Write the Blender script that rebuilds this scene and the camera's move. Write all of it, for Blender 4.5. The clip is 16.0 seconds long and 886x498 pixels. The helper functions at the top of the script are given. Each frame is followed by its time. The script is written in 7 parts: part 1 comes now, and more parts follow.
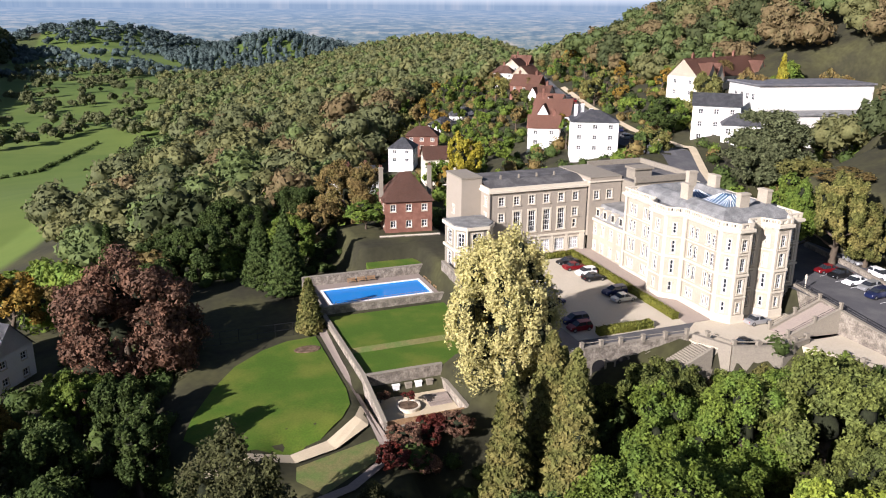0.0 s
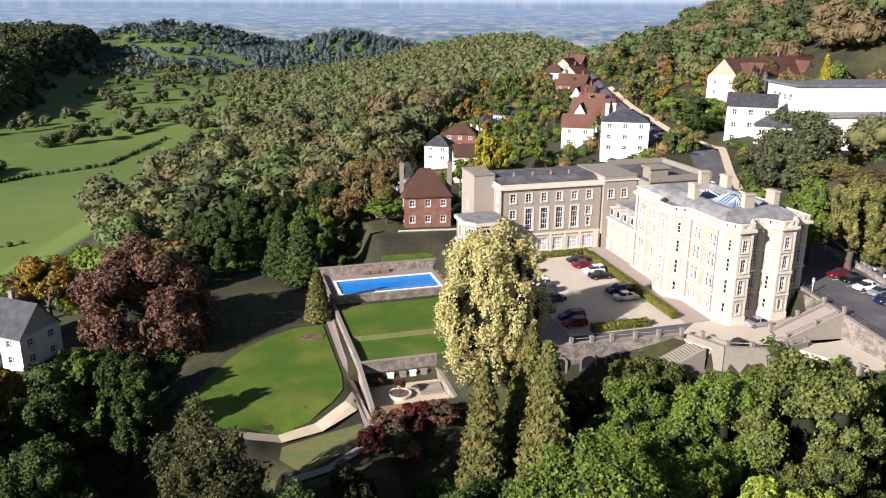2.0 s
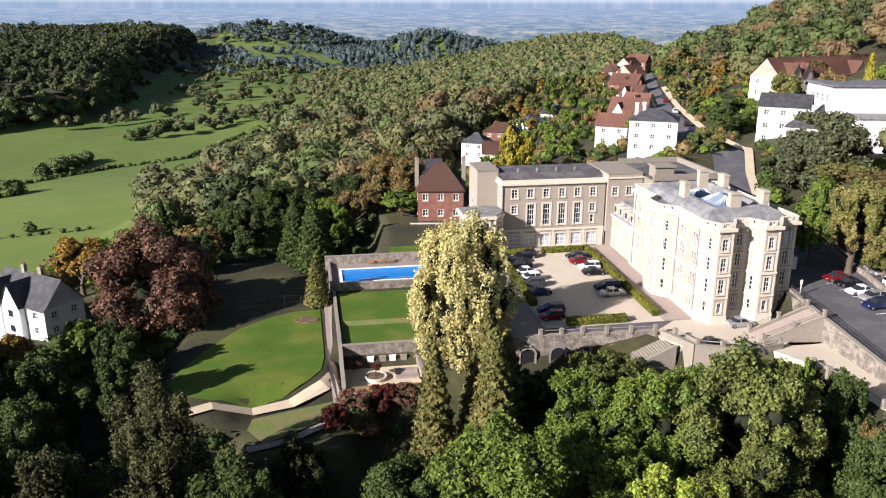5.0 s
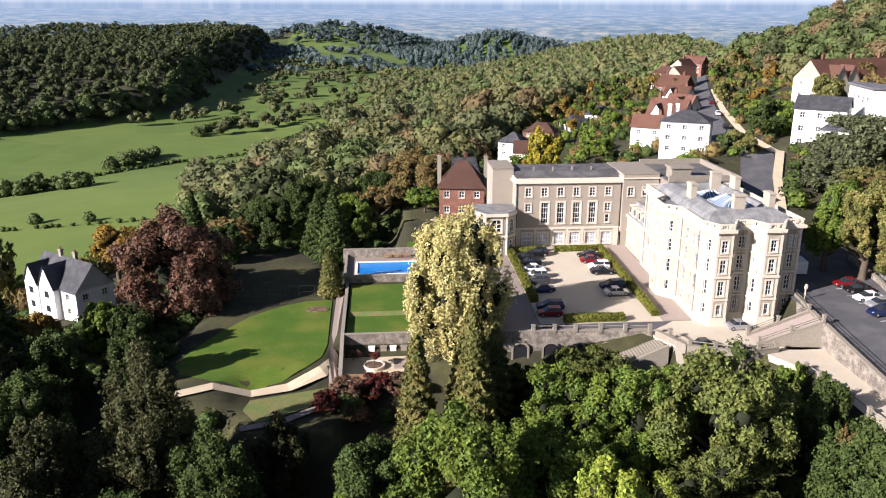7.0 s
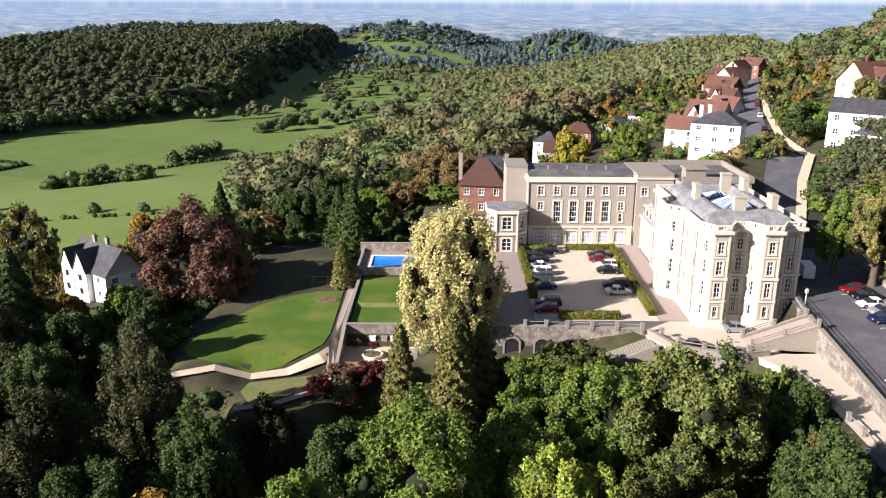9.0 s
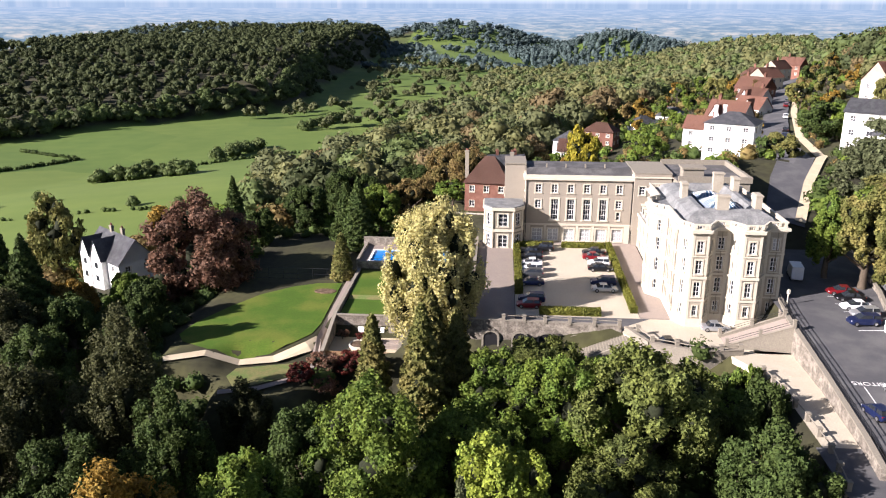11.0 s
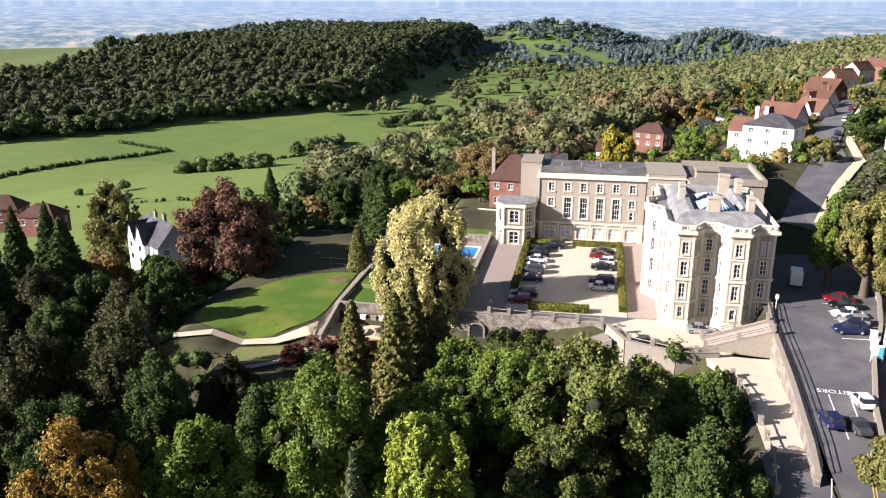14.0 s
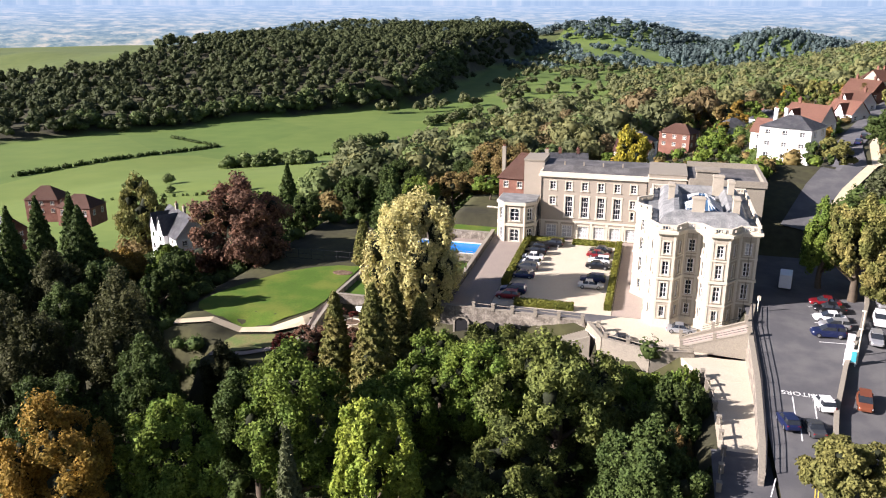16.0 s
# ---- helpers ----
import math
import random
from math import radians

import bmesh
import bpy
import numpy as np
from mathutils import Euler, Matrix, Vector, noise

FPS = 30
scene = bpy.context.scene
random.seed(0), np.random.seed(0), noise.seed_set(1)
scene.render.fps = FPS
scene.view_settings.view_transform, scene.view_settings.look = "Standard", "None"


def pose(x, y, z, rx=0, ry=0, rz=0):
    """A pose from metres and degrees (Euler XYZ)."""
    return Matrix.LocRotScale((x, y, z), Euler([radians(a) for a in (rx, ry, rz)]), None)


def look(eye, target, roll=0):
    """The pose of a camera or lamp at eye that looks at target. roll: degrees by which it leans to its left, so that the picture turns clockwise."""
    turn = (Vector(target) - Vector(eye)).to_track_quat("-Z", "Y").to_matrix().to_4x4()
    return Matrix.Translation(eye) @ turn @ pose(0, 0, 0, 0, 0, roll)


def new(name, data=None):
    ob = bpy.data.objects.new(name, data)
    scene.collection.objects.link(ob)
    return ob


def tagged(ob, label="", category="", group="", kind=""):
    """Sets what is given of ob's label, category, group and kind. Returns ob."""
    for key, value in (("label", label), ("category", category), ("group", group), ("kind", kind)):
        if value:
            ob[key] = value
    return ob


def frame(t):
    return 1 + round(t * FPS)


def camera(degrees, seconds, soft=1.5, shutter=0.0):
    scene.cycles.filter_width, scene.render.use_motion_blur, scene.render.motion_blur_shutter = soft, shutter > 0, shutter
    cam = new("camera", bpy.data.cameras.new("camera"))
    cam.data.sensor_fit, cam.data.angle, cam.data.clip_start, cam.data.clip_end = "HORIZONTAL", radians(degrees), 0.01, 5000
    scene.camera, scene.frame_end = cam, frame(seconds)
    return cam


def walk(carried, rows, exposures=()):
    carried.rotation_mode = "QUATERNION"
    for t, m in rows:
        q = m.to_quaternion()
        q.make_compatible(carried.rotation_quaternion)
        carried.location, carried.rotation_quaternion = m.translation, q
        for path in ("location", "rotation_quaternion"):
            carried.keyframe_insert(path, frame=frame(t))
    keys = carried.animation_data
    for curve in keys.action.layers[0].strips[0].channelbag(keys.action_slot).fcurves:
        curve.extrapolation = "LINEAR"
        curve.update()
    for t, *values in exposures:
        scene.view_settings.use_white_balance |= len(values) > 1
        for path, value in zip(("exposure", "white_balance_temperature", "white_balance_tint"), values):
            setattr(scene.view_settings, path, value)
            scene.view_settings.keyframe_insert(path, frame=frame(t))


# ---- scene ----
cam = camera(58.9, 16.0, soft=1.1)
METRES, EYE, TILT, LEAN, TURN = 90.0, 49.0, 0.0, 0.0, -21.3
ROWS = [
    (0.0, 0.0, 0.0, 0.0, 0.11, -16.96, -0.36),
    (0.5, 0.0299, -0.0079, -0.0004, 1.48, -16.96, -0.34),
    (1.0, 0.0602, -0.0151, -0.0005, 2.84, -16.97, -0.32),
    (1.5, 0.091, -0.0214, -0.0005, 4.19, -16.98, -0.29),
    (2.0, 0.1218, -0.027, -0.0009, 5.18, -17.0, -0.27),
    (2.5, 0.1527, -0.0321, -0.0007, 5.96, -17.0, -0.22),
    (3.0, 0.1837, -0.0366, -0.0009, 6.81, -17.01, -0.2),
    (3.5, 0.2148, -0.0405, -0.0011, 7.85, -17.02, -0.16),
    (4.0, 0.2459, -0.0439, -0.0017, 9.03, -17.04, -0.13),
    (6.5, 0.402, -0.052, -0.0045, 15.37, -16.98, -0.16),
    (7.0, 0.4315, -0.0518, -0.0049, 16.61, -16.98, -0.16),
    (7.5, 0.4624, -0.0507, -0.0049, 17.94, -16.98, -0.14),
    (8.0, 0.4931, -0.0492, -0.0053, 19.24, -16.99, -0.17),
    (8.5, 0.5237, -0.0471, -0.0056, 20.46, -16.99, -0.22),
    (9.0, 0.5548, -0.0439, -0.0056, 21.58, -17.0, -0.26),
    (11.5, 0.7101, -0.0189, -0.0045, 26.52, -17.07, -0.15),
    (12.0, 0.7406, -0.0119, -0.0038, 27.71, -17.09, -0.14),
    (12.5, 0.7711, -0.0043, -0.0032, 28.9, -17.11, -0.13),
    (13.0, 0.8014, 0.0039, -0.0027, 30.08, -17.13, -0.12),
    (13.5, 0.8316, 0.0125, -0.0021, 31.26, -17.14, -0.11),
    (14.0, 0.8615, 0.0215, -0.0013, 32.42, -17.16, -0.08),
    (14.5, 0.8912, 0.0309, -0.0004, 33.56, -17.2, -0.09),
    (15.0, 0.921, 0.041, -0.0001, 34.71, -17.23, -0.1),
    (15.5, 0.9509, 0.052, 0.0004, 35.75, -17.25, -0.1),
    (16.0, 0.9804, 0.0641, 0.0012, 36.54, -17.24, -0.09),
]
walk(cam, [(t, pose(0, 0, EYE, TILT, LEAN, TURN) @ pose(METRES * x, METRES * y, METRES * z, 90 + pitch, roll, yaw)) for t, x, y, z, yaw, pitch, roll in ROWS], exposures=[(0.0, 0.97, 6300, 20), (8.0, 1.24, 6350, 21), (16.0, 1.52, 6450, 21)])

# ---- daylight ----
SUN_AZ, SUN_EL = 26.0, 25.5            # shadows run towards (cos az, sin az)
world = bpy.data.worlds.new("world")
scene.world = world
world.use_nodes = True
wn = world.node_tree
sky = wn.nodes.new("ShaderNodeTexSky")
sky.sky_type, sky.sun_disc = "NISHITA", False
sky.sun_elevation, sky.sun_rotation = radians(SUN_EL), radians(-(SUN_AZ + 90.0))
sky.air_density, sky.dust_density = 0.7, 0.6
wn.links.new(sky.outputs[0], wn.nodes["Background"].inputs[0])
wn.nodes["Background"].inputs[1].default_value = 0.05
sun = new("sun", bpy.data.lights.new("sun", "SUN"))
sun.data.energy, sun.data.angle, sun.data.color = 5.0, radians(0.53), (1.0, 0.95, 0.89)
sd = Vector((math.cos(radians(SUN_AZ)) * math.cos(radians(SUN_EL)), math.sin(radians(SUN_AZ)) * math.cos(radians(SUN_EL)), -math.sin(radians(SUN_EL))))
sun.matrix_world = look((-60, -60, 90), Vector((-60, -60, 90)) + sd)

# ---- materials ----
def material(name, base, rough=0.8, vary=0.25, scale=1.0, fine=8.0, bump=0.3, metal=0.0, second=None, second_amt=0.5, per_object=0.0, per_island=0.0, translucent=0.0, spec=0.3, bump_dist=0.03, stretch=(1, 1, 1)):
    """Two scales of noise over a base colour, a second colour in patches, relief, and a shift per object or island."""
    m = bpy.data.materials.new(name)
    m.use_nodes = True
    nt = m.node_tree
    N, L = nt.nodes, nt.links
    p = N["Principled BSDF"]
    p.inputs["Roughness"].default_value, p.inputs["Metallic"].default_value = rough, metal
    p.inputs["Specular IOR Level"].default_value = spec
    geo = N.new("ShaderNodeNewGeometry")
    mp = N.new("ShaderNodeVectorMath")
    mp.operation = "MULTIPLY"
    mp.inputs[1].default_value = stretch
    L.new(geo.outputs["Position"], mp.inputs[0])
    def nz(sc, detail):
        n = N.new("ShaderNodeTexNoise")
        n.inputs["Scale"].default_value, n.inputs["Detail"].default_value = sc, detail
        L.new(mp.outputs[0], n.inputs["Vector"])
        return n.outputs["Fac"]
    big, small = nz(scale, 4), nz(scale * fine, 5)
    def mixc(kind, fac, a, b):
        x = N.new("ShaderNodeMix")
        x.data_type, x.blend_type = "RGBA", kind
        for sock, v in ((x.inputs[0], fac), (x.inputs[6], a), (x.inputs[7], b)):
            if isinstance(v, (float, int)):
                sock.default_value = v
            elif isinstance(v, tuple):
                sock.default_value = (*v, 1)
            else:
                L.new(v, sock)
        return x.outputs[2]
    def ramp(src, a, b, lo=0.0, hi=1.0):
        r = N.new("ShaderNodeMapRange")
        r.inputs[1].default_value, r.inputs[2].default_value, r.inputs[3].default_value, r.inputs[4].default_value = a, b, lo, hi
        L.new(src, r.inputs[0])
        return r.outputs[0]
    col = base
    if second:
        col = mixc("MIX", ramp(big, 0.42, 0.62, 0, second_amt), base, second)
    def times(c, fac):
        v = N.new("ShaderNodeVectorMath")
        v.operation = "SCALE"
        if isinstance(c, tuple):
            v.inputs[0].default_value = c
        else:
            L.new(c, v.inputs[0])
        L.new(fac, v.inputs["Scale"])
        return v.outputs[0]
    col = times(col, ramp(big, 0.25, 0.75, 1 - vary, 1 + vary))
    col = times(col, ramp(small, 0.25, 0.75, 1 - vary, 1 + vary))
    if per_object:
        oi = N.new("ShaderNodeObjectInfo")
        col = times(col, ramp(oi.outputs["Random"], 0, 1, 1 - per_object, 1 + per_object))
    if per_island:
        col = times(col, ramp(geo.outputs["Random Per Island"], 0, 1, 1 - per_island, 1 + per_island))
    L.new(col, p.inputs["Base Color"])
    if bump:
        b = N.new("ShaderNodeBump")
        b.inputs["Strength"].default_value, b.inputs["Distance"].default_value = bump, bump_dist
        L.new(small, b.inputs["Height"])
        L.new(b.outputs[0], p.inputs["Normal"])
    if translucent:
        tr = N.new("ShaderNodeBsdfTranslucent")
        L.new(col, tr.inputs["Color"])
        mx = N.new("ShaderNodeMixShader")
        mx.inputs[0].default_value = translucent
        L.new(p.outputs[0], mx.inputs[1])
        L.new(tr.outputs[0], mx.inputs[2])
        L.new(mx.outputs[0], N["Material Output"].inputs[0])
    return m


def leafy(name, base, second, island=0.4):
    return material(name, base, rough=0.75, vary=0.22, scale=0.35, fine=6, bump=0, second=second, second_amt=0.8, per_object=0.16, per_island=island, translucent=0.22, spec=0.15)


M_STONE = material("bath_stone", (0.41, 0.365, 0.29), 0.85, 0.11, 0.35, 14, 0.3, second=(0.30, 0.265, 0.205), second_amt=0.7)
M_STONE_DARK = material("weathered_stone", (0.26, 0.232, 0.185), 0.9, 0.18, 0.5, 10, 0.4, second=(0.20, 0.18, 0.14), second_amt=0.6)
M_RENDER = material("roughcast", (0.33, 0.29, 0.235), 0.92, 0.12, 0.5, 30, 0.5, second=(0.26, 0.23, 0.185), second_amt=0.6)
M_TRIM = material("pale_dressed_stone", (0.58, 0.525, 0.42), 0.85, 0.08, 0.6, 12, 0.15, second=(0.50, 0.46, 0.37), second_amt=0.4)
M_LEAD = material("lead_roof", (0.18, 0.185, 0.182), 0.6, 0.25, 0.6, 8, 0.3, second=(0.25, 0.25, 0.24), second_amt=0.5)
M_FELT = material("roof_felt", (0.085, 0.082, 0.08), 0.8, 0.2, 0.4, 8, 0.2, second=(0.14, 0.135, 0.13), second_amt=0.6)
M_RUBBLE = material("rubble_stone", (0.19, 0.165, 0.135), 0.95, 0.3, 0.9, 4, 0.9, second=(0.30, 0.27, 0.22), second_amt=0.6, per_object=0.2)
M_GRAVEL = material("pale_gravel", (0.50, 0.445, 0.345), 0.95, 0.12, 0.2, 30, 0.4, second=(0.40, 0.345, 0.26), second_amt=0.6)
M_PAVE = material("paved_terrace", (0.30, 0.25, 0.21), 0.9, 0.12, 0.4, 12, 0.3, second=(0.23, 0.19, 0.165), second_amt=0.6, per_object=0.15)
M_ASPHALT = material("asphalt", (0.085, 0.085, 0.09), 0.85, 0.12, 0.3, 40, 0.3, second=(0.12, 0.118, 0.115), second_amt=0.6)
M_GRASS = material("mown_lawn", (0.056, 0.115, 0.007), 0.9, 0.18, 0.16, 25, 0.4, second=(0.115, 0.125, 0.018), second_amt=0.65)
M_GRASS_DRY = material("worn_lawn", (0.17, 0.16, 0.06), 0.9, 0.22, 0.4, 12, 0.4, second=(0.075, 0.125, 0.028), second_amt=0.8)
M_PATH = material("gravel_path", (0.50, 0.42, 0.29), 0.95, 0.1, 0.5, 20, 0.3)
M_SLATE = material("slate_roof", (0.105, 0.108, 0.118), 0.6, 0.2, 0.8, 8, 0.3, second=(0.15, 0.15, 0.152), second_amt=0.5, per_object=0.2)
M_TILE = material("clay_tile_roof", (0.235, 0.118, 0.084), 0.8, 0.2, 0.8, 8, 0.4, second=(0.16, 0.085, 0.062), second_amt=0.6, per_object=0.3)
M_TILE_OLD = material("old_clay_tiles", (0.165, 0.088, 0.064), 0.8, 0.2, 0.8, 8, 0.4, second=(0.115, 0.066, 0.05), second_amt=0.6)
M_BRICK = material("red_brick", (0.17, 0.078, 0.055), 0.9, 0.15, 0.8, 12, 0.3, second=(0.21, 0.105, 0.075), second_amt=0.5, per_object=0.2)
M_WHITE = material("white_paint", (0.78, 0.78, 0.76), 0.7, 0.05, 0.5, 10, 0.1)
M_CREAM = material("cream_render", (0.62, 0.57, 0.46), 0.8, 0.06, 0.5, 10, 0.1, per_object=0.1)
M_CONCRETE = material("pale_concrete", (0.60, 0.595, 0.56), 0.8, 0.08, 0.4, 12, 0.15, second=(0.50, 0.49, 0.46), second_amt=0.5)
M_SASH = material("white_sash", (0.8, 0.8, 0.78), 0.4, 0.03, 1, 10, 0.0)
M_IRON = material("dark_iron", (0.02, 0.02, 0.022), 0.5, 0.1, 2, 8, 0.0)
M_WOOD = material("weathered_timber", (0.30, 0.19, 0.10), 0.8, 0.15, 1.5, 10, 0.3, stretch=(1, 1, 0.2))
M_SOIL = material("bed_soil", (0.10, 0.065, 0.04), 0.95, 0.25, 1.2, 8, 0.6, second=(0.17, 0.12, 0.08), second_amt=0.6)
# near-black cores inside the crowns: shade between the leaves put into colour
M_CROWN_SHADE = material("crown_inner_shade", (0.016, 0.020, 0.008), 0.95, 0.3, 2.0, 6, 0.0)
M_BARK = material("bark", (0.09, 0.07, 0.05), 0.95, 0.2, 1.5, 8, 0.6)
M_GREEN = leafy("leaf_green", (0.1368, 0.1871, 0.0298), (0.0834, 0.1383, 0.0275))
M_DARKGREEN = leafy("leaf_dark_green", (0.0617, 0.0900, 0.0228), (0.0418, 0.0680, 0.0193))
M_OLIVE = leafy("leaf_olive", (0.1691, 0.161, 0.0483), (0.1208, 0.1288, 0.0418))
M_LIME = leafy("leaf_lime", (0.2508, 0.3010, 0.0429), (0.1630, 0.2383, 0.0429))
M_POPLAR = leafy("leaf_pale_yellow", (0.50, 0.45, 0.19), (0.36, 0.335, 0.135), 0.3)
M_COPPER = leafy("leaf_copper", (0.1689, 0.0900, 0.0557), (0.1141, 0.0704, 0.0480))
M_ORANGE = leafy("leaf_orange", (0.2640, 0.1638, 0.0306), (0.1795, 0.1287, 0.0288))
M_BROWN = leafy("leaf_brown", (0.1932, 0.1369, 0.0515), (0.153, 0.132, 0.0451))
M_YELLOW = leafy("leaf_yellow", (0.33, 0.275, 0.03), (0.22, 0.215, 0.03))
M_RED = leafy("leaf_red", (0.1307, 0.0277, 0.0185), (0.0594, 0.0238, 0.0203))
M_CYPRESS = leafy("leaf_cypress", (0.1391, 0.1469, 0.0425), (0.1932, 0.1643, 0.0541))
M_PINE = leafy("leaf_pine", (0.0636, 0.0672, 0.0262), (0.0476, 0.0521, 0.0202))
M_CEDAR = leafy("leaf_cedar", (0.1150, 0.1300, 0.0620), (0.0850, 0.1000, 0.0480))
M_HEDGE = leafy("leaf_hedge", (0.165, 0.165, 0.029), (0.1122, 0.1254, 0.0264))
M_HILLWOOD = leafy("leaf_hillside", (0.1276, 0.1489, 0.0361), (0.0869, 0.1116, 0.0334), 0.5)
# distance haze over the far woods is put into this bluish leaf colour
M_FIRWOOD_HAZED = leafy("leaf_far_fir_hazed", (0.0760, 0.1066, 0.1008), (0.0616, 0.0918, 0.0888), 0.3)

W_HILL = leafy("wood_hillside", (0.1239, 0.1357, 0.0575), (0.0861, 0.0989, 0.0475), 0.14)
W_OLIVE = leafy("wood_olive", (0.1642, 0.1650, 0.0650), (0.1166, 0.1256, 0.0520), 0.14)
W_GREEN = leafy("wood_green", (0.1105, 0.1437, 0.0468), (0.0774, 0.1092, 0.0416), 0.14)
W_BROWN = leafy("wood_russet", (0.1721, 0.1277, 0.0625), (0.1320, 0.1117, 0.0525), 0.14)
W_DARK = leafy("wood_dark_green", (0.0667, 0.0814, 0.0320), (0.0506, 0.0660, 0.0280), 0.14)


def glassy(name, col, rough=0.06):
    m = material(name, col, rough, 0.15, 0.7, 4, 0.0, spec=0.6)
    return m


M_GLASS = glassy("window_glass", (0.022, 0.026, 0.032))
M_GLASS_PALE = glassy("pale_window_glass", (0.42, 0.43, 0.43), 0.15)
M_SKYGLASS = glassy("skylight_glass", (0.055, 0.12, 0.20), 0.1)

# pool water: blue-painted basin under a thin sheet
M_POOLBLUE = material("pool_basin_paint", (0.02, 0.27, 0.62), 0.35, 0.06, 0.3, 10, 0.0)
M_WATER = bpy.data.materials.new("pool_water")
M_WATER.use_nodes = True
_p = M_WATER.node_tree.nodes["Principled BSDF"]
_p.inputs["Base Color"].default_value = (0.012, 0.20, 0.56, 1)
_p.inputs["IOR"].default_value, _p.inputs["Roughness"].default_value = 1.33, 0.06
_n = M_WATER.node_tree.nodes.new("ShaderNodeTexNoise")
_n.inputs["Scale"].default_value = 1.4
_b = M_WATER.node_tree.nodes.new("ShaderNodeBump")
_b.inputs["Strength"].default_value, _b.inputs["Distance"].default_value = 0.15, 0.05
M_WATER.node_tree.links.new(_n.outputs[0], _b.inputs["Height"])
M_WATER.node_tree.links.new(_b.outputs[0], _p.inputs["Normal"])

# ---- mesh helpers ----
def thing(name, label, category, group="", x=0, y=0, z=0, rz=0, kind=""):
    ob = new(name)
    ob.matrix_basis = pose(x, y, z, 0, 0, rz)
    ob.empty_display_size = 0.5
    return tagged(ob, label, category, group, kind)


def finish(name, bm, mat, smooth=False):
    me = bpy.data.meshes.new(name)
    bmesh.ops.recalc_face_normals(bm, faces=bm.faces)
    bm.to_mesh(me)
    bm.free()
    me.materials.append(mat)
    if smooth:
        me.shade_smooth()
    return me


def part(name, bm, mat, parent=None, label="", m=None, smooth=False):
    me = bm if isinstance(bm, bpy.types.Mesh) else finish(name, bm, mat, smooth)
    ob = new(name, me)
    if parent is not None:
        ob.parent = parent
    if m is not None:
        ob.matrix_basis = m
    if label:
        ob["label"] = label
    return ob


def structure(name, bm, mat, label, category, smooth=False):
    return tagged(part(name, bm, mat, smooth=smooth), label, category, kind="structure")


def box(bm, x0, x1, y0, y1, z0, z1, m=None):
    v = [Vector((x, y, z)) for z in (z0, z1) for y in (y0, y1) for x in (x0, x1)]
    v = [bm.verts.new(m @ p if m is not None else p) for p in v]
    for f in ((0, 2, 3, 1), (4, 5, 7, 6), (0, 1, 5, 4), (2, 6, 7, 3), (0, 4, 6, 2), (1, 3, 7, 5)):
        bm.faces.new([v[i] for i in f])
    return v


def boxes(*bs):
    bm = bmesh.new()
    for b in bs:
        box(bm, *b)
    return bm


def prism(bm, pts, z0, z1, top=True, bottom=False):
    """A plan polygon raised from z0 to z1; either height may be a function of x, y."""
    h0 = z0 if callable(z0) else (lambda x, y: z0)
    h1 = z1 if callable(z1) else (lambda x, y: z1)
    a = [bm.verts.new((x, y, h0(x, y))) for x, y in pts]
    b = [bm.verts.new((x, y, h1(x, y))) for x, y in pts]
    n = len(pts)
    for i in range(n):
        bm.faces.new((a[i], a[(i + 1) % n], b[(i + 1) % n], b[i]))
    if top:
        bm.faces.new(b)
    if bottom:
        bm.faces.new(a[::-1])
    return b


def offset(pts, d):
    """A closed anticlockwise plan polygon pushed out by d, mitred."""
    out, n = [], len(pts)
    for i in range(n):
        p, q, r = Vector(pts[i - 1]), Vector(pts[i]), Vector(pts[(i + 1) % n])
        e, f = (q - p).normalized(), (r - q).normalized()
        a, b = Vector((e.y, -e.x)), Vector((f.y, -f.x))
        k = (a + b)
        k = k / max(0.35, 1 + a.dot(b))
        out.append((q.x + k.x * d, q.y + k.y * d))
    return out


def band(bm, pts, d0, d1, z0, z1):
    """A moulding round a closed plan polygon, from d0 to d1 out of it."""
    i, o = offset(pts, d0), offset(pts, d1)
    n = len(pts)
    ring = [[bm.verts.new((x, y, z)) for x, y in P] for P, z in ((i, z0), (o, z0), (o, z1), (i, z1))]
    for k in range(4):
        for j in range(n):
            bm.faces.new((ring[k][j], ring[k][(j + 1) % n], ring[(k + 1) % 4][(j + 1) % n], ring[(k + 1) % 4][j]))


def facade(bm, p, q, z0, z1, holes, depth=0.28):
    """An upright wall from plan point p to q (outside on the right), with openings (u0, u1, v0, v1) and their reveals."""
    p, q = Vector(p), Vector(q)
    L = (q - p).length
    e = (q - p) / L
    nrm = Vector((e.y, -e.x))
    us = sorted({0.0, L, *[h[0] for h in holes], *[h[1] for h in holes]})
    vs = sorted({z0, z1, *[h[2] for h in holes], *[h[3] for h in holes]})
    cache = {}
    def V(u, v, d=0.0):
        k = (round(u, 4), round(v, 4), d)
        if k not in cache:
            w = p + e * u - nrm * d
            cache[k] = bm.verts.new((w.x, w.y, v))
        return cache[k]
    for a, b in zip(us, us[1:]):
        for c, d in zip(vs, vs[1:]):
            mu, mv = (a + b) / 2, (c + d) / 2
            if any(h[0] < mu < h[1] and h[2] < mv < h[3] for h in holes):
                continue
            bm.faces.new((V(a, c), V(b, c), V(b, d), V(a, d)))
    for u0, u1, v0, v1 in holes:
        hu = [u for u in us if u0 <= u <= u1]
        hv = [v for v in vs if v0 <= v <= v1]
        rim = [(u, v0) for u in hu] + [(u1, v) for v in hv[1:]] + [(u, v1) for u in hu[::-1][1:]] + [(u0, v) for v in hv[::-1][1:]]
        for (a, c), (b, d) in zip(rim, rim[1:]):
            bm.faces.new((V(a, c), V(b, d), V(b, d, depth), V(a, c, depth)))


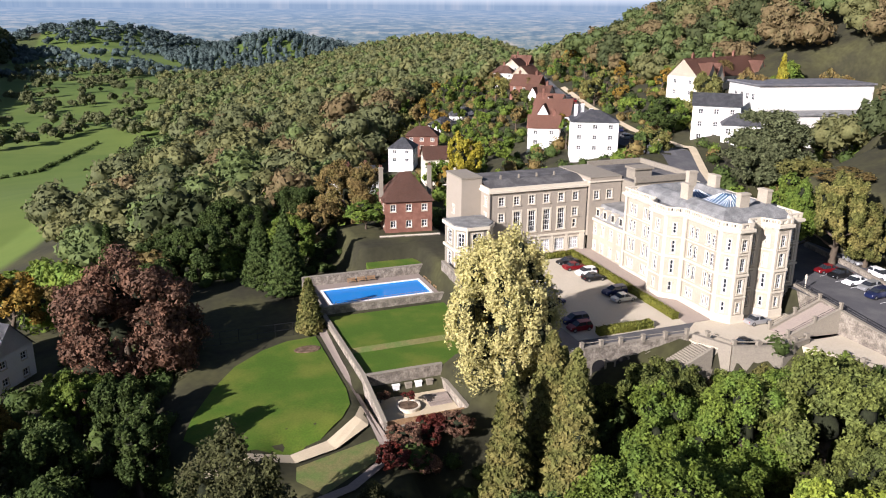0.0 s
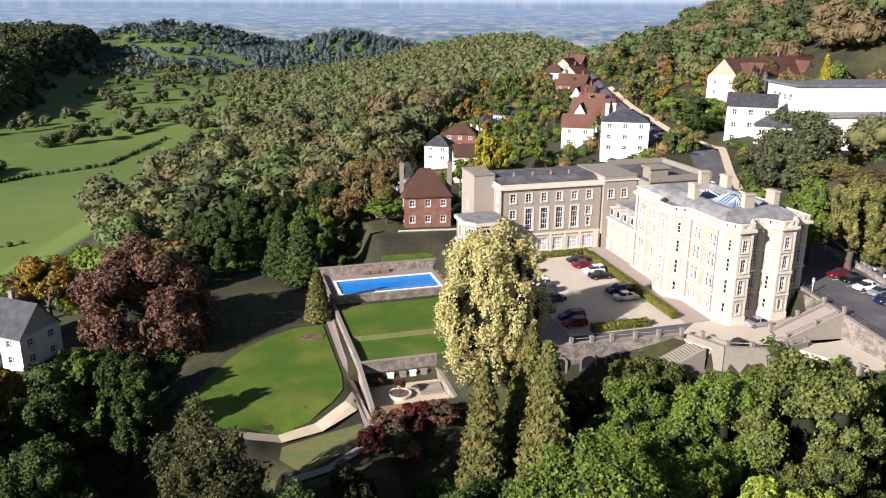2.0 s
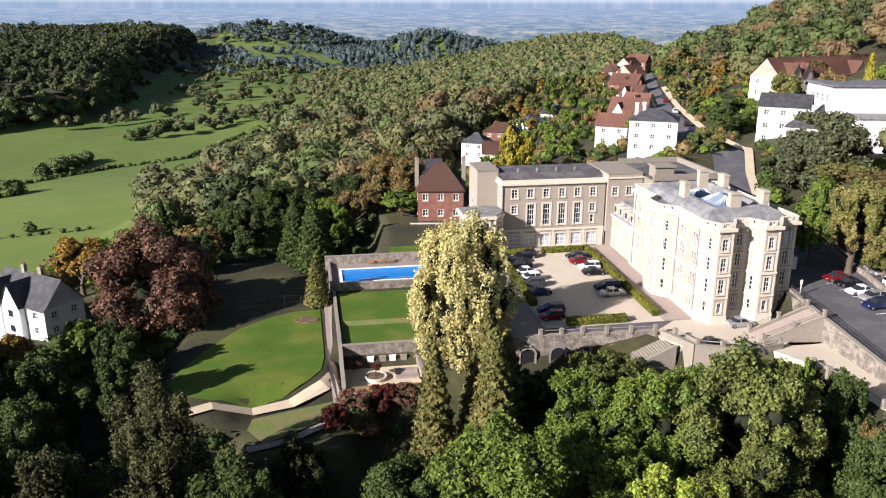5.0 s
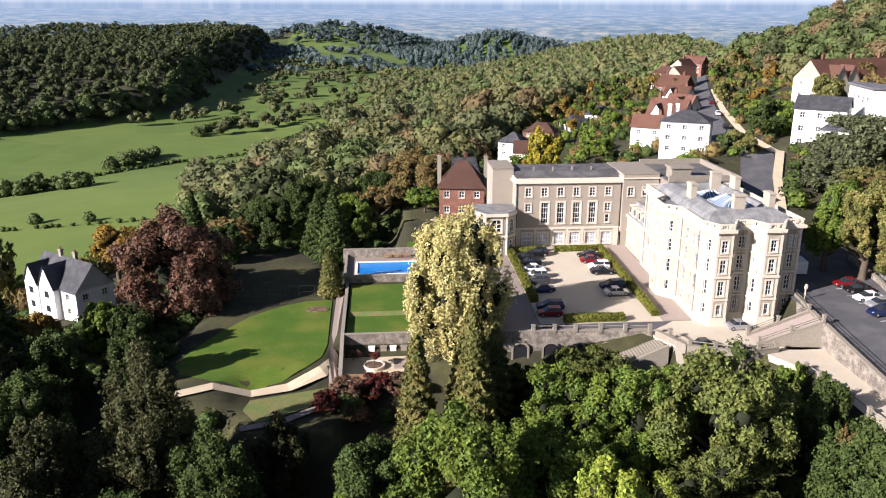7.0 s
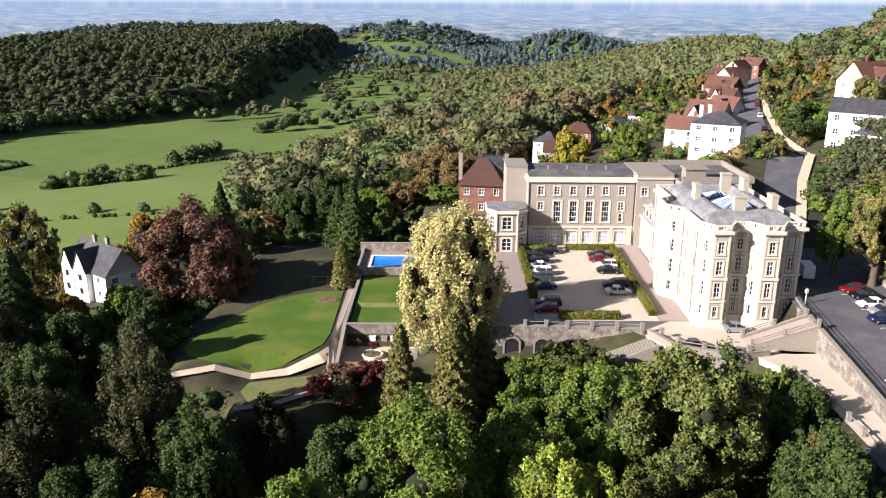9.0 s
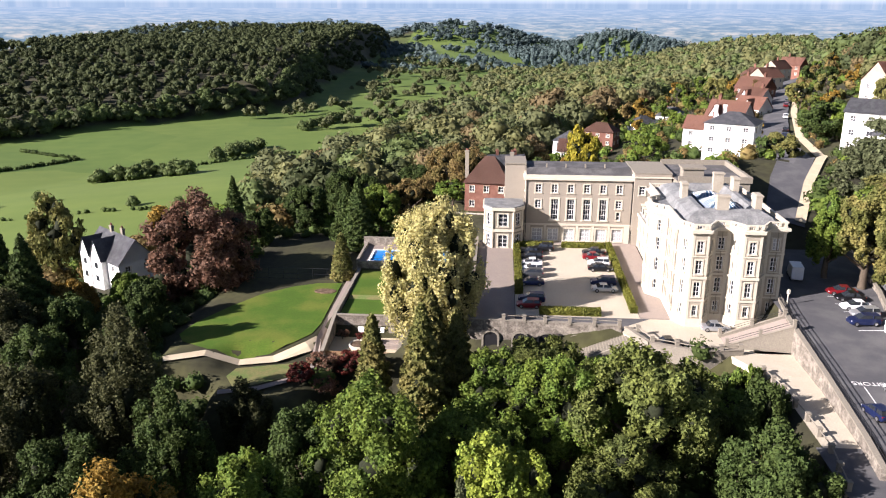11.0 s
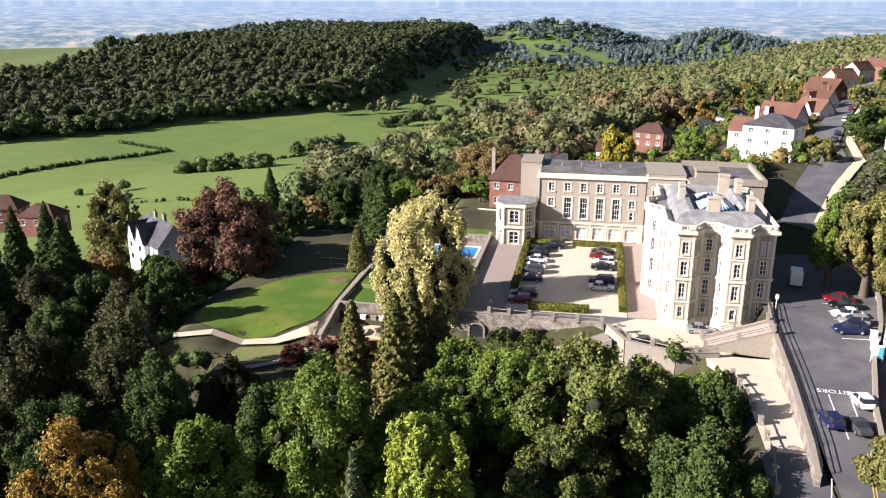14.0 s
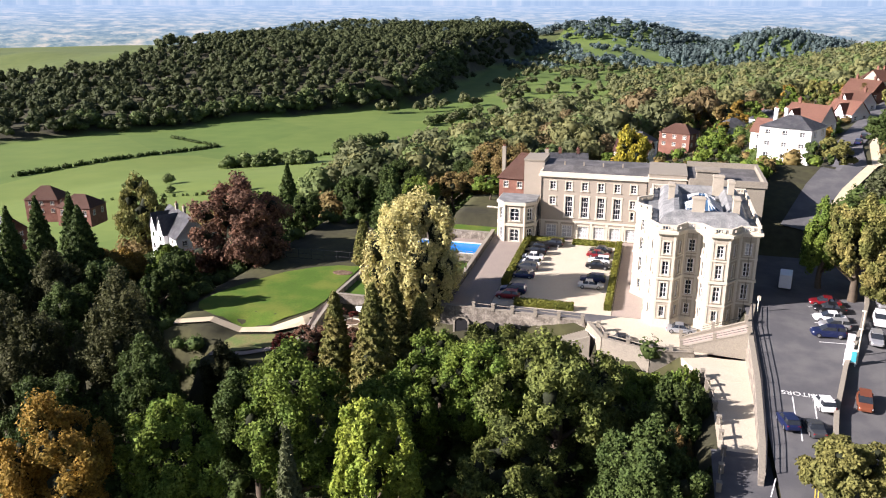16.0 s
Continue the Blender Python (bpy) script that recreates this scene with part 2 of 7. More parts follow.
WINDOW_MESHES = {}
def window_meshes(w, h, cols, rows, surround, arch, pale):
    """Sash frame with bars, its glass, and the stone surround, about the opening's foot centre; x along the wall, y out of it."""
    key = (round(w, 2), round(h, 2), cols, rows, round(surround, 2), arch, pale)
    if key in WINDOW_MESHES:
        return WINDOW_MESHES[key]
    bm = bmesh.new()
    fw, bw = 0.11, 0.07
    for x0, x1, z0, z1 in ((-w / 2, -w / 2 + fw, 0, h), (w / 2 - fw, w / 2, 0, h), (-w / 2 + fw, w / 2 - fw, 0, fw), (-w / 2 + fw, w / 2 - fw, h - fw, h)):
        box(bm, x0, x1, -0.24, -0.14, z0, z1)
    for i in range(1, cols):
        x = -w / 2 + w * i / cols
        b = bw * (1.5 if cols % 2 == 0 and i == cols // 2 else 0.7)
        box(bm, x - b / 2, x + b / 2, -0.235, -0.16, fw, h - fw)
    for i in range(1, rows):
        z = h * i / rows
        box(bm, -w / 2 + fw, w / 2 - fw, -0.23, -0.165, z - bw * 0.6, z + bw * 0.6)
    if arch:
        for s in (-1, 1):
            pts = [(s * w / 2, h)] + [(s * w / 2 * math.cos(a), h - w / 2 * 0.55 + w / 2 * 0.55 * math.sin(a)) for a in (0, 0.4, 0.8, 1.2, 1.57)]
            f = [bm.verts.new((x, -0.04, z)) for x, z in pts]
            g = [bm.verts.new((x, -0.2, z)) for x, z in pts]
            bm.faces.new(f)
            for k in range(1, len(f) - 1):
                bm.faces.new((f[k], f[k + 1], g[k + 1], g[k]))
    frame_me = finish("window", bm, M_SASH)
    bm = boxes((-w / 2, w / 2, -0.27, -0.2, 0, h))
    glass_me = finish("pane", bm, M_GLASS_PALE if pale else M_GLASS)
    sur_me = None
    if surround:
        s = surround
        bm = boxes((-w / 2 - s, -w / 2, -0.05, 0.07, -0.02, h), (w / 2, w / 2 + s, -0.05, 0.07, -0.02, h), (-w / 2 - s, w / 2 + s, -0.05, 0.09, h, h + s), (-w / 2 - s * 1.3, w / 2 + s * 1.3, -0.05, 0.17, -0.2, -0.02))
        sur_me = finish("surround", bm, M_TRIM)
    WINDOW_MESHES[key] = (frame_me, glass_me, sur_me)
    return WINDOW_MESHES[key]


def windowed_wall(parent, name, mat, p, q, z0, z1, wins, pale=(), depth=0.28):
    """One wall of a building with its windows: wins holds (u, foot, width, height, cols, rows, surround, arch)."""
    bm = bmesh.new()
    facade(bm, p, q, z0, z1, [(u - w / 2, u + w / 2, v, v + h) for u, v, w, h, *_ in wins], depth)
    wall = part(name, bm, mat, parent)
    P, Q = Vector(p), Vector(q)
    e = (Q - P).normalized()
    ang = math.degrees(math.atan2(e.y, e.x))
    for i, (u, v, w, h, cols, rows, sur, arch) in enumerate(wins):
        f, g, s = window_meshes(w, h, cols, rows, sur, arch, i in pale)
        c = P + e * u
        ob = part("window", f, None, parent, m=pose(c.x, c.y, v, 0, 0, ang + 180))
        part("pane", g, None, ob)
        if s is not None:
            part("surround", s, None, ob)
    return wall


# ---- the lie of the land ----
def smooth(a, b, x):
    t = np.clip((x - a) / (b - a), 0, 1)
    return t * t * (3 - 2 * t)


def lumps(x, y, s, seed):
    """Soft rolling noise of period s."""
    a = np.sin(x / s * 1.3 + seed) * np.cos(y / s * 1.1 - seed * 2) + 0.6 * np.sin(x / s * 2.7 - seed) * np.sin(y / s * 2.3 + seed * 3) + 0.35 * np.cos((x + y) / s * 4.1 + seed)
    return a / 1.95


def hill(x, y):
    """Open country: the village hill to the east, the valley to the west, the wooded ridge beyond it, the far hills."""
    x, y = np.asarray(x, float), np.asarray(y, float)
    w = 0.97 * x - 0.25 * y
    z = np.interp(w, [-2500, -420, -325, -250, -125, -95, -67, -10, 31, 66, 90, 130, 200, 320, 600], [-56, -56, -54, -45, -33, -23, -12, -5, 1, 10.5, 15, 28, 58, 92, 120])
    far = smooth(330, 600, y)
    z = z * (1 - far) + far * np.interp(w, [-2500, -325, -250, -180, -125, -95, -40, 60, 150, 205, 275, 600], [-63, -62, -60, -57, -52, -47, -36, -16, -5, -7, -48, -75])
    z = z + lumps(x, y, 130, 1.0) * 3.0 * smooth(150, 500, y)
    into = np.interp(y, [200, 300, 570, 881, 1200, 2243, 3000], [-660, -580, -400, -178, -205, -250, -300]) - x
    crest = np.interp(y, [330, 480, 600, 740, 880, 1050, 1800, 2250, 2600], [0, 4, 9, 14, 29, 49, 62, 50, 0])
    ridge = smooth(-8, 40, into) * (1 - smooth(420, 850, into)) * crest * (1 + 0.10 * lumps(x, y, 90, 4.0))
    z = z + ridge
    def dome(cx, cy, rx, ry, h):
        return h * np.exp(-(((x - cx) / rx) ** 2 + ((y - cy) / ry) ** 2))
    z = z - 62 * smooth(1300, 1850, y) * smooth(-60, 300, x)
    z = z + dome(-960, 1090, 130, 150, 30) + dome(340, 2080, 190, 230, 100) + dome(150, 3000, 480, 280, 92) + dome(-190, 2850, 300, 240, 60) + dome(620, 3050, 420, 260, 70)
    return z - 110 * smooth(2400, 3300, np.hypot(x, y))


def court_z(x, y):
    """The gravel court, a little higher towards the rear wing."""
    return 0.7 + (np.clip(y, 84, 136) - 93) * 0.032


def park_z(x, y):
    """The upper car park and its road, falling towards the gate."""
    return np.interp(y, [40, 52, 73, 88, 140, 180], [0.3, 1.3, 2.8, 4.6, 5.4, 9.5])


def drive_z(x, y):
    return np.interp(y, [45, 58, 76, 88], [0.0, 0.5, 0.7, 0.7])


def land(x, y):
    x, y = np.asarray(x, float), np.asarray(y, float)
    z = hill(x, y)
    drop = 17.0 * (1 - smooth(64, 104, y)) * (1 - smooth(92, 99, x)) * smooth(-260, -60, x)
    z = z - drop
    def level(z, x0, x1, y0, y1, lv, s):
        k = smooth(x0 - s, x0, x) * (1 - smooth(x1, x1 + s, x)) * smooth(y0 - s, y0, y) * (1 - smooth(y1, y1 + s, y))
        return z * (1 - k) + k * lv
    z = level(z, 101.7, 124, -60, 128, park_z(x, y) - 0.12, 1.0)
    z = level(z, 99.7, 124, 92.6, 128, park_z(x, y) - 0.12, 1.0)
    z = level(z, 52, 99, 91, 148, court_z(x, y) - 0.25, 1.2)
    z = level(z, 76, 98.6, 84, 95, 0.35, 1.2)
    z = level(z, 92, 100.3, -60, 92, drive_z(x, y) - 0.15, 1.0)
    z = level(z, 3, 27, 86, 160, -5.4 + (np.clip(y, 86, 130) - 105) * 0.02, 6)
    z = level(z, 28, 51, 104, 129, -4.3, 1.0)
    z = level(z, 27.5, 51, 129.5, 142, -2.6, 0.6)
    z = level(z, 27, 41, 92.5, 103.3, -7.2, 0.6)
    z = level(z, 14, 27, 78, 92, -7.3, 4)
    z = level(z, 40, 60, 148, 168, 2.2, 3)
    z = level(z, 104, 150, 129, 160, 9.0 + (y - 129) * 0.2, 8)
    z = level(z, 154, 200, 140, 186, 14.6, 12)
    # the bank falls away at the foot of the south walls
    edge = np.interp(x, [-30, 27, 41, 51, 52, 76, 79, 86, 91], [84, 84, 92, 92, 91, 90, 83.5, 81, 81])
    k = smooth(0.2, 1.6, edge - y) * (1 - smooth(91.2, 92.2, x)) * smooth(26, 30, x)
    z = z * (1 - k) + k * np.minimum(z, -7.2 - np.clip(edge - y, 0, 40) * 0.15)
    k = smooth(0, 1, 92.2 - x) * (1 - smooth(79, 81, y)) * smooth(60, 80, x)
    z = z * (1 - k) + k * np.minimum(z, -6 - np.clip(81 - y, 0, 30) * 0.1)
    return z


def land1(x, y):
    return float(land(x, y))


def spaced(lo, hi, fine_lo, fine_hi, step, grow):
    v = list(np.arange(fine_lo, fine_hi + 0.01, step))
    s = step
    while v[-1] < hi:
        s *= grow
        v.append(v[-1] + s)
    s = step
    while v[0] > lo:
        s *= grow
        v.insert(0, v[0] - s)
    return np.array(v)


def sheet(name, gx, gy, zf):
    X, Y = np.meshgrid(gx, gy)
    Z = zf(X, Y)
    nx, ny = len(gx), len(gy)
    verts = np.stack([X.ravel(), Y.ravel(), Z.ravel()], 1)
    i = np.arange((ny - 1) * (nx - 1))
    r, c = i // (nx - 1), i % (nx - 1)
    a = r * nx + c
    faces = np.stack([a, a + 1, a + nx + 1, a + nx], 1)
    return raw_mesh(name, verts, faces), X, Y, Z


def raw_mesh(name, verts, faces):
    me = bpy.data.meshes.new(name)
    verts, faces = np.asarray(verts, np.float32), np.asarray(faces, np.int32)
    k = faces.shape[1]
    me.vertices.add(len(verts))
    me.vertices.foreach_set("co", verts.ravel())
    me.loops.add(faces.size)
    me.loops.foreach_set("vertex_index", faces.ravel())
    me.polygons.add(len(faces))
    me.polygons.foreach_set("loop_start", np.arange(0, faces.size, k, dtype=np.int32))
    me.polygons.foreach_set("loop_total", np.full(len(faces), k, np.int32))
    me.update(calc_edges=True)
    me.validate()
    return me


gx = spaced(-3600, 3300, -60, 170, 2.0, 1.045)
gy = spaced(-700, 4700, 34, 220, 2.0, 1.035)
ground_me, GX, GY, GZ = sheet("ground", gx, gy, land)


def field_cover(x, y):
    """Pasture (1) or woodland floor (0), by the lie of the valley fields."""
    x, y = np.asarray(x, float), np.asarray(y, float)
    w = 0.97 * x - 0.25 * y
    u, v = 0.63 * x + 0.78 * y, -0.78 * x + 0.63 * y
    pasture = smooth(-96, -104, w + 10 * lumps(x, y, 70, 2.0)) * (x > np.interp(y, [200, 300, 570, 881, 1200, 2243], [-660, -580, -400, -178, -205, -250])) * smooth(195, 205, y - 0.15 * x)
    far = smooth(1900, 2000, np.hypot(x, y)) * (lumps(x, y, 160, 7.0) > 0.0)
    west = smooth(440, 480, np.interp(y, [200, 300, 570, 881, 1200, 2243], [-660, -580, -400, -178, -205, -250]) - x)
    return np.maximum(np.maximum(pasture, far * 0.45), west * 0.6)


att = ground_me.attributes.new("cover", "FLOAT", "POINT")
att.data.foreach_set("value", field_cover(GX, GY).ravel().astype(np.float32))
ground_me.shade_smooth()


def ground_material():
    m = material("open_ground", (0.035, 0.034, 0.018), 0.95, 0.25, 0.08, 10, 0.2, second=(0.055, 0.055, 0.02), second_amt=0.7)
    nt = m.node_tree
    N, L = nt.nodes, nt.links
    p = N["Principled BSDF"]
    src = p.inputs["Base Color"].links[0].from_socket
    a = N.new("ShaderNodeAttribute")
    a.attribute_name = "cover"
    vor = N.new("ShaderNodeTexVoronoi")
    vor.inputs["Scale"].default_value = 0.006
    geo = N.new("ShaderNodeNewGeometry")
    L.new(geo.outputs["Position"], vor.inputs["Vector"])
    ns = N.new("ShaderNodeTexNoise")
    ns.inputs["Scale"].default_value, ns.inputs["Detail"].default_value = 0.05, 6
    L.new(geo.outputs["Position"], ns.inputs["Vector"])
    r = N.new("ShaderNodeValToRGB")
    r.color_ramp.elements[0].color, r.color_ramp.elements[1].color = (0.044, 0.098, 0.012, 1), (0.118, 0.165, 0.030, 1)
    mixn = N.new("ShaderNodeMath")
    mixn.operation = "MULTIPLY_ADD"
    L.new(ns.outputs["Fac"], mixn.inputs[0])
    mixn.inputs[1].default_value = 0.8
    sep = N.new("ShaderNodeSeparateColor")
    L.new(vor.outputs["Color"], sep.inputs[0])
    hm = N.new("ShaderNodeMath")
    hm.operation = "MULTIPLY"
    hm.inputs[1].default_value = 0.5
    L.new(sep.outputs[0], hm.inputs[0])
    L.new(hm.outputs[0], mixn.inputs[2])
    L.new(mixn.outputs[0], r.inputs[0])
    x = N.new("ShaderNodeMix")
    x.data_type = "RGBA"
    L.new(a.outputs["Fac"], x.inputs[0])
    L.new(src, x.inputs[6])
    L.new(r.outputs[0], x.inputs[7])
    L.new(x.outputs[2], p.inputs["Base Color"])
    return m


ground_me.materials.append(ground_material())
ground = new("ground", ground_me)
tagged(ground, "rolling hillside and valley of pasture and woodland floor", "ground", kind="structure")

# ---- trees ----
def ico(sub):
    bm = bmesh.new()
    bmesh.ops.create_icosphere(bm, subdivisions=sub, radius=1)
    v = np.array([p.co[:] for p in bm.verts])
    f = np.array([[q.index for q in p.verts] for p in bm.faces])
    bm.free()
    return v, f


ICO1, ICO2 = ico(1), ico(2)


def unit(v):
    return v / np.maximum(1e-9, np.linalg.norm(v, axis=1, keepdims=True))


def leaves(rng, pos, nrm, size, loose=0.6, long=1.4):
    """A diamond leaf spray at each point, facing roughly along the normals given."""
    n = unit(nrm + rng.normal(0, loose, pos.shape))
    t = unit(np.cross(n, rng.normal(0, 1, pos.shape)))
    b = np.cross(n, t)
    s = (size * rng.uniform(0.6, 1.4, len(pos)))[:, None]
    bend = n * s * 0.25
    v = np.stack([pos - t * s * long * 0.6, pos + t * s * long * 0.4 - b * s * 0.6 + bend, pos + t * s * long * 0.5 + b * s * 0.6 - bend], 1).reshape(-1, 3)
    return v, np.arange(len(v)).reshape(-1, 3)


def join(chunks):
    vs, fs, n = [], [], 0
    for v, f in chunks:
        vs.append(v)
        fs.append(np.asarray(f) + n)
        n += len(v)
    return np.concatenate(vs), np.concatenate(fs)


def broad_crown(seed, size, count, leaf, lobes=18, spread=0.36, low=-0.35, subs=7, core=0.5, egg=0.0, upright=1.0):
    """A crown of half-size (radius, radius, half height) about its middle: boughs on an uneven dome, each broken into
    leafy tufts with gaps between. Gives the dark cores, which paint shade in the gaps, and the leaves apart."""
    rng = np.random.default_rng(seed)
    size = np.array(size, float)
    d = unit(rng.normal(0, 1, (lobes * 5, 3)))
    d = d[d[:, 2] > low][:lobes]
    c = d * rng.uniform(0.48, 0.80, (len(d), 1))
    c[:, :2] *= (1 - egg * c[:, 2:])
    r = spread * rng.uniform(0.7, 1.25, len(c))
    c = np.concatenate([c, [[0, 0, 0]]])
    r = np.append(r, 0.42)
    k = np.array([1, 1, upright])
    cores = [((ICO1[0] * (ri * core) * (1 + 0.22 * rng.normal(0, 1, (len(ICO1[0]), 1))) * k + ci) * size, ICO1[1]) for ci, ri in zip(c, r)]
    tufts = []
    for ci, ri in zip(c[:-1], r[:-1]):
        for _ in range(subs):
            e = unit(rng.normal(0, 1, (1, 3)) + unit(ci[None]) * 0.6)[0]
            tufts.append((ci + e * ri * rng.uniform(0.6, 1.0) * k, ri * rng.uniform(0.28, 0.58)))
    area = sum(t[1] ** 2 for t in tufts)
    green = []
    for tc, tr in tufts:
        n = max(3, int(count * tr ** 2 / area))
        e = unit(rng.normal(0, 1, (n, 3)) + np.array([0, 0, 0.2]))
        pos = tc + e * k * tr * rng.uniform(0.35, 1.15, (n, 1))
        keep = np.ones(n, bool)
        for cj, rj in zip(c, r):
            keep &= np.linalg.norm((pos - cj) / k, axis=1) > rj * core
        if keep.any():
            green.append(leaves(rng, pos[keep] * size, e[keep] + unit(pos[keep]) * 0.4, leaf, 0.55))
    return join(cores), join(green)


def cone_crown(seed, size, count, leaf, tiers=16, rough=0.3, blunt=0.85):
    """A conifer of radius and height given: drooping sprays in broken tiers round a core coloured dark as inner shade.
    """
    rng = np.random.default_rng(seed)
    size = np.array(size, float)
    rings = 14
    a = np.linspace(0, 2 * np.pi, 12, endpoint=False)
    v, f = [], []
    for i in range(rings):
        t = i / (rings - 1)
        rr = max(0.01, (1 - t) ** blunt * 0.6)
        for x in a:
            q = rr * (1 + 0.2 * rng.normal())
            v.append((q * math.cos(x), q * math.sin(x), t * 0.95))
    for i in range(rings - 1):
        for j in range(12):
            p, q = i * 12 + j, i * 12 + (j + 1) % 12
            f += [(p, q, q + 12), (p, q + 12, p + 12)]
    t = 1 - np.sqrt(rng.uniform(0, 1, count))
    ang = rng.uniform(0, 2 * np.pi, count)
    tier = np.abs(((t * tiers + 0.6 * np.sin(ang * 3 + t * 9)) % 1) - 0.5) * 2
    clump = 0.5 + 0.5 * np.sin(ang * 6 + np.floor(t * tiers + 0.6 * np.sin(ang * 3 + t * 9)) * 2.4)
    rad = (1 - t) ** blunt * (1 - rough * tier * 0.55 - rough * 0.6 * clump) * rng.uniform(0.72, 1.05, count) + 0.012
    pos = np.stack([rad * np.cos(ang), rad * np.sin(ang), t], 1) * size
    nrm = np.stack([np.cos(ang), np.sin(ang), np.full(count, 0.5)], 1)
    return (np.array(v) * size, np.array(f)), leaves(rng, pos, nrm, leaf, 0.6, 1.5)


def plate_crown(seed, size, count, leaf):
    """A cedar: flat leafy shelves at odd heights within the radius and height given."""
    rng = np.random.default_rng(seed)
    size = np.array(size, float)
    cores, green = [], []
    for i in range(34):
        h = rng.uniform(0.1, 0.97)
        reach = 0.95 * (1 - (h / 1.08) ** 2) ** 0.5
        a, q = rng.uniform(0, 2 * np.pi), rng.uniform(0.2, 0.85) * reach
        c = np.array([q * math.cos(a), q * math.sin(a), h])
        rx = rng.uniform(0.2, 0.36)
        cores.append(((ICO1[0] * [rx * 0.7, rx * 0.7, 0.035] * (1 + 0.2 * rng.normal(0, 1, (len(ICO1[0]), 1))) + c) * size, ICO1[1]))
        n = count // 34
        d = unit(rng.normal(0, 1, (n, 3)))
        pos = c + d * [rx, rx, 0.065] * rng.uniform(0.5, 1.1, (n, 1)) * (1 + 0.25 * np.sin(np.arctan2(d[:, 1:2], d[:, :1]) * 5))
        green.append(leaves(rng, pos * size, d * [0.4, 0.4, 1] + [0, 0, 0.4], leaf, 0.6, 1.5))
    return join(cores), join(green)


def trunk_mesh(seed, limbs=6, top=1.0, girth=0.045):
    """A tapered trunk with limbs, height 1."""
    rng = random.Random(seed)
    bm = bmesh.new()
    def limb(a, b, r0, r1, n=6, segs=3):
        prev = None
        a, b = Vector(a), Vector(b)
        d = (b - a).normalized()
        s = d.orthogonal().normalized()
        t = d.cross(s)
        for k in range(segs + 1):
            f = k / segs
            c = a.lerp(b, f) + (s * rng.uniform(-0.5, 0.5) * r0 if 0 < k < segs else Vector())
            r = r0 + (r1 - r0) * f
            ring = [bm.verts.new(c + (s * math.cos(x) + t * math.sin(x)) * r) for x in (2 * math.pi * i / n for i in range(n))]
            if prev:
                for i in range(n):
                    bm.faces.new((prev[i], prev[(i + 1) % n], ring[(i + 1) % n], ring[i]))
            prev = ring
    limb((0, 0, -0.05), (0, 0, top * 0.8), girth, girth * 0.3, 8, 5)
    for i in range(limbs):
        h = rng.uniform(0.25, 0.6) * top
        a = rng.uniform(0, 6.28)
        limb((0, 0, h), (math.cos(a) * 0.24, math.sin(a) * 0.24, h + rng.uniform(0.12, 0.3)), girth * 0.45, girth * 0.12)
    return finish("trunk", bm, M_BARK, True)


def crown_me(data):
    """Leaves and the dark cores inside them as one crown; the leaf material is slot 0, the cores' painted shade slot 1.
    """
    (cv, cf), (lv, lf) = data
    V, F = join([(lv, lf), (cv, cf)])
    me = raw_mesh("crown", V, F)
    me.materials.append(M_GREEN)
    me.materials.append(M_CROWN_SHADE)
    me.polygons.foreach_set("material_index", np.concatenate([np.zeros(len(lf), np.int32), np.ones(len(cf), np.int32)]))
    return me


TRUNKS = [trunk_mesh(s) for s in (1, 2, 3)]
SPIRE_TRUNK = trunk_mesh(4, limbs=0, top=1.15)
CROWN_CACHE = {}


def crown_for(shape, variant, radius, half):
    """Large trees get a crown of their own, small ones share three per kind, scaled."""
    seed = 10 * variant + int(radius * 10)
    if shape == "near":
        n = int(min(42000, 900 * radius * (radius + half) * 0.62 + 5000))
        return crown_me(broad_crown(seed, (radius, radius, half), n, 0.205 * max(1.1, radius / 7.0), 34, 0.26, -0.75, 9, 0.45)), (1, 1, 1)
    if shape == "poplar":
        return crown_me(broad_crown(41, (radius, radius, half), 70000, 0.24, 96, 0.2, -0.97, 9, 0.5, 0.25, 1.35)), (1, 1, 1)
    if shape in ("column", "cone_near"):
        blunt, tiers, rough = (0.6, 24, 0.5) if shape == "column" else (0.85, 18, 0.5)
        return crown_me(cone_crown(seed, (radius, radius, half * 2), int(min(30000, 900 * radius * half)), 0.34, tiers, rough, blunt)), (1, 1, 1)
    if shape == "cedar":
        return crown_me(plate_crown(81 + variant, (radius, radius, half * 2), 26000, 0.42)), (1, 1, 1)
    i = variant % 3
    if (shape, i) not in CROWN_CACHE:
        if shape == "mid":
            d = broad_crown(21 + i, (5, 5, 4.6), 7500, 0.32, 18, 0.32, -0.6, 7)
        elif shape == "small":
            d = broad_crown(31 + i, (3, 3, 2.8), 1500, 0.38, 7, 0.40, -0.5, 5)
        else:
            d = cone_crown(61 + i, (3, 3, 10), 4000, 0.36, 15, 0.4)
        CROWN_CACHE[(shape, i)] = crown_me(d)
    b = {"mid": (5, 4.6), "small": (3, 2.8), "cone": (3, 5)}[shape]
    return CROWN_CACHE[(shape, i)], (radius / b[0], radius / b[0], half / b[1])


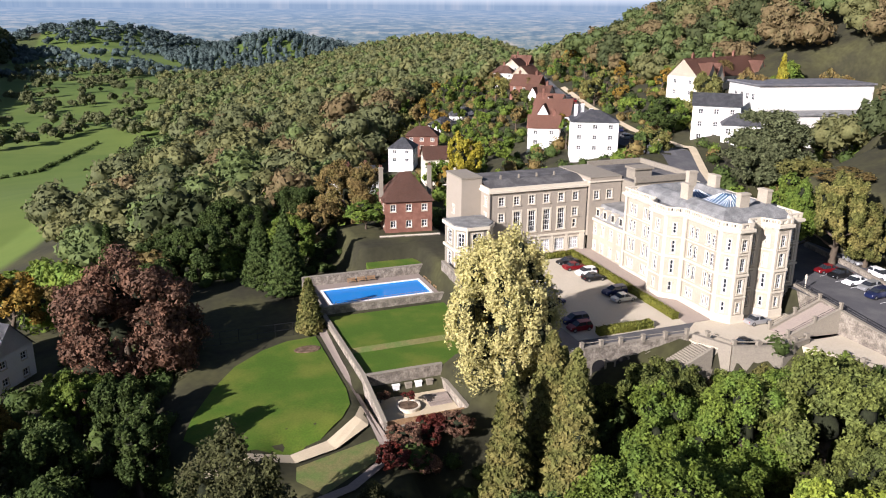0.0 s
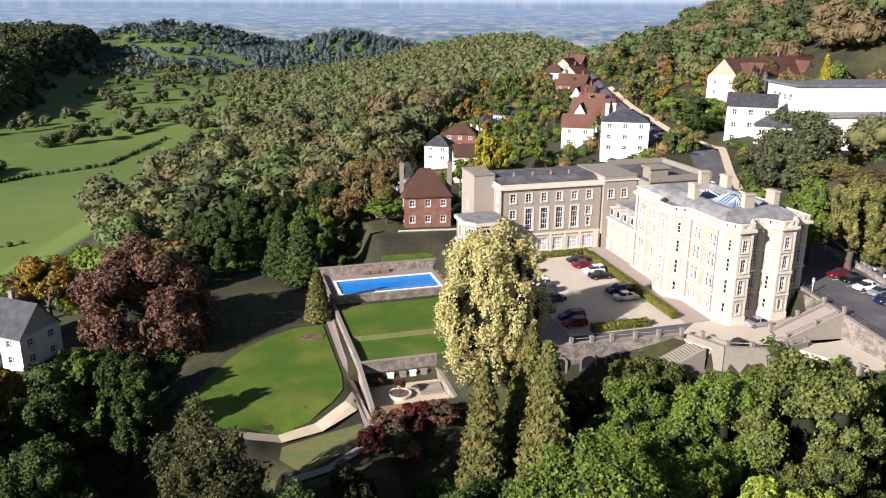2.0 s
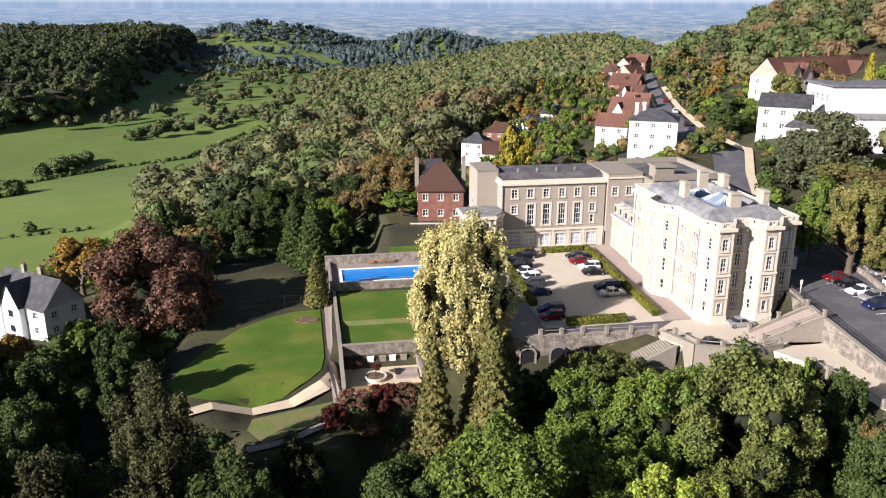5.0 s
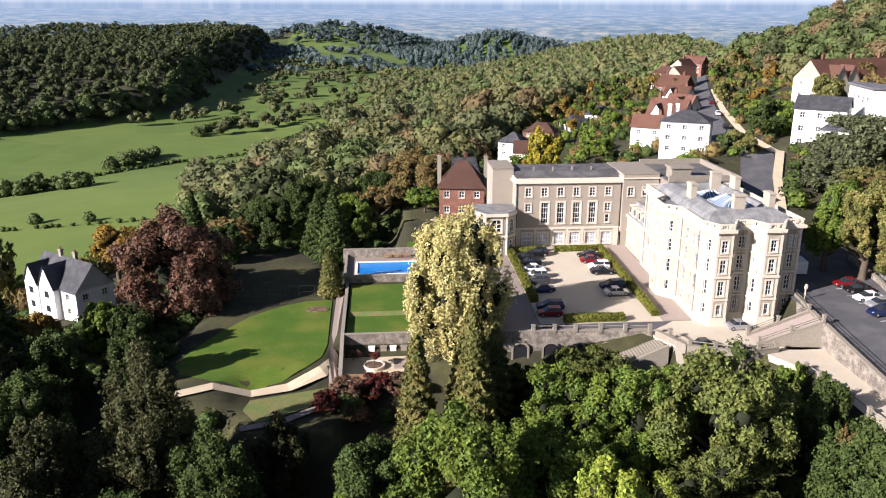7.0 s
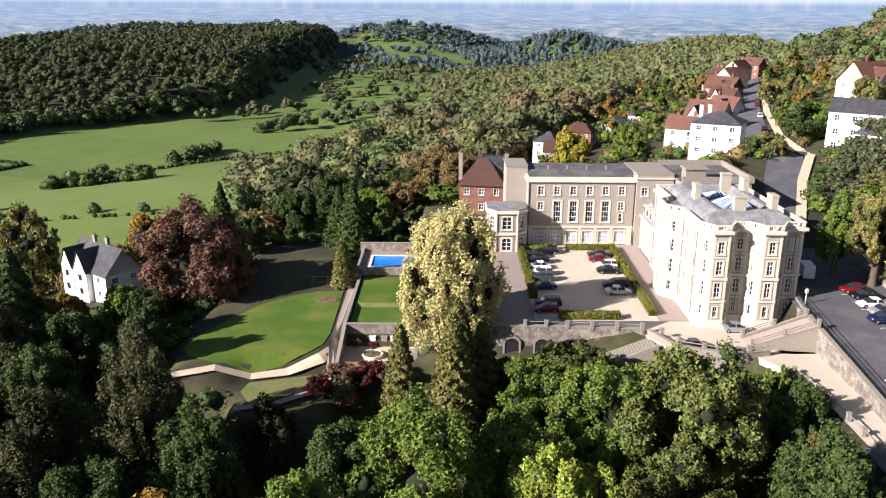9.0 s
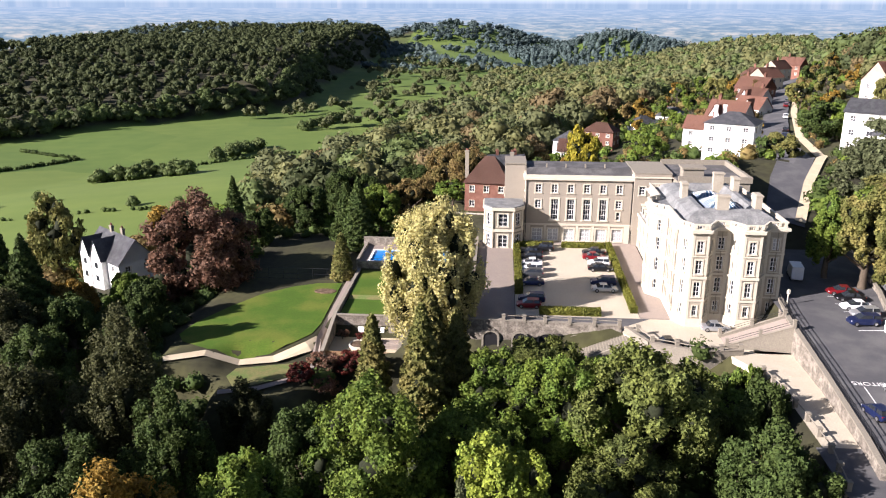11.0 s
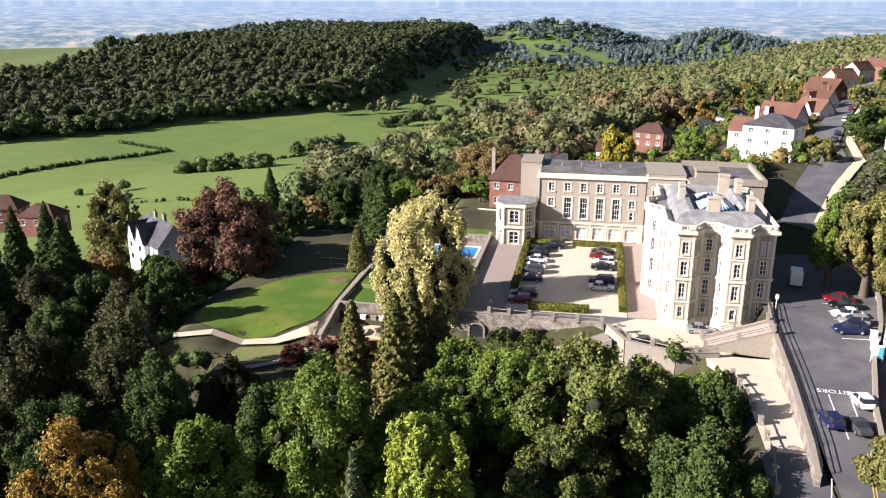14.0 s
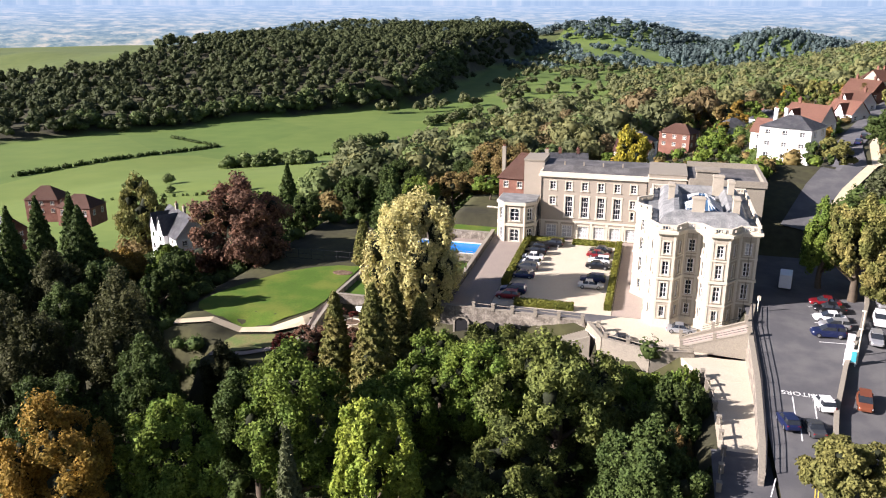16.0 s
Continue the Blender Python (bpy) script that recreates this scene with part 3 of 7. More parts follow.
def tree(x, y, height, radius, mat, shape="mid", variant=0, label="", category="tree", foot=None, crown_from=0.28, group="", spin=None):
    """A trunk with limbs and its crown; the crown begins at a share of the height."""
    z = land1(x, y) if foot is None else foot
    ob = thing("tree" if category == "tree" else "shrub", label, category, group, x, y, z - 0.1, spin if spin is not None else (x * 37 + y * 91) % 360)
    spiky = shape in ("cone", "cone_near", "column")
    lo = height * (min(crown_from, 0.05) if spiky else 0.0 if shape == "cedar" else crown_from)
    half = (height - lo) / 2
    t = part("trunk", SPIRE_TRUNK if spiky else TRUNKS[variant % 3], None, ob)
    hs = height * (0.8 if spiky or shape == "cedar" else 0.72)
    t.matrix_basis = Matrix.Diagonal((min(height, radius * 3.2), min(height, radius * 3.2), hs, 1))
    me, k = crown_for(shape, variant, radius, half)
    c = part("crown", me, None, ob)
    c.material_slots[0].link = "OBJECT"
    c.material_slots[0].material = mat
    up = lo if spiky or shape == "cedar" else lo + half
    c.matrix_basis = Matrix.Translation((0, 0, up)) @ Matrix.Diagonal((*k, 1))
    return ob


# ---- distance ----
def distance_material():
    """Far farmland of blue-grey fields and woods: a plain glowing backdrop, haze and pale sky painted in by height."""
    m = bpy.data.materials.new("far_country")
    m.use_nodes = True
    nt = m.node_tree
    N, L = nt.nodes, nt.links
    N.remove(N["Principled BSDF"])
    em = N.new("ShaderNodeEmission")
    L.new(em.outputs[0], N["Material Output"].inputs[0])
    geo = N.new("ShaderNodeNewGeometry")
    sep = N.new("ShaderNodeSeparateXYZ")
    L.new(geo.outputs["Position"], sep.inputs[0])
    at = N.new("ShaderNodeMath")
    at.operation = "ARCTAN2"
    L.new(sep.outputs[0], at.inputs[0])
    L.new(sep.outputs[1], at.inputs[1])
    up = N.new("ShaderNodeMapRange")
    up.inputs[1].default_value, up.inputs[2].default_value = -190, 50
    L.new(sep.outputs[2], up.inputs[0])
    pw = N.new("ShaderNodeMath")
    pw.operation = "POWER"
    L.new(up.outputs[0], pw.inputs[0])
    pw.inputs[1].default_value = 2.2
    cmb = N.new("ShaderNodeCombineXYZ")
    for k, (src, sc) in enumerate(((at.outputs[0], 34.0), (pw.outputs[0], 13.0))):
        mm = N.new("ShaderNodeMath")
        mm.operation = "MULTIPLY"
        mm.inputs[1].default_value = sc
        L.new(src, mm.inputs[0])
        L.new(mm.outputs[0], cmb.inputs[k])
    ns = N.new("ShaderNodeTexNoise")
    ns.inputs["Scale"].default_value, ns.inputs["Detail"].default_value, ns.inputs["Roughness"].default_value = 1.6, 8, 0.65
    L.new(cmb.outputs[0], ns.inputs["Vector"])
    vor = N.new("ShaderNodeTexVoronoi")
    vor.inputs["Scale"].default_value = 1.5
    L.new(cmb.outputs[0], vor.inputs["Vector"])
    near = N.new("ShaderNodeValToRGB")
    e = near.color_ramp.elements
    e[0].position, e[0].color = 0.40, (0.10, 0.17, 0.22, 1)
    e[1].position, e[1].color = 0.70, (0.50, 0.47, 0.40, 1)
    k = e.new(0.52)
    k.color = (0.21, 0.28, 0.30, 1)
    add = N.new("ShaderNodeMath")
    add.operation = "MULTIPLY_ADD"
    sc = N.new("ShaderNodeSeparateColor")
    L.new(vor.outputs["Color"], sc.inputs[0])
    L.new(sc.outputs[0], add.inputs[0])
    add.inputs[1].default_value = 0.16
    sub = N.new("ShaderNodeMath")
    sub.operation = "SUBTRACT"
    L.new(ns.outputs["Fac"], sub.inputs[0])
    sub.inputs[1].default_value = 0.06
    L.new(sub.outputs[0], add.inputs[2])
    L.new(add.outputs[0], near.inputs[0])
    # painted haze: blue mixed into the glow, stronger towards the horizon
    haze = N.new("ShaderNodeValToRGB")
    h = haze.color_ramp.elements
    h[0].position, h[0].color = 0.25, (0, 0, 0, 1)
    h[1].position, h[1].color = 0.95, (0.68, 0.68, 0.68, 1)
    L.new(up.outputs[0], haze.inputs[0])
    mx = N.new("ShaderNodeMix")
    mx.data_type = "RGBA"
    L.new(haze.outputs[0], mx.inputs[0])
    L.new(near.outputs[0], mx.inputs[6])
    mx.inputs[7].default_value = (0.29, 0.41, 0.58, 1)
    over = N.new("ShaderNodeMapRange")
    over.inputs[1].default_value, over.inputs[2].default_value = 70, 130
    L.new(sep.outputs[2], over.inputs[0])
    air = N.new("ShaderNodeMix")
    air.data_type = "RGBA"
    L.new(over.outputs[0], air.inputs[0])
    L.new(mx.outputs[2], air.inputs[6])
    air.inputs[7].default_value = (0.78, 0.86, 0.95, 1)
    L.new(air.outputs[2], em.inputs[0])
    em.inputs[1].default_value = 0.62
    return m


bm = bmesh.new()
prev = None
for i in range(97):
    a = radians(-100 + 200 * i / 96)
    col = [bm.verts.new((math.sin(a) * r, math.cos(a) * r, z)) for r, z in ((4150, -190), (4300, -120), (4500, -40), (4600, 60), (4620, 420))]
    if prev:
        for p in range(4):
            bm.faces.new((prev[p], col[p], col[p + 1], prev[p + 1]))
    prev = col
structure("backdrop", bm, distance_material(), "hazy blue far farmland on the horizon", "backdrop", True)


def wood(name, label, spots, mat, leaf_n, size, leaf, squash=0.85, seed=5, rough_core=0.16, lobes=0):
    """Many crowns in one sheet of woodland: spots are x, y, radius, height of the crown's middle over the ground.
    With lobes, each crown is a cluster of leafy boughs round its middle."""
    rng = np.random.default_rng(seed)
    chunks = []
    def ball(c, k, n, x, y, r):
        chunks.append((ICO1[0] * k * 0.86 * (1 + rough_core * rng.normal(0, 1, (len(ICO1[0]), 1))) + c, ICO1[1]))
        d = unit(rng.normal(0, 1, (n, 3)) + [0, 0, 0.4])
        bump = 1 + 0.14 * np.sin(d[:, :1] * 7 + x) * np.cos(d[:, 1:2] * 6 + y) + 0.08 * np.sin(d[:, 2:] * 9)
        chunks.append(leaves(rng, c + d * k * bump * rng.uniform(0.86, 1.08, (n, 1)), d, leaf * r / 5, 0.3))
    for x, y, r, h in spots:
        c = np.array([x, y, land1(x, y) + h])
        tall = squash * rng.uniform(0.9, 1.25)
        if not lobes:
            ball(c, np.array([r, r, r * tall]), leaf_n, x, y, r)
            continue
        turn = rng.uniform(0, 6.28)
        for j in range(lobes):
            up = rng.uniform(-0.25, 0.45) if j else 0.62
            out = (0.5 if j else 0.12) * rng.uniform(0.8, 1.2)
            a = turn + 6.283 * j / max(1, lobes - 1) + rng.uniform(-0.4, 0.4)
            q = r * rng.uniform(0.42, 0.62)
            ball(c + np.array([math.cos(a) * out * r, math.sin(a) * out * r, up * r * tall]), np.array([q, q, q * 0.85]), leaf_n // lobes, x + j, y, r)
    me = raw_mesh(name, *join(chunks))
    me.materials.append(mat)
    return tagged(new(name, me), label, "woodland", kind="stuff")


def scatter(rng, n, x0, x1, y0, y1, keep, r0, r1):
    out = []
    tries = 0
    cell = {}
    while len(out) < n and tries < n * 40:
        tries += 1
        x, y, r = rng.uniform(x0, x1), rng.uniform(y0, y1), rng.uniform(r0, r1)
        if not keep(x, y):
            continue
        g = (int(x // 12), int(y // 12))
        if any((x - a) ** 2 + (y - b) ** 2 < (0.6 * (r + c)) ** 2 for i in (-1, 0, 1) for j in (-1, 0, 1) for a, b, c in cell.get((g[0] + i, g[1] + j), [])):
            continue
        cell.setdefault(g, []).append((x, y, r))
        out.append((x, y, r, r * rng.uniform(0.75, 1.15)))
    return out


def W(x, y):
    return 0.97 * x - 0.25 * y


def UV(x, y):
    return 0.63 * x + 0.78 * y, -0.78 * x + 0.63 * y


rng = random.Random(3)
# hillside wood below the village, from the gardens to the crest
def in_hill_a(x, y):
    w = W(x, y)
    edge = np.interp(y, [185, 250, 330, 450], [-66, -80, -100, -104]) + 6 * math.sin(y / 23.0)
    return edge < w < np.interp(y, [190, 260, 360, 480], [-22, 8, 20, 62]) and y > 185


hill_spots = scatter(rng, 560, -40, 260, 185, 470, in_hill_a, 4.4, 9.2)
cut = len(hill_spots)
mats = [W_HILL, W_OLIVE, W_GREEN, W_BROWN, W_DARK]
for i, mname in enumerate(("green", "olive", "fresh green", "brown", "dark green")):
    sub = [s for j, s in enumerate(hill_spots) if (j * 7 + j // 5) % 10 in ((0, 1, 2), (3, 4, 5), (6, 7), (8,), (9,))[i]]
    wood("hillside_trees", "dense %s autumn broadleaf wood on the hillside" % mname, sub, mats[i], 620, 6, 0.62, seed=50 + i, lobes=7)
def in_hill_b(x, y):
    w = W(x, y)
    return -112 - (y - 465) * 0.2 + 14 * math.sin(y / 45.0) < w < 250 and y > 465
spots = scatter(rng, 2600, -160, 700, 465, 1350, in_hill_b, 4.5, 9.5)
for i in range(3):
    wood("far_hillside_trees", "broadleaf wood rolling over the far hillside", spots[i::3], (W_HILL, W_OLIVE, W_GREEN)[i], 130, 6, 1.15, seed=60 + i, lobes=5)
# the ridge across the valley; W_DARK throughout puts its shade into the leaf colour
def in_ridge(x, y):
    into = np.interp(y, [200, 300, 570, 881, 1200, 2243], [-660, -580, -400, -178, -205, -250]) - x + 8 * math.sin(y / 30)
    return 0 < into < 470 and y > 400
spots = scatter(rng, 3000, -1000, -150, 400, 2300, in_ridge, 5.0, 9.0)
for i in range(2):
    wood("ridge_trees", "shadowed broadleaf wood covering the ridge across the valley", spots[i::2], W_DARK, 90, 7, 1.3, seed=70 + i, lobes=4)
def in_fir(x, y):
    return ((x - 340) / 260) ** 2 + ((y - 2060) / 270) ** 2 < 1
spots = scatter(rng, 700, 60, 600, 1760, 2300, in_fir, 5.0, 8.0)
wood("fir_plantation", "dark fir plantation on the round far hill", spots, M_FIRWOOD_HAZED, 30, 7, 2.2, 1.6, seed=80)
def in_far(x, y):
    return lumps(x, y, 160, 7.0) <= 0.0 and not in_fir(x, y)
spots = scatter(rng, 800, -900, 1300, 1400, 2500, in_far, 6, 11)
wood("distant_woods", "woods on the hills beyond the valley", scatter(rng, 900, -450, 1000, 2560, 3250, lambda x, y: lumps(x, y, 110, 2.0) < 0.35, 8, 14), M_FIRWOOD_HAZED, 24, 7, 2.2, 0.7, seed=82)
wood("distant_woods", "scattered woods among distant fields", spots, M_FIRWOOD_HAZED, 20, 7, 2.4, 0.7, seed=81)
# hedgerow trees and copses in the valley
def in_valley(x, y):
    u, v = UV(x, y)
    w = W(x, y)
    line = min(abs(((v - 420 + 25 * math.sin(u / 70)) % 118) - 6), abs(((u + 30 * math.sin(v / 50)) % 190) - 6))
    return w < -125 - max(0, y - 465) * 0.2 and x > np.interp(y, [570, 881, 1200, 2243], [-430, -150, -165, -220]) and u > 480 and line < 7
spots = scatter(rng, 190, -300, 130, 560, 1700, in_valley, 3.5, 8.0)
wood("valley_trees", "hedgerow trees between the valley pastures", spots, W_HILL, 150, 6, 1.1, seed=90, lobes=5)
# hedges and tree lines between the near fields
def along(pts, step, r0, r1, jit=1.0):
    out = []
    for p, q in zip(pts, pts[1:]):
        n = max(1, int(math.dist(p, q) / step))
        for k in range(n):
            t = (k + rng.random()) / n
            r = rng.uniform(r0, r1)
            out.append((p[0] + (q[0] - p[0]) * t + rng.uniform(-jit, jit), p[1] + (q[1] - p[1]) * t + rng.uniform(-jit, jit), r, r * 0.55))
    return out
hedges = along([(-312, 378), (-291, 439), (-256, 533)], 2.2, 1.3, 2.4) + along([(-256, 533), (-325, 570)], 2.6, 1.2, 2.0)
hedges += along([(-185, 432), (-150, 500), (-112, 566), (-66, 592), (-32, 711)], 2.6, 1.0, 2.0)
hedges += along([(-185, 300), (-120, 306), (-60, 300)], 4.5, 0.8, 1.5)
wood("field_hedge", "dark hedges dividing the valley pastures", hedges, M_DARKGREEN, 26, 2, 1.7, seed=91)
copse = along([(-192, 436), (-140, 452)], 3.4, 4.5, 6.5, 7) + along([(-150, 528), (-134, 605)], 7.0, 4.0, 6.5, 4) + along([(-130, 690), (-100, 800)], 9, 4.5, 7.5, 6)
copse += along([(-425, 560), (-196, 884), (-222, 1200)], 4.5, 5.0, 8.5, 9)
copse += along([(-60, 312), (-150, 312)], 26, 2.2, 3.2, 5) + along([(-215, 335), (-150, 345)], 30, 2.5, 4.0, 8)
wood("field_trees", "willows and oaks standing along the field edges", copse, W_GREEN, 420, 6, 0.85, seed=92, lobes=6)
# slope above the village
def in_slope(x, y):
    return W(x, y) > np.interp(y, [120, 200, 260, 420], [108, 118, 112, 118]) and not (150 < x < 205 and 150 < y < 222)
spots = scatter(rng, 700, 140, 420, 100, 470, in_slope, 4.2, 7.8)
for i in range(4):
    wood("slope_trees", ("green", "olive", "russet", "dark green")[i] + " autumn trees on the slope above the village", spots[i::4], (W_GREEN, W_OLIVE, W_BROWN, W_DARK)[i], 560, 6, 0.62, seed=95 + i, lobes=7)
# belt of trees between the grounds and the fields
def in_belt(x, y):
    return W(x, y) < -14 and y - 0.15 * x > 160 and y < 205 + 0.15 * x and x < 60 and not (40 < x < 62 and y < 172)
spots = scatter(rng, 60, -70, 48, 158, 206, in_belt, 2.6, 4.6)
wood("boundary_trees", "mixed small trees and shrubs along the field edge", spots[::2], M_BROWN, 420, 4, 0.8, seed=100)
wood("boundary_trees", "mixed green trees and shrubs along the field edge", spots[1::2], M_GREEN, 420, 4, 0.8, seed=101)
# undergrowth on the banks and below the trees
def in_under(x, y):
    a = 29 < x < 91 and 40 < y < (90 if x > 51 else 86) and not (x > 66 and y > 82.5)
    b = -45 < x < 13 and 40 < y < 92 and not (y > 84 and x > 2)
    c = -50 < x < 3 and 92 < y < 150 and not (y < 126 and x > 0) and not (-37 < x < -16 and 128 < y < 147)
    d = -10 < x < 40 and 156 < y < 185
    return a or b or c or d
spots = scatter(rng, 800, -50, 91, 38, 186, in_under, 1.0, 2.4)
spots = [(x, y, r, r * 0.5) for x, y, r, h in spots]
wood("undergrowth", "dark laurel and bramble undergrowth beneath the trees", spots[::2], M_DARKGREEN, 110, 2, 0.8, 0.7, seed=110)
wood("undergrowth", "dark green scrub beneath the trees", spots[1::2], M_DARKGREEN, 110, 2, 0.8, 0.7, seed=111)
# shrubs of the village gardens
HOUSES = ((117, 187, 11), (147, 171, 13), (78, 205, 8), (79, 240, 7), (92, 256, 9), (57, 219, 10), (128, 229, 9), (116, 214, 8), (54, 161, 9), (125, 299, 9), (112, 288, 8), (160, 310, 9), (171, 334, 9), (145, 262, 8), (152, 284, 8))
def road_off(x, y):
    return abs(x - np.interp(y, [128, 148, 166, 200, 250, 310, 360, 470], [112, 119, 127, 133, 149, 171, 190, 240]))
def in_gardens(x, y):
    w = W(x, y)
    return -20 < w < 128 and road_off(x, y) > 5.5 and y > 150 + max(0, 110 - x) * 0.35 - 20 * (x > 116) and not (y < 131 or (104 < x < 116 and y < 140)) and not (150 < x < 205 and 150 < y < 222) and all((x - a) ** 2 + (y - b) ** 2 > c * c for a, b, c in HOUSES)
spots = scatter(rng, 1100, 44, 240, 130, 440, in_gardens, 0.9, 2.6)
spots = [(x, y, r, r * 0.6) for x, y, r, h in spots]
for i in range(3):
    wood("garden_shrubs", ("green", "russet", "dark green")[i] + " garden shrubs and hedges between the houses", spots[i::3], (M_GREEN, M_BROWN, M_DARKGREEN)[i], 110, 2, 1.0, 0.8, seed=120 + i)

# ---- grounds of the estate ----
def slab(name, pts, zf, mat, label, category, thick=0.35, raise_=0.0):
    bm = bmesh.new()
    prism(bm, pts, lambda x, y: float(zf(x, y)) + raise_ - thick, lambda x, y: float(zf(x, y)) + raise_)
    return structure(name, bm, mat, label, category)


def fan(name, pts, mat, label, category, lift=0.12, rings=10):
    """A patch of ground cover laid on the land inside a rounded plan outline."""
    P = []
    for p, q in zip(pts, pts[1:] + pts[:1]):
        n = max(1, int(math.dist(p, q) / 1.5))
        P += [(p[0] + (q[0] - p[0]) * k / n, p[1] + (q[1] - p[1]) * k / n) for k in range(n)]
    cx, cy = sum(p[0] for p in P) / len(P), sum(p[1] for p in P) / len(P)
    bm = bmesh.new()
    mid = bm.verts.new((cx, cy, land1(cx, cy) + lift))
    prev = None
    for k in range(1, rings + 1):
        t = k / rings
        row = [bm.verts.new((cx + (x - cx) * t, cy + (y - cy) * t, land1(cx + (x - cx) * t, cy + (y - cy) * t) + lift)) for x, y in P]
        for i in range(len(P)):
            j = (i + 1) % len(P)
            bm.faces.new((mid, row[i], row[j]) if prev is None else (prev[i], row[i], row[j], prev[j]))
        prev = row
    return structure(name, bm, mat, label, category, True)


def strip(name, gx_, gy_, zf, mat, label, category):
    me, *_ = sheet(name, gx_, gy_, zf)
    me.materials.append(mat)
    return tagged(new(name, me), label, category, kind="structure")


def wall_run(parent, name, pts, thick, height, zf, mat, cap=None, base=-0.6, cap_over=0.06, cap_h=0.14):
    """A wall along plan points, its top following the ground by height."""
    bm, cm = bmesh.new(), bmesh.new()
    for p, q in zip(pts, pts[1:]):
        P, Q = Vector(p), Vector(q)
        e = (Q - P).normalized()
        n = Vector((-e.y, e.x)) * thick / 2
        def blk(b, extra, lo, hi):
            nn = n * (1 + extra / (thick / 2))
            quad = [P - nn, Q - nn, Q + nn, P + nn]
            zz = [float(zf(*P)), float(zf(*Q)), float(zf(*Q)), float(zf(*P))]
            a = [b.verts.new((c.x, c.y, z + lo)) for c, z in zip(quad, zz)]
            t = [b.verts.new((c.x, c.y, z + hi)) for c, z in zip(quad, zz)]
            b.faces.new(t)
            b.faces.new(a[::-1])
            for i in range(4):
                b.faces.new((a[i], a[(i + 1) % 4], t[(i + 1) % 4], t[i]))
        blk(bm, 0, base, height)
        if cap:
            blk(cm, cap_over, height + 0.003, height + cap_h)
    w = part(name, bm, mat, parent)
    if cap:
        part("coping", cm, cap, parent)
    else:
        cm.free()
    return w


court = slab("gravel_court", [(59.5, 95.5), (79.5, 95.5), (79.5, 132.5), (59.5, 132.5)], court_z, M_GRAVEL, "pale gravel car court in front of the rear wing", "court", 0.3)
slab("forecourt", [(76.0, 89.0), (79, 84.2), (99.2, 83.0), (99.2, 93.0), (84.6, 99.0), (84.6, 95.4), (76, 95.4)], lambda x, y: 0.72, M_GRAVEL, "pale gravel forecourt before the main house", "court", 0.3)
slab("house_path", [(79.6, 95.6), (84.6, 95.6), (84.6, 133.5), (79.6, 133.5)], court_z, M_PAVE, "brown paved path along the house", "path", 0.3, 0.02)
slab("wing_path", [(61, 132.6), (84.6, 132.6), (84.6, 134), (61, 134)], court_z, M_PAVE, "paved strip at the foot of the rear wing", "path", 0.3, 0.01)
slab("side_terrace", [(52.5, 92), (59.4, 92), (59.4, 134), (52.5, 134)], court_z, M_PAVE, "paved terrace walk beside the hedge", "terrace", 0.3, 0.01)
slab("court_road", [(59.5, 92.2), (76, 91.5), (81, 95.4), (59.5, 95.4)], lambda x, y: 0.745, M_ASPHALT, "worn grey tarmac strip below the hedge", "road", 0.3)
slab("drive_head", [(90.0, 82.4), (93.4, 76.0), (99.3, 76.0), (99.3, 83.2), (92, 83.0)], lambda x, y: 0.75, M_GRAVEL, "pale gravel where drive meets forecourt", "road", 1.0)
strip("lower_drive", np.array([94.0, 95.5, 97.5, 99.3]), np.linspace(58, 84.2, 14), lambda x, y: drive_z(x, y) + 0.02, M_GRAVEL, "pale drive below the car park wall", "road")
strip("gate_road", np.array([93.2, 95.5, 97.5, 99.5]), np.linspace(36, 58, 12), lambda x, y: drive_z(x, y) + 0.02, M_ASPHALT, "grey tarmac road joining the pale drive", "road")
strip("car_park", np.linspace(99.6, 123, 13), np.linspace(34, 127, 48), lambda x, y: park_z(x, y) + 0.0 * x, M_ASPHALT, "grey tarmac car park above the drive", "car park")
slab("terrace_lawn", [(28.4, 104.0), (50.5, 104.0), (50.5, 128.6), (28.4, 128.6)], lambda x, y: -4.0, M_GRASS, "striped green terrace lawn below the pool", "lawn", 0.5)
LAWN = [(25.0, 124.2), (20.0, 123.8), (15.5, 121.5), (10.5, 117.0), (6.5, 110.5), (3.0, 103.0), (1.5, 98.0), (3.5, 94.6), (8.5, 92.2), (13.5, 91.6), (18.5, 93.2), (22.5, 96.0), (24.6, 99.5), (25.2, 104)][::-1]
fan("upper_lawn", LAWN, M_GRASS, "wide sloping green lawn with worn dry patches", "lawn")
fan("lower_lawn", [(14.0, 85.6), (16.5, 81.5), (24.5, 86.5), (26.4, 90.0), (26.0, 92.0), (20.0, 90.2), (14.6, 88.6)], M_GRASS_DRY, "small worn lawn below the path", "lawn")
slab("walled_garden_floor", [(28, 93.4), (40, 93.4), (40, 103), (28, 103)], lambda x, y: -7.0, M_PATH, "pale paved floor of the walled garden", "terrace", 0.4)
slab("tennis_court", [(3, 126.5), (24.5, 126.5), (26.5, 152), (6, 156)], lambda x, y: -5.05, M_ASPHALT, "shaded grey tarmac tennis court", "court", 0.3)
slab("pool_terrace_front", [(27.5, 129.6), (51.5, 129.6), (51.5, 131.2), (27.5, 131.2)], lambda x, y: -2.2, M_PAVE, "paved pool surround", "terrace", 1.0)
slab("pool_terrace_back", [(27.5, 138.8), (51.5, 138.8), (51.5, 142.2), (27.5, 142.2)], lambda x, y: -2.2, M_PAVE, "paved pool surround", "terrace", 1.0)
slab("pool_terrace_end", [(48.8, 131.2), (51.5, 131.2), (51.5, 138.8), (48.8, 138.8)], lambda x, y: -2.2, M_PAVE, "paved pool surround", "terrace", 1.0)
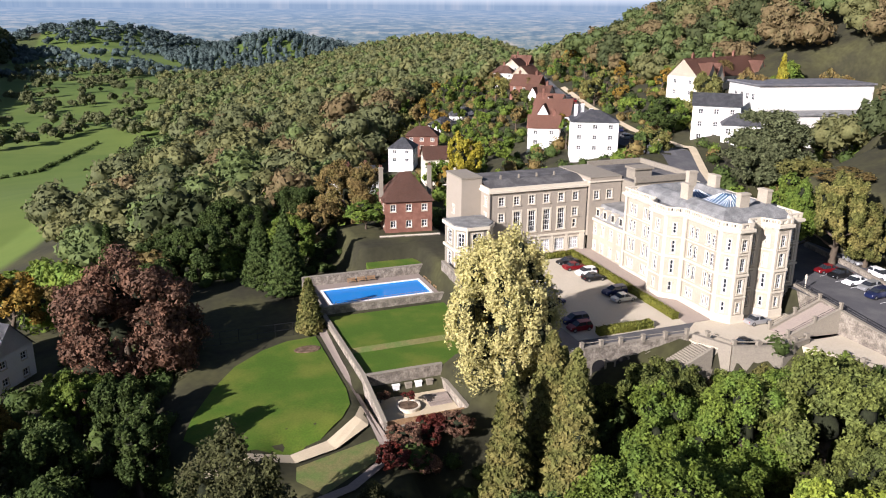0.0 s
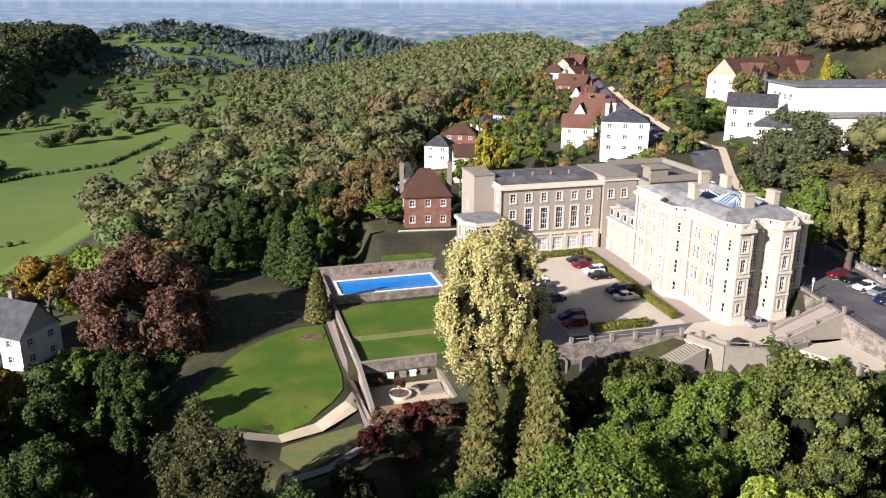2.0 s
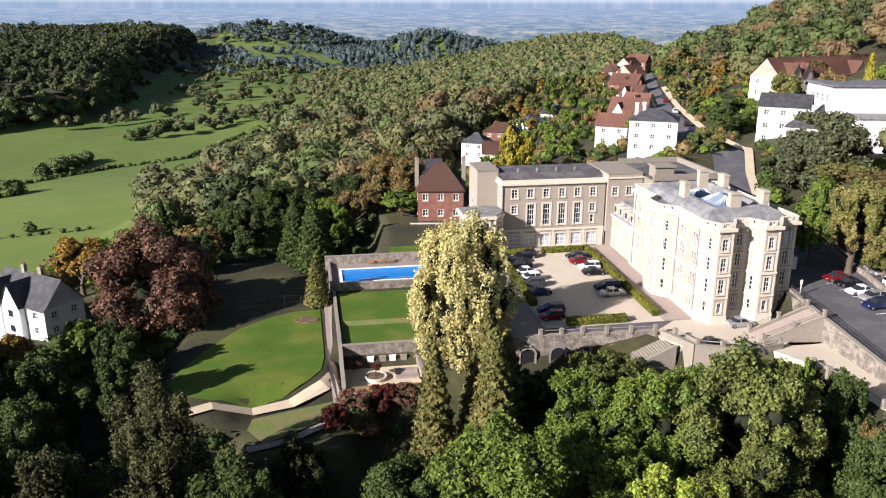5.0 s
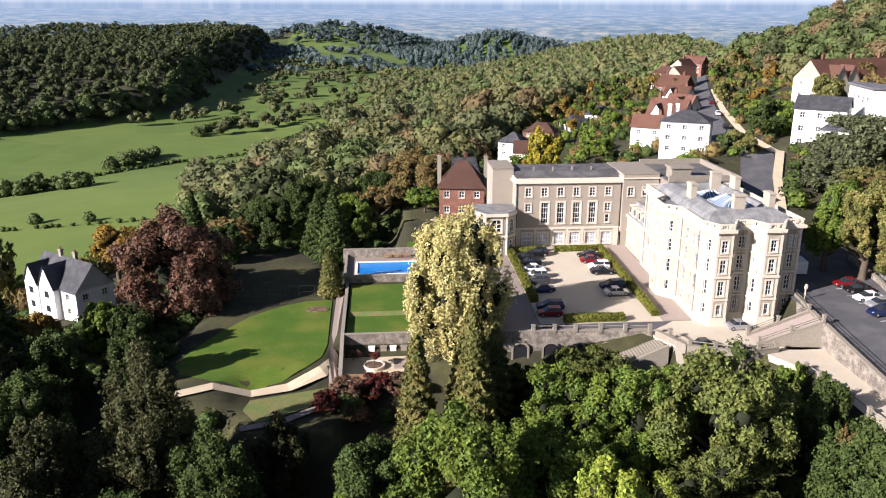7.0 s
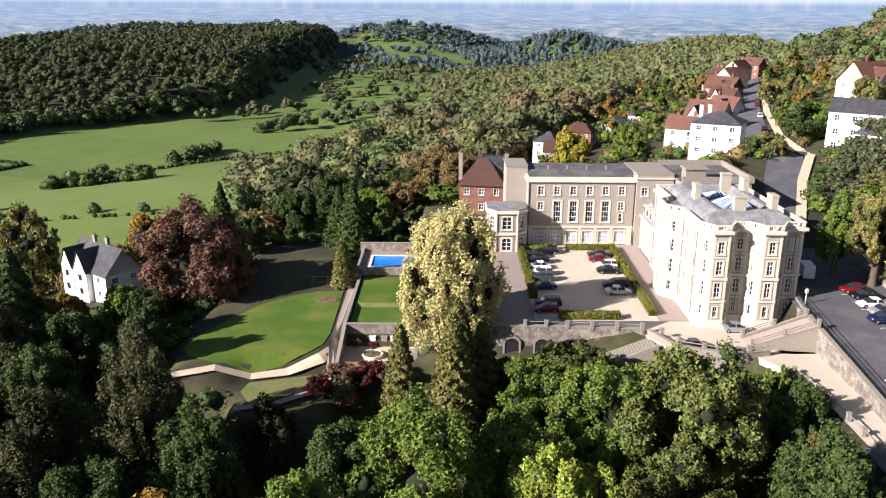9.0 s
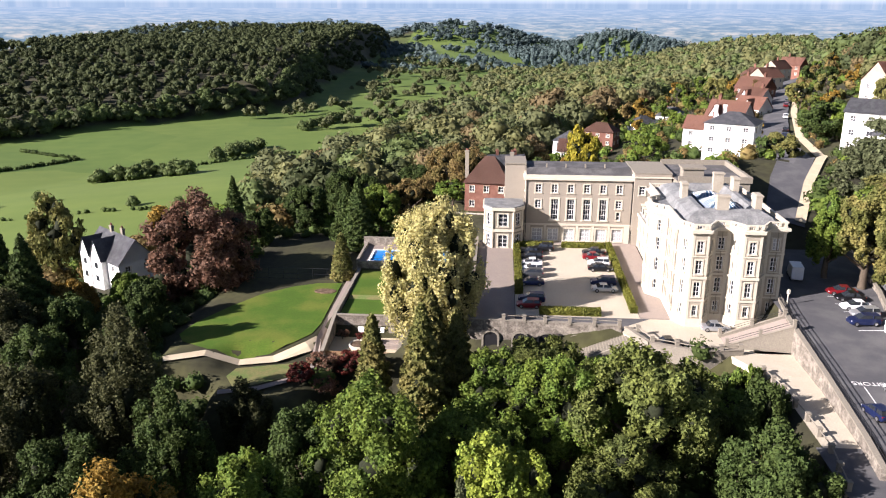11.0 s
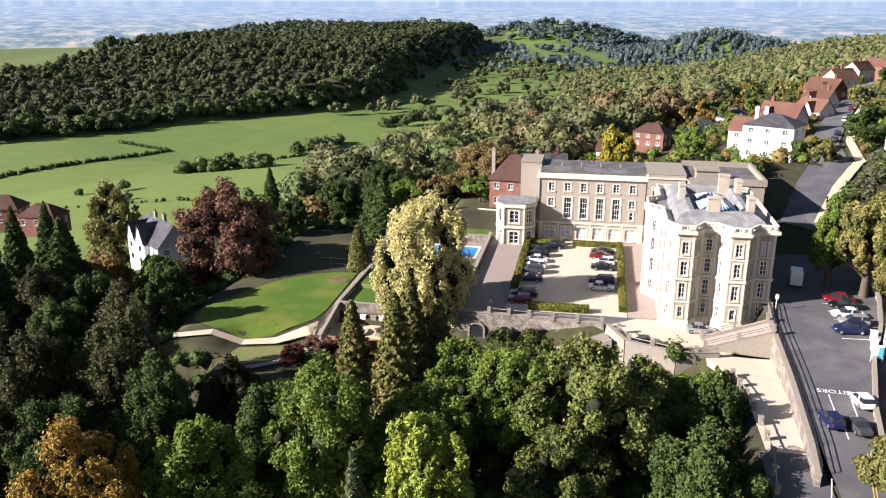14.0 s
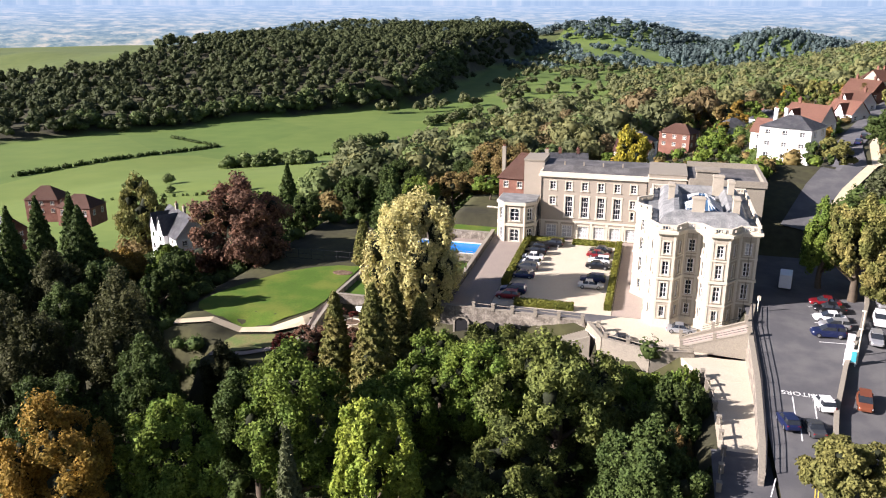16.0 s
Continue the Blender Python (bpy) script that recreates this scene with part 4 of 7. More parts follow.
slab("pool_terrace_steps", [(27.5, 131.2), (29.6, 131.2), (29.6, 138.8), (27.5, 138.8)], lambda x, y: -2.2, M_PAVE, "paved pool surround", "terrace", 1.0)

pool = thing("swimming_pool", "bright blue outdoor swimming pool with pale edging", "swimming pool", x=39.2, y=135, z=-2.2)
part("basin", boxes((-9.6, 9.6, -3.8, 3.8, -0.99, -0.9), (-9.6, 9.6, -3.8, -3.7, -0.9, -0.04), (-9.6, 9.6, 3.7, 3.8, -0.9, -0.04), (-9.6, -9.5, -3.7, 3.7, -0.9, -0.04), (9.5, 9.6, -3.7, 3.7, -0.9, -0.04)), M_POOLBLUE, pool)
part("water", boxes((-9.49, 9.49, -3.69, 3.69, -0.85, -0.16)), M_WATER, pool).visible_shadow = False
part("edging", boxes((-10, 10, -4.25, -3.72, -0.05, 0.06), (-10, 10, 3.72, 4.25, -0.05, 0.06), (-10, -9.52, -3.72, 3.72, -0.05, 0.06), (9.52, 10, -3.72, 3.72, -0.05, 0.06)), M_WHITE, pool)

# ---- main house ----
house = thing("main_house", "tall pale bath-stone mansion with canted bays and a lead roof", "house")
PLAN = [(84.5, 122), (84.5, 112.8), (82.2, 110.6), (82.2, 106.6), (84.5, 104.4), (84.5, 95.6), (86.0, 93.0), (88.5, 93.0), (89.9, 95.4), (92.1, 95.4), (93.7, 93.0), (96.4, 93.0), (97.9, 95.4), (100.6, 95.4), (100.6, 122)]
Z0, ZC = 0.2, 16.3
W4, W3, W2, W1 = (12.8, 1.9), (9.4, 2.2), (5.7, 2.4), (2.5, 1.7)
def col(u, w=1.1, arch3=True, rows=2):
    return [(u, W1[0], w * 0.8, W1[1], 2, 2, 0.12, True), (u, W2[0], w, W2[1], 2, 3, 0.2, False), (u, W3[0], w, W3[1], 2, 3, 0.2, arch3), (u, W4[0], w, W4[1], 2, 3, 0.2, False)]
def side_wins(L, us):
    out = []
    for u in us:
        out += col(u, 1.0)
    return out
for i in range(len(PLAN)):
    p, q = PLAN[i], PLAN[(i + 1) % len(PLAN)]
    L = math.dist(p, q)
    if i in (0, 4):
        us = [L * 0.24, L * 0.36, L * 0.72, L * 0.84]
    elif i == 13:
        us = [4, 8, 12, 16, 20]
    elif i == 14:
        us = []
    else:
        us = [L / 2]
    w = side_wins(L, us)
    if i in (1, 3, 5, 7, 9, 11):
        w = [(u, v, 0.62, h, 1, r, s * 0.7, a) for u, v, _, h, c, r, s, a in w]
    windowed_wall(house, "wall", M_STONE, p, q, Z0, ZC, w, pale=[k for k in range(len(w)) if i not in (0, 1, 2, 3, 4, 5, 6, 10) and (k * 5 + i * 3) % 7 in (0, 2)], depth=0.28)
for i in range(len(PLAN)):
    p, q, r = Vector(PLAN[i - 1]), Vector(PLAN[i]), Vector(PLAN[(i + 1) % len(PLAN)])
    e, f = (q - p).normalized(), (r - q).normalized()
    a, b = Vector((e.y, -e.x)) * 0.05, Vector((f.y, -f.x)) * 0.05
    w_ = 0.34
    bm = bmesh.new()
    k = (a + b) / max(0.35, 1 + a.dot(b) * 400)
    k = (a + b) / (1 + (a * 20).dot(b * 20))
    prism(bm, [tuple(q - e * w_ + a), tuple(q + k), tuple(q + f * w_ + b), tuple(q + f * w_ - b), tuple(q), tuple(q - e * w_ - a)], Z0, 15.74)
    part("quoin", bm, M_TRIM, house)
bm = bmesh.new()
band(bm, PLAN, -0.3, 0.18, Z0 - 0.2, 2.0)
part("plinth", bm, M_TRIM, house)
for z0, z1, d in ((4.9, 5.15, 0.14), (8.6, 8.95, 0.22), (12.15, 12.35, 0.12), (15.75, 16.0, 0.2), (16.0, 16.45, 0.5)):
    bm = bmesh.new()
    band(bm, PLAN, -0.1, d, z0, z1)
    part("string_course" if d < 0.3 else "cornice", bm, M_TRIM, house)
bm = bmesh.new()
band(bm, PLAN, -0.12, 0.12, 16.45, 16.7)
band(bm, PLAN, -0.14, 0.16, 17.2, 17.42)
n = len(PLAN)
for i in range(n):
    p, q = Vector(PLAN[i]), Vector(PLAN[(i + 1) % n])
    k = max(1, int((q - p).length / 0.42))
    for j in range(k):
        c = p.lerp(q, (j + 0.5) / k)
        s = 0.22 if j % 7 == 3 or k < 8 and j in (0, k - 1) else 0.08
        box(bm, c.x - s, c.x + s, c.y - s, c.y + s, 16.7, 17.2)
part("balustrade", bm, M_TRIM, house)
ROOF = [(84.9, 121.6), (84.9, 95.8), (100.2, 95.8), (100.2, 121.6)]
def rect_ring(bm, R0, z0, R1, z1):
    a = [bm.verts.new((x, y, z0)) for x, y in R0]
    b = [bm.verts.new((x, y, z1)) for x, y in R1]
    for i in range(4):
        bm.faces.new((a[i], a[(i + 1) % 4], b[(i + 1) % 4], b[i]))
def rc(x0, x1, y0, y1):
    return [(x0, y1), (x0, y0), (x1, y0), (x1, y1)]
bm = bmesh.new()
prism(bm, offset(PLAN, -0.12), 16.2, 16.55)
part("gutter_roof", bm, M_LEAD, house)
bm = bmesh.new()
rect_ring(bm, rc(85.6, 99.6, 96.6, 121.2), 16.56, rc(86.4, 98.8, 97.4, 120.4), 17.6)
rect_ring(bm, rc(86.4, 98.8, 97.4, 120.4), 17.6, rc(88.0, 97.4, 99.0, 118.8), 18.3)
rect_ring(bm, rc(88.0, 97.4, 99.0, 118.8), 18.3, rc(88.8, 96.6, 99.8, 118.0), 18.3)
rect_ring(bm, rc(88.8, 96.6, 99.8, 118.0), 18.3, rc(89.6, 95.8, 100.4, 117.2), 16.9)
f = [bm.verts.new((x, y, 16.9)) for x, y in rc(89.6, 95.8, 100.4, 117.2)]
bm.faces.new(f)
part("roof", bm, M_LEAD, house, "weathered grey lead mansard roof")
def lantern(x0, x1, y0, y1, z0, z1, inset):
    bm = bmesh.new()
    rect_ring(bm, rc(x0, x1, y0, y1), z0, rc(x0, x1, y0, y1), z0 + 0.5)
    rect_ring(bm, rc(x0, x1, y0, y1), z0 + 0.5, rc(x0 + inset, x1 - inset, y0 + inset, y1 - inset), z1)
    f = [bm.verts.new((x, y, z1)) for x, y in rc(x0 + inset, x1 - inset, y0 + inset, y1 - inset)]
    bm.faces.new(f)
    sk = part("skylight", bm, M_SKYGLASS, house, "blue-tinted glazed roof lantern")
    bm = bmesh.new()
    def bar(a, b, r=0.035):
        a, b = Vector(a), Vector(b)
        m = look(a, b)
        L = (b - a).length
        box(bm, -r, r, -r, r, -L, 0, m)
    for k in range(int((y1 - y0) / 0.7) + 1):
        y = y0 + (y1 - y0) * k / int((y1 - y0) / 0.7)
        yi = min(max(y, y0 + inset), y1 - inset)
        bar((x0, y, z0 + 0.53), (x0 + inset, yi, z1 + 0.03))
        bar((x1, y, z0 + 0.53), (x1 - inset, yi, z1 + 0.03))
    for k in range(int((x1 - x0) / 0.7) + 1):
        x = x0 + (x1 - x0) * k / int((x1 - x0) / 0.7)
        xi = min(max(x, x0 + inset), x1 - inset)
        bar((x, y0, z0 + 0.53), (xi, y0 + inset, z1 + 0.03))
        bar((x, y1, z0 + 0.53), (xi, y1 - inset, z1 + 0.03))
    part("glazing_frame", bm, M_SASH, sk)
lantern(89.8, 95.6, 100.7, 107.6, 17.2, 19.2, 2.4)
lantern(90.4, 95.0, 110.5, 114.5, 16.9, 18.2, 1.8)
def chimney(parent, x, y, z0, z1, w, d, pots=3, mat=None):
    bm = boxes((x - w / 2, x + w / 2, y - d / 2, y + d / 2, z0, z1 - 0.35), (x - w / 2 - 0.12, x + w / 2 + 0.12, y - d / 2 - 0.12, y + d / 2 + 0.12, z1 - 0.35, z1 - 0.12), (x - w / 2, x + w / 2, y - d / 2, y + d / 2, z1 - 0.12, z1))
    st = part("chimney", bm, mat or M_STONE_DARK, parent)
    for k in range(pots):
        t = (k + 0.5) / pots - 0.5
        px_, py_ = (x + t * w * 0.8, y) if w > d else (x, y + t * d * 0.8)
        bm = bmesh.new()
        bmesh.ops.create_cone(bm, segments=8, radius1=0.16, radius2=0.12, depth=0.5, cap_ends=True, matrix=Matrix.Translation((px_, py_, z1 + 0.25)))
        part("chimney_pot", bm, M_BRICK, st)
for x, y, w, d in ((87.6, 108.6, 1.0, 2.0), (91.6, 99.3, 1.9, 1.0), (97.3, 100.6, 1.0, 2.2), (97.4, 113.5, 1.0, 2.2), (95.6, 117.6, 1.8, 1.0)):
    chimney(house, x, y, 16.6, 20.6, w, d, 0, M_STONE)

# low link between the main house and the rear wing
link = thing("link_wing", "low pale stone range with a slate mansard and dormers", "house")
windowed_wall(link, "wall", M_STONE, (84.9, 134.0), (84.9, 122.05), 0.2, 8.6, [(u, v, 0.9, h, 2, 3, 0.18, False) for u in (1.6, 4.4, 7.4, 10.2) for v, h in ((2.2, 1.8), (5.6, 2.0))])
part("cornice", boxes((84.55, 84.9, 122.05, 134, 8.3, 8.75)), M_TRIM, link)
bm = bmesh.new()
v = [bm.verts.new(c) for c in ((85.0, 122.05, 8.76), (85.0, 134, 8.76), (86.6, 134, 11.4), (86.6, 122.05, 11.4), (93, 134, 11.6), (93, 122.05, 11.6))]
bm.faces.new((v[0], v[1], v[2], v[3]))
bm.faces.new((v[3], v[2], v[4], v[5]))
part("roof", bm, M_LEAD, link)
for u in (124.0, 126.8, 129.6, 132.2):
    d = part("dormer", boxes((85.15, 86.9, u - 0.6, u + 0.6, 9.0, 10.7), (85.05, 87.0, u - 0.72, u + 0.72, 10.7, 10.85)), M_TRIM, link)
    part("pane", boxes((85.11, 85.16, u - 0.38, u + 0.38, 9.3, 10.5)), M_GLASS, d)

# rear wing
wing = thing("rear_wing", "long roughcast rear wing with pale window surrounds and a flat roof", "house")
ZW = 15.6
def wing_wins():
    out = []
    step = 3.28
    for k in range(6):
        u = 2.6 + k * step
        out.append((u, 12.5, 1.2, 1.75, 2, 3, 0.2, False))
        if 1 <= k <= 4:
            out.append((u + 0.15, 6.8, 1.5, 4.4, 3, 4, 0.32, False))
        out.append((u, 2.4, 2.1, 2.5, 4, 3, 0.25, False))
    out += [(2.6, 9.3, 1.2, 1.7, 2, 3, 0.2, False), (2.6 + 5 * step, 9.3, 1.2, 1.7, 2, 3, 0.2, False), (2.6 + 5 * step, 6.9, 0.8, 1.7, 1, 2, 0.15, True)]
    return out
windowed_wall(wing, "wall", M_RENDER, (61.8, 134), (83.6, 134), 0.8, ZW, wing_wins(), pale=[i for i, w in enumerate(wing_wins()) if w[1] < 3])
windowed_wall(wing, "wall", M_RENDER, (61.8, 146), (61.8, 134), 0.8, ZW, [(10.3, 12.5, 1.0, 1.75, 2, 3, 0.2, False), (10.3, 9.3, 1.0, 1.75, 2, 3, 0.2, False)])
part("wall", boxes((61.9, 90.9, 145.7, 146, 0.8, ZW), (90.6, 90.9, 134, 145.7, 0.8, ZW)), M_RENDER, wing)
for a, b in ((61.8, 63.0), (65.8, 66.3), (69.1, 69.6), (72.4, 72.9), (75.6, 76.1), (78.9, 79.4), (82.2, 83.6)):
    part("pilaster", boxes((a, b, 133.9, 133.998, 0.8, 5.6)), M_TRIM, wing)
part("string_course", boxes((61.6, 83.6, 133.85, 134, 5.6, 6.0)), M_TRIM, wing)
part("cornice", boxes((61.35, 83.6, 133.55, 134.0, 15.2, 15.6), (61.35, 61.8, 134.0, 146, 15.2, 15.6)), M_TRIM, wing)
part("parapet", boxes((61.6, 83.6, 133.8, 134.15, 15.6, 16.2), (61.6, 61.95, 134.15, 146, 15.6, 16.2), (61.95, 90, 145.6, 145.95, 15.6, 16.6)), M_TRIM, wing)
bm = bmesh.new()
v = [bm.verts.new(c) for c in ((61.95, 134.15, 15.7), (83.6, 134.15, 15.7), (83.6, 138.5, 16.9), (61.95, 138.5, 16.9), (83.6, 145.6, 16.9), (61.95, 145.6, 16.9))]
bm.faces.new((v[0], v[1], v[2], v[3]))
bm.faces.new((v[3], v[2], v[4], v[5]))
part("roof", bm, M_FELT, wing, "dark felted flat roof")
for x in (66, 70, 74, 78):
    part("vent_pipe", boxes((x, x + 0.3, 138.3, 138.6, 16.9, 17.7)), M_STONE_DARK, wing)
windowed_wall(wing, "stair_tower", M_RENDER, (57.6, 138.0), (61.78, 138.0), 0.8, 17.5, [])
windowed_wall(wing, "stair_tower", M_RENDER, (57.6, 146), (57.6, 138.0), 0.8, 17.5, [(4, 5, 0.9, 1.6, 2, 2, 0.2, False), (4, 10, 0.9, 1.6, 2, 2, 0.2, False)])
part("stair_tower_top", boxes((57.45, 61.95, 137.85, 146.15, 17.5, 17.8)), M_STONE_DARK, wing)
part("tower_side", boxes((61.8, 61.95, 138.0, 146, 15.6, 17.5)), M_RENDER, wing)
# attic block over the wing's end
windowed_wall(wing, "attic_wall", M_RENDER, (83.6, 133.2), (90.9, 133.2), 0.8, 16.2, [(1.6, 12.5, 1.2, 1.75, 2, 3, 0.2, False), (4.6, 12.5, 1.2, 1.75, 2, 3, 0.2, False)])
part("attic_return", boxes((83.6, 83.9, 133.25, 146, 5, 16.2)), M_RENDER, wing)
part("attic_return", boxes((90.6, 90.9, 133.25, 146, 5, 16.2)), M_RENDER, wing)
part("attic_parapet", boxes((83.6, 90.9, 133.2, 146, 16.2, 16.9)), M_RENDER, wing)
part("attic_cornice", boxes((83.35, 91.15, 132.95, 146.2, 16.0, 16.25)), M_TRIM, wing)
part("attic_coping", boxes((83.5, 91.0, 133.1, 146.1, 16.9, 17.05)), M_STONE_DARK, wing)
# service blocks behind
rear = thing("service_block", "dark weathered stone service block with parapets", "house")
part("wall", boxes((91.2, 105.0, 129, 147, 1, 16.2)), M_STONE_DARK, rear)
part("parapet", boxes((91.2, 105.3, 128.7, 129.3, 16.2, 17.4), (104.7, 105.3, 129.3, 147.3, 16.2, 17.4), (91.2, 104.7, 146.7, 147.3, 16.2, 17.4)), M_STONE_DARK, rear)
part("roof", boxes((91.3, 104.6, 129.4, 146.6, 16.21, 16.4)), M_FELT, rear, "dark felted flat roof")
part("roof_block", boxes((92.5, 96.5, 131, 134, 16.2, 18.4), (92.2, 96.8, 130.7, 134.3, 18.4, 18.8)), M_STONE_DARK, rear)
part("wall", boxes((93.5, 100.4, 122.1, 128.9, 1, 13)), M_STONE_DARK, rear)

# two-storey garden pavilion
pav = thing("pavilion", "two-storey pale stone garden pavilion with arched openings", "pavilion")
PP = [(53.6, 136.5), (53.6, 131.2), (55.2, 129.2), (59.4, 129.2), (61.2, 131.2), (61.2, 136.5)]
for i in range(6):
    p, q = PP[i], PP[(i + 1) % 6]
    L = math.dist(p, q)
    wn_ = [(L / 2, v, min(1.9, L * 0.5), h, 2, 3, 0.25, True) for v, h in ((2.0, 2.6), (6.4, 2.6))] if i < 5 else []
    windowed_wall(pav, "wall", M_STONE_DARK, p, q, 0.8, 10.0, wn_)
for z0, z1, d in ((5.3, 5.8, 0.3), (9.7, 10.3, 0.45)):
    bm = bmesh.new()
    band(bm, PP, -0.2, d, z0, z1)
    part("cornice", bm, M_TRIM, pav)
for (x, y) in PP[1:5]:
    for z0, z1 in ((0.9, 5.3), (5.8, 9.7)):
        bm = bmesh.new()
        bmesh.ops.create_cone(bm, segments=10, radius1=0.26, radius2=0.22, depth=z1 - z0, cap_ends=True, matrix=Matrix.Translation((x, y, (z0 + z1) / 2)))
        part("column", bm, M_TRIM, pav)
bm = bmesh.new()
prism(bm, offset(PP, 0.2), 10.3, 10.5)
part("roof", bm, M_LEAD, pav)

# ---- walls of the terraces ----
tw = thing("terrace_wall", "long grey rubble retaining wall with dressed coping", "wall", kind="structure")
wall_run(tw, "wall_face", [(51.8, 91.6), (64, 91.2), (75.8, 90.4)], 0.6, 0.75, lambda x, y: 0.72, M_RUBBLE, M_STONE_DARK, -8.5)
wall_run(tw, "wall_face", [(52.0, 91.9), (52.0, 133.5)], 0.6, 0.9, court_z, M_RUBBLE, M_STONE_DARK, -6.5)
wall_run(tw, "wall_face", [(76.4, 90.0), (79.0, 84.2), (86, 81.5), (92.0, 82.6)], 0.55, 0.8, lambda x, y: 0.72, M_STONE_DARK, M_STONE_DARK, -7.0)
gw = thing("garden_wall", "old stone garden wall beside the lawn path", "wall", kind="structure")
wall_run(gw, "wall_face", [(27.8, 92.8), (27.8, 104), (27.8, 129.3)], 0.5, 0.0, lambda x, y: -3.3 if y > 103.5 else -5.6, M_RUBBLE, M_STONE_DARK, -4.0)
wall_run(gw, "wall_face", [(28.1, 103.6), (40.3, 103.6)], 0.5, 0.0, lambda x, y: -3.4, M_RUBBLE, M_STONE_DARK, -4.6)
wall_run(gw, "wall_face", [(40.3, 103.3), (40.3, 93.0)], 0.5, 0.0, lambda x, y: -5.6, M_RUBBLE, M_STONE_DARK, -3.6)
wall_run(gw, "wall_face", [(27.8, 93.0), (40.3, 93.0)], 0.5, 0.0, lambda x, y: -6.8, M_RUBBLE, M_STONE_DARK, -3.6)
pw_ = thing("pool_wall", "low grey wall round the pool terrace", "wall", kind="structure")
wall_run(pw_, "wall_face", [(27.5, 129.4), (51.5, 129.4)], 0.4, 0.0, lambda x, y: -1.9, M_RUBBLE, M_STONE_DARK, -3.0)
wall_run(pw_, "wall_face", [(26.5, 142.4), (51.5, 142.4)], 0.5, 0.0, lambda x, y: -0.4, M_RUBBLE, M_STONE_DARK, -4.0)
wall_run(pw_, "wall_face", [(27.3, 129.4), (27.3, 142.4)], 0.4, 0.0, lambda x, y: -1.6, M_RUBBLE, M_STONE_DARK, -4.0)
cw = thing("car_park_wall", "high rubble retaining wall between drive and car park", "wall", kind="structure")
wall_run(cw, "wall_face", [(100.9, 95.3), (99.5, 87), (99.4, 72), (98.6, 58), (98.0, 52)], 0.6, 0.35, park_z, M_RUBBLE, M_STONE_DARK, -5.5)

# stepped ramp up to the car park
ramp = thing("ramp", "gravel ramp with low stone kerbs and iron rails", "ramp", kind="structure")
def ramp_z(x, y):
    return float(np.interp(x, [90.4, 99.3], [0.74, 4.5]))
bm = bmesh.new()
prism(bm, [(90.4, 85.1), (99.3, 84.0), (99.3, 88.0), (90.4, 88.7)], lambda x, y: 0.3, ramp_z)
part("slope", bm, M_PAVE, ramp)
wall_run(ramp, "kerb", [(90.3, 85.0), (99.2, 83.9)], 0.35, 0.35, ramp_z, M_STONE_DARK, M_STONE_DARK, -4.0)
wall_run(ramp, "kerb", [(90.3, 88.8), (99.2, 88.1)], 0.35, 0.35, ramp_z, M_STONE_DARK, M_STONE_DARK, -4.0)

# ---- hedges of the court ----
def hedge(x0, x1, y0, y1, h, label, seed, zf=court_z, mat=None, name="hedge"):
    rng = np.random.default_rng(seed)
    cx, cy = (x0 + x1) / 2, (y0 + y1) / 2
    L = max(x1 - x0, y1 - y0)
    n = int(L * 260)
    P = rng.uniform([x0, y0, 0.05], [x1, y1, h], (n, 3))
    face = rng.integers(0, 5, n)
    N = np.zeros((n, 3))
    for k, (ax, val, s) in enumerate(((0, x0, -1), (0, x1, 1), (1, y0, -1), (1, y1, 1), (2, h, 1))):
        i = face == k
        P[i, ax] = val
        N[i, ax] = s
    P += rng.normal(0, 0.045, P.shape)
    P[:, 2] += zf(P[:, 0], P[:, 1])
    v, f = leaves(rng, P, N, 0.17, 0.6, 1.3)
    m = 0.05
    core = []
    for z in (-0.2, h - m):
        for y in (y0 + m, y1 - m):
            for x in (x0 + m, x1 - m):
                core.append((x, y, z + float(zf(x, y))))
    cf = np.array([(0, 2, 3), (0, 3, 1), (4, 5, 7), (4, 7, 6), (0, 1, 5), (0, 5, 4), (2, 6, 7), (2, 7, 3), (0, 4, 6), (0, 6, 2), (1, 3, 7), (1, 7, 5)])
    V, Fc = join([(np.array(core), cf), (v, f)])
    me = raw_mesh(name, V, Fc)
    me.materials.append(mat or M_HEDGE)
    return tagged(new(name, me), label, "hedge")


hedge(78.3, 79.3, 97.5, 131.0, 1.1, "clipped yellow-green hedge along the house path", 1)
hedge(59.6, 60.8, 104.5, 131.0, 1.2, "clipped yellow-green hedge along the side terrace", 2)
hedge(63.5, 73.2, 95.7, 97.0, 1.1, "short clipped yellow-green hedge at the court's foot", 3)
hedge(60.9, 67.5, 130.2, 131.2, 1.0, "low clipped hedge before the rear wing", 4)
hedge(69.5, 77.9, 130.2, 131.2, 1.0, "low clipped hedge before the rear wing", 5)

# ---- trees of the grounds ----
def tree_to(x, y, top, radius, mat, shape="mid", variant=0, label="", foot=None, crown_from=0.2, group="", category="tree"):
    z = land1(x, y) if foot is None else foot
    return tree(x, y, max(3.0, top - z), radius, mat, shape, variant, label, category, z, crown_from, group)


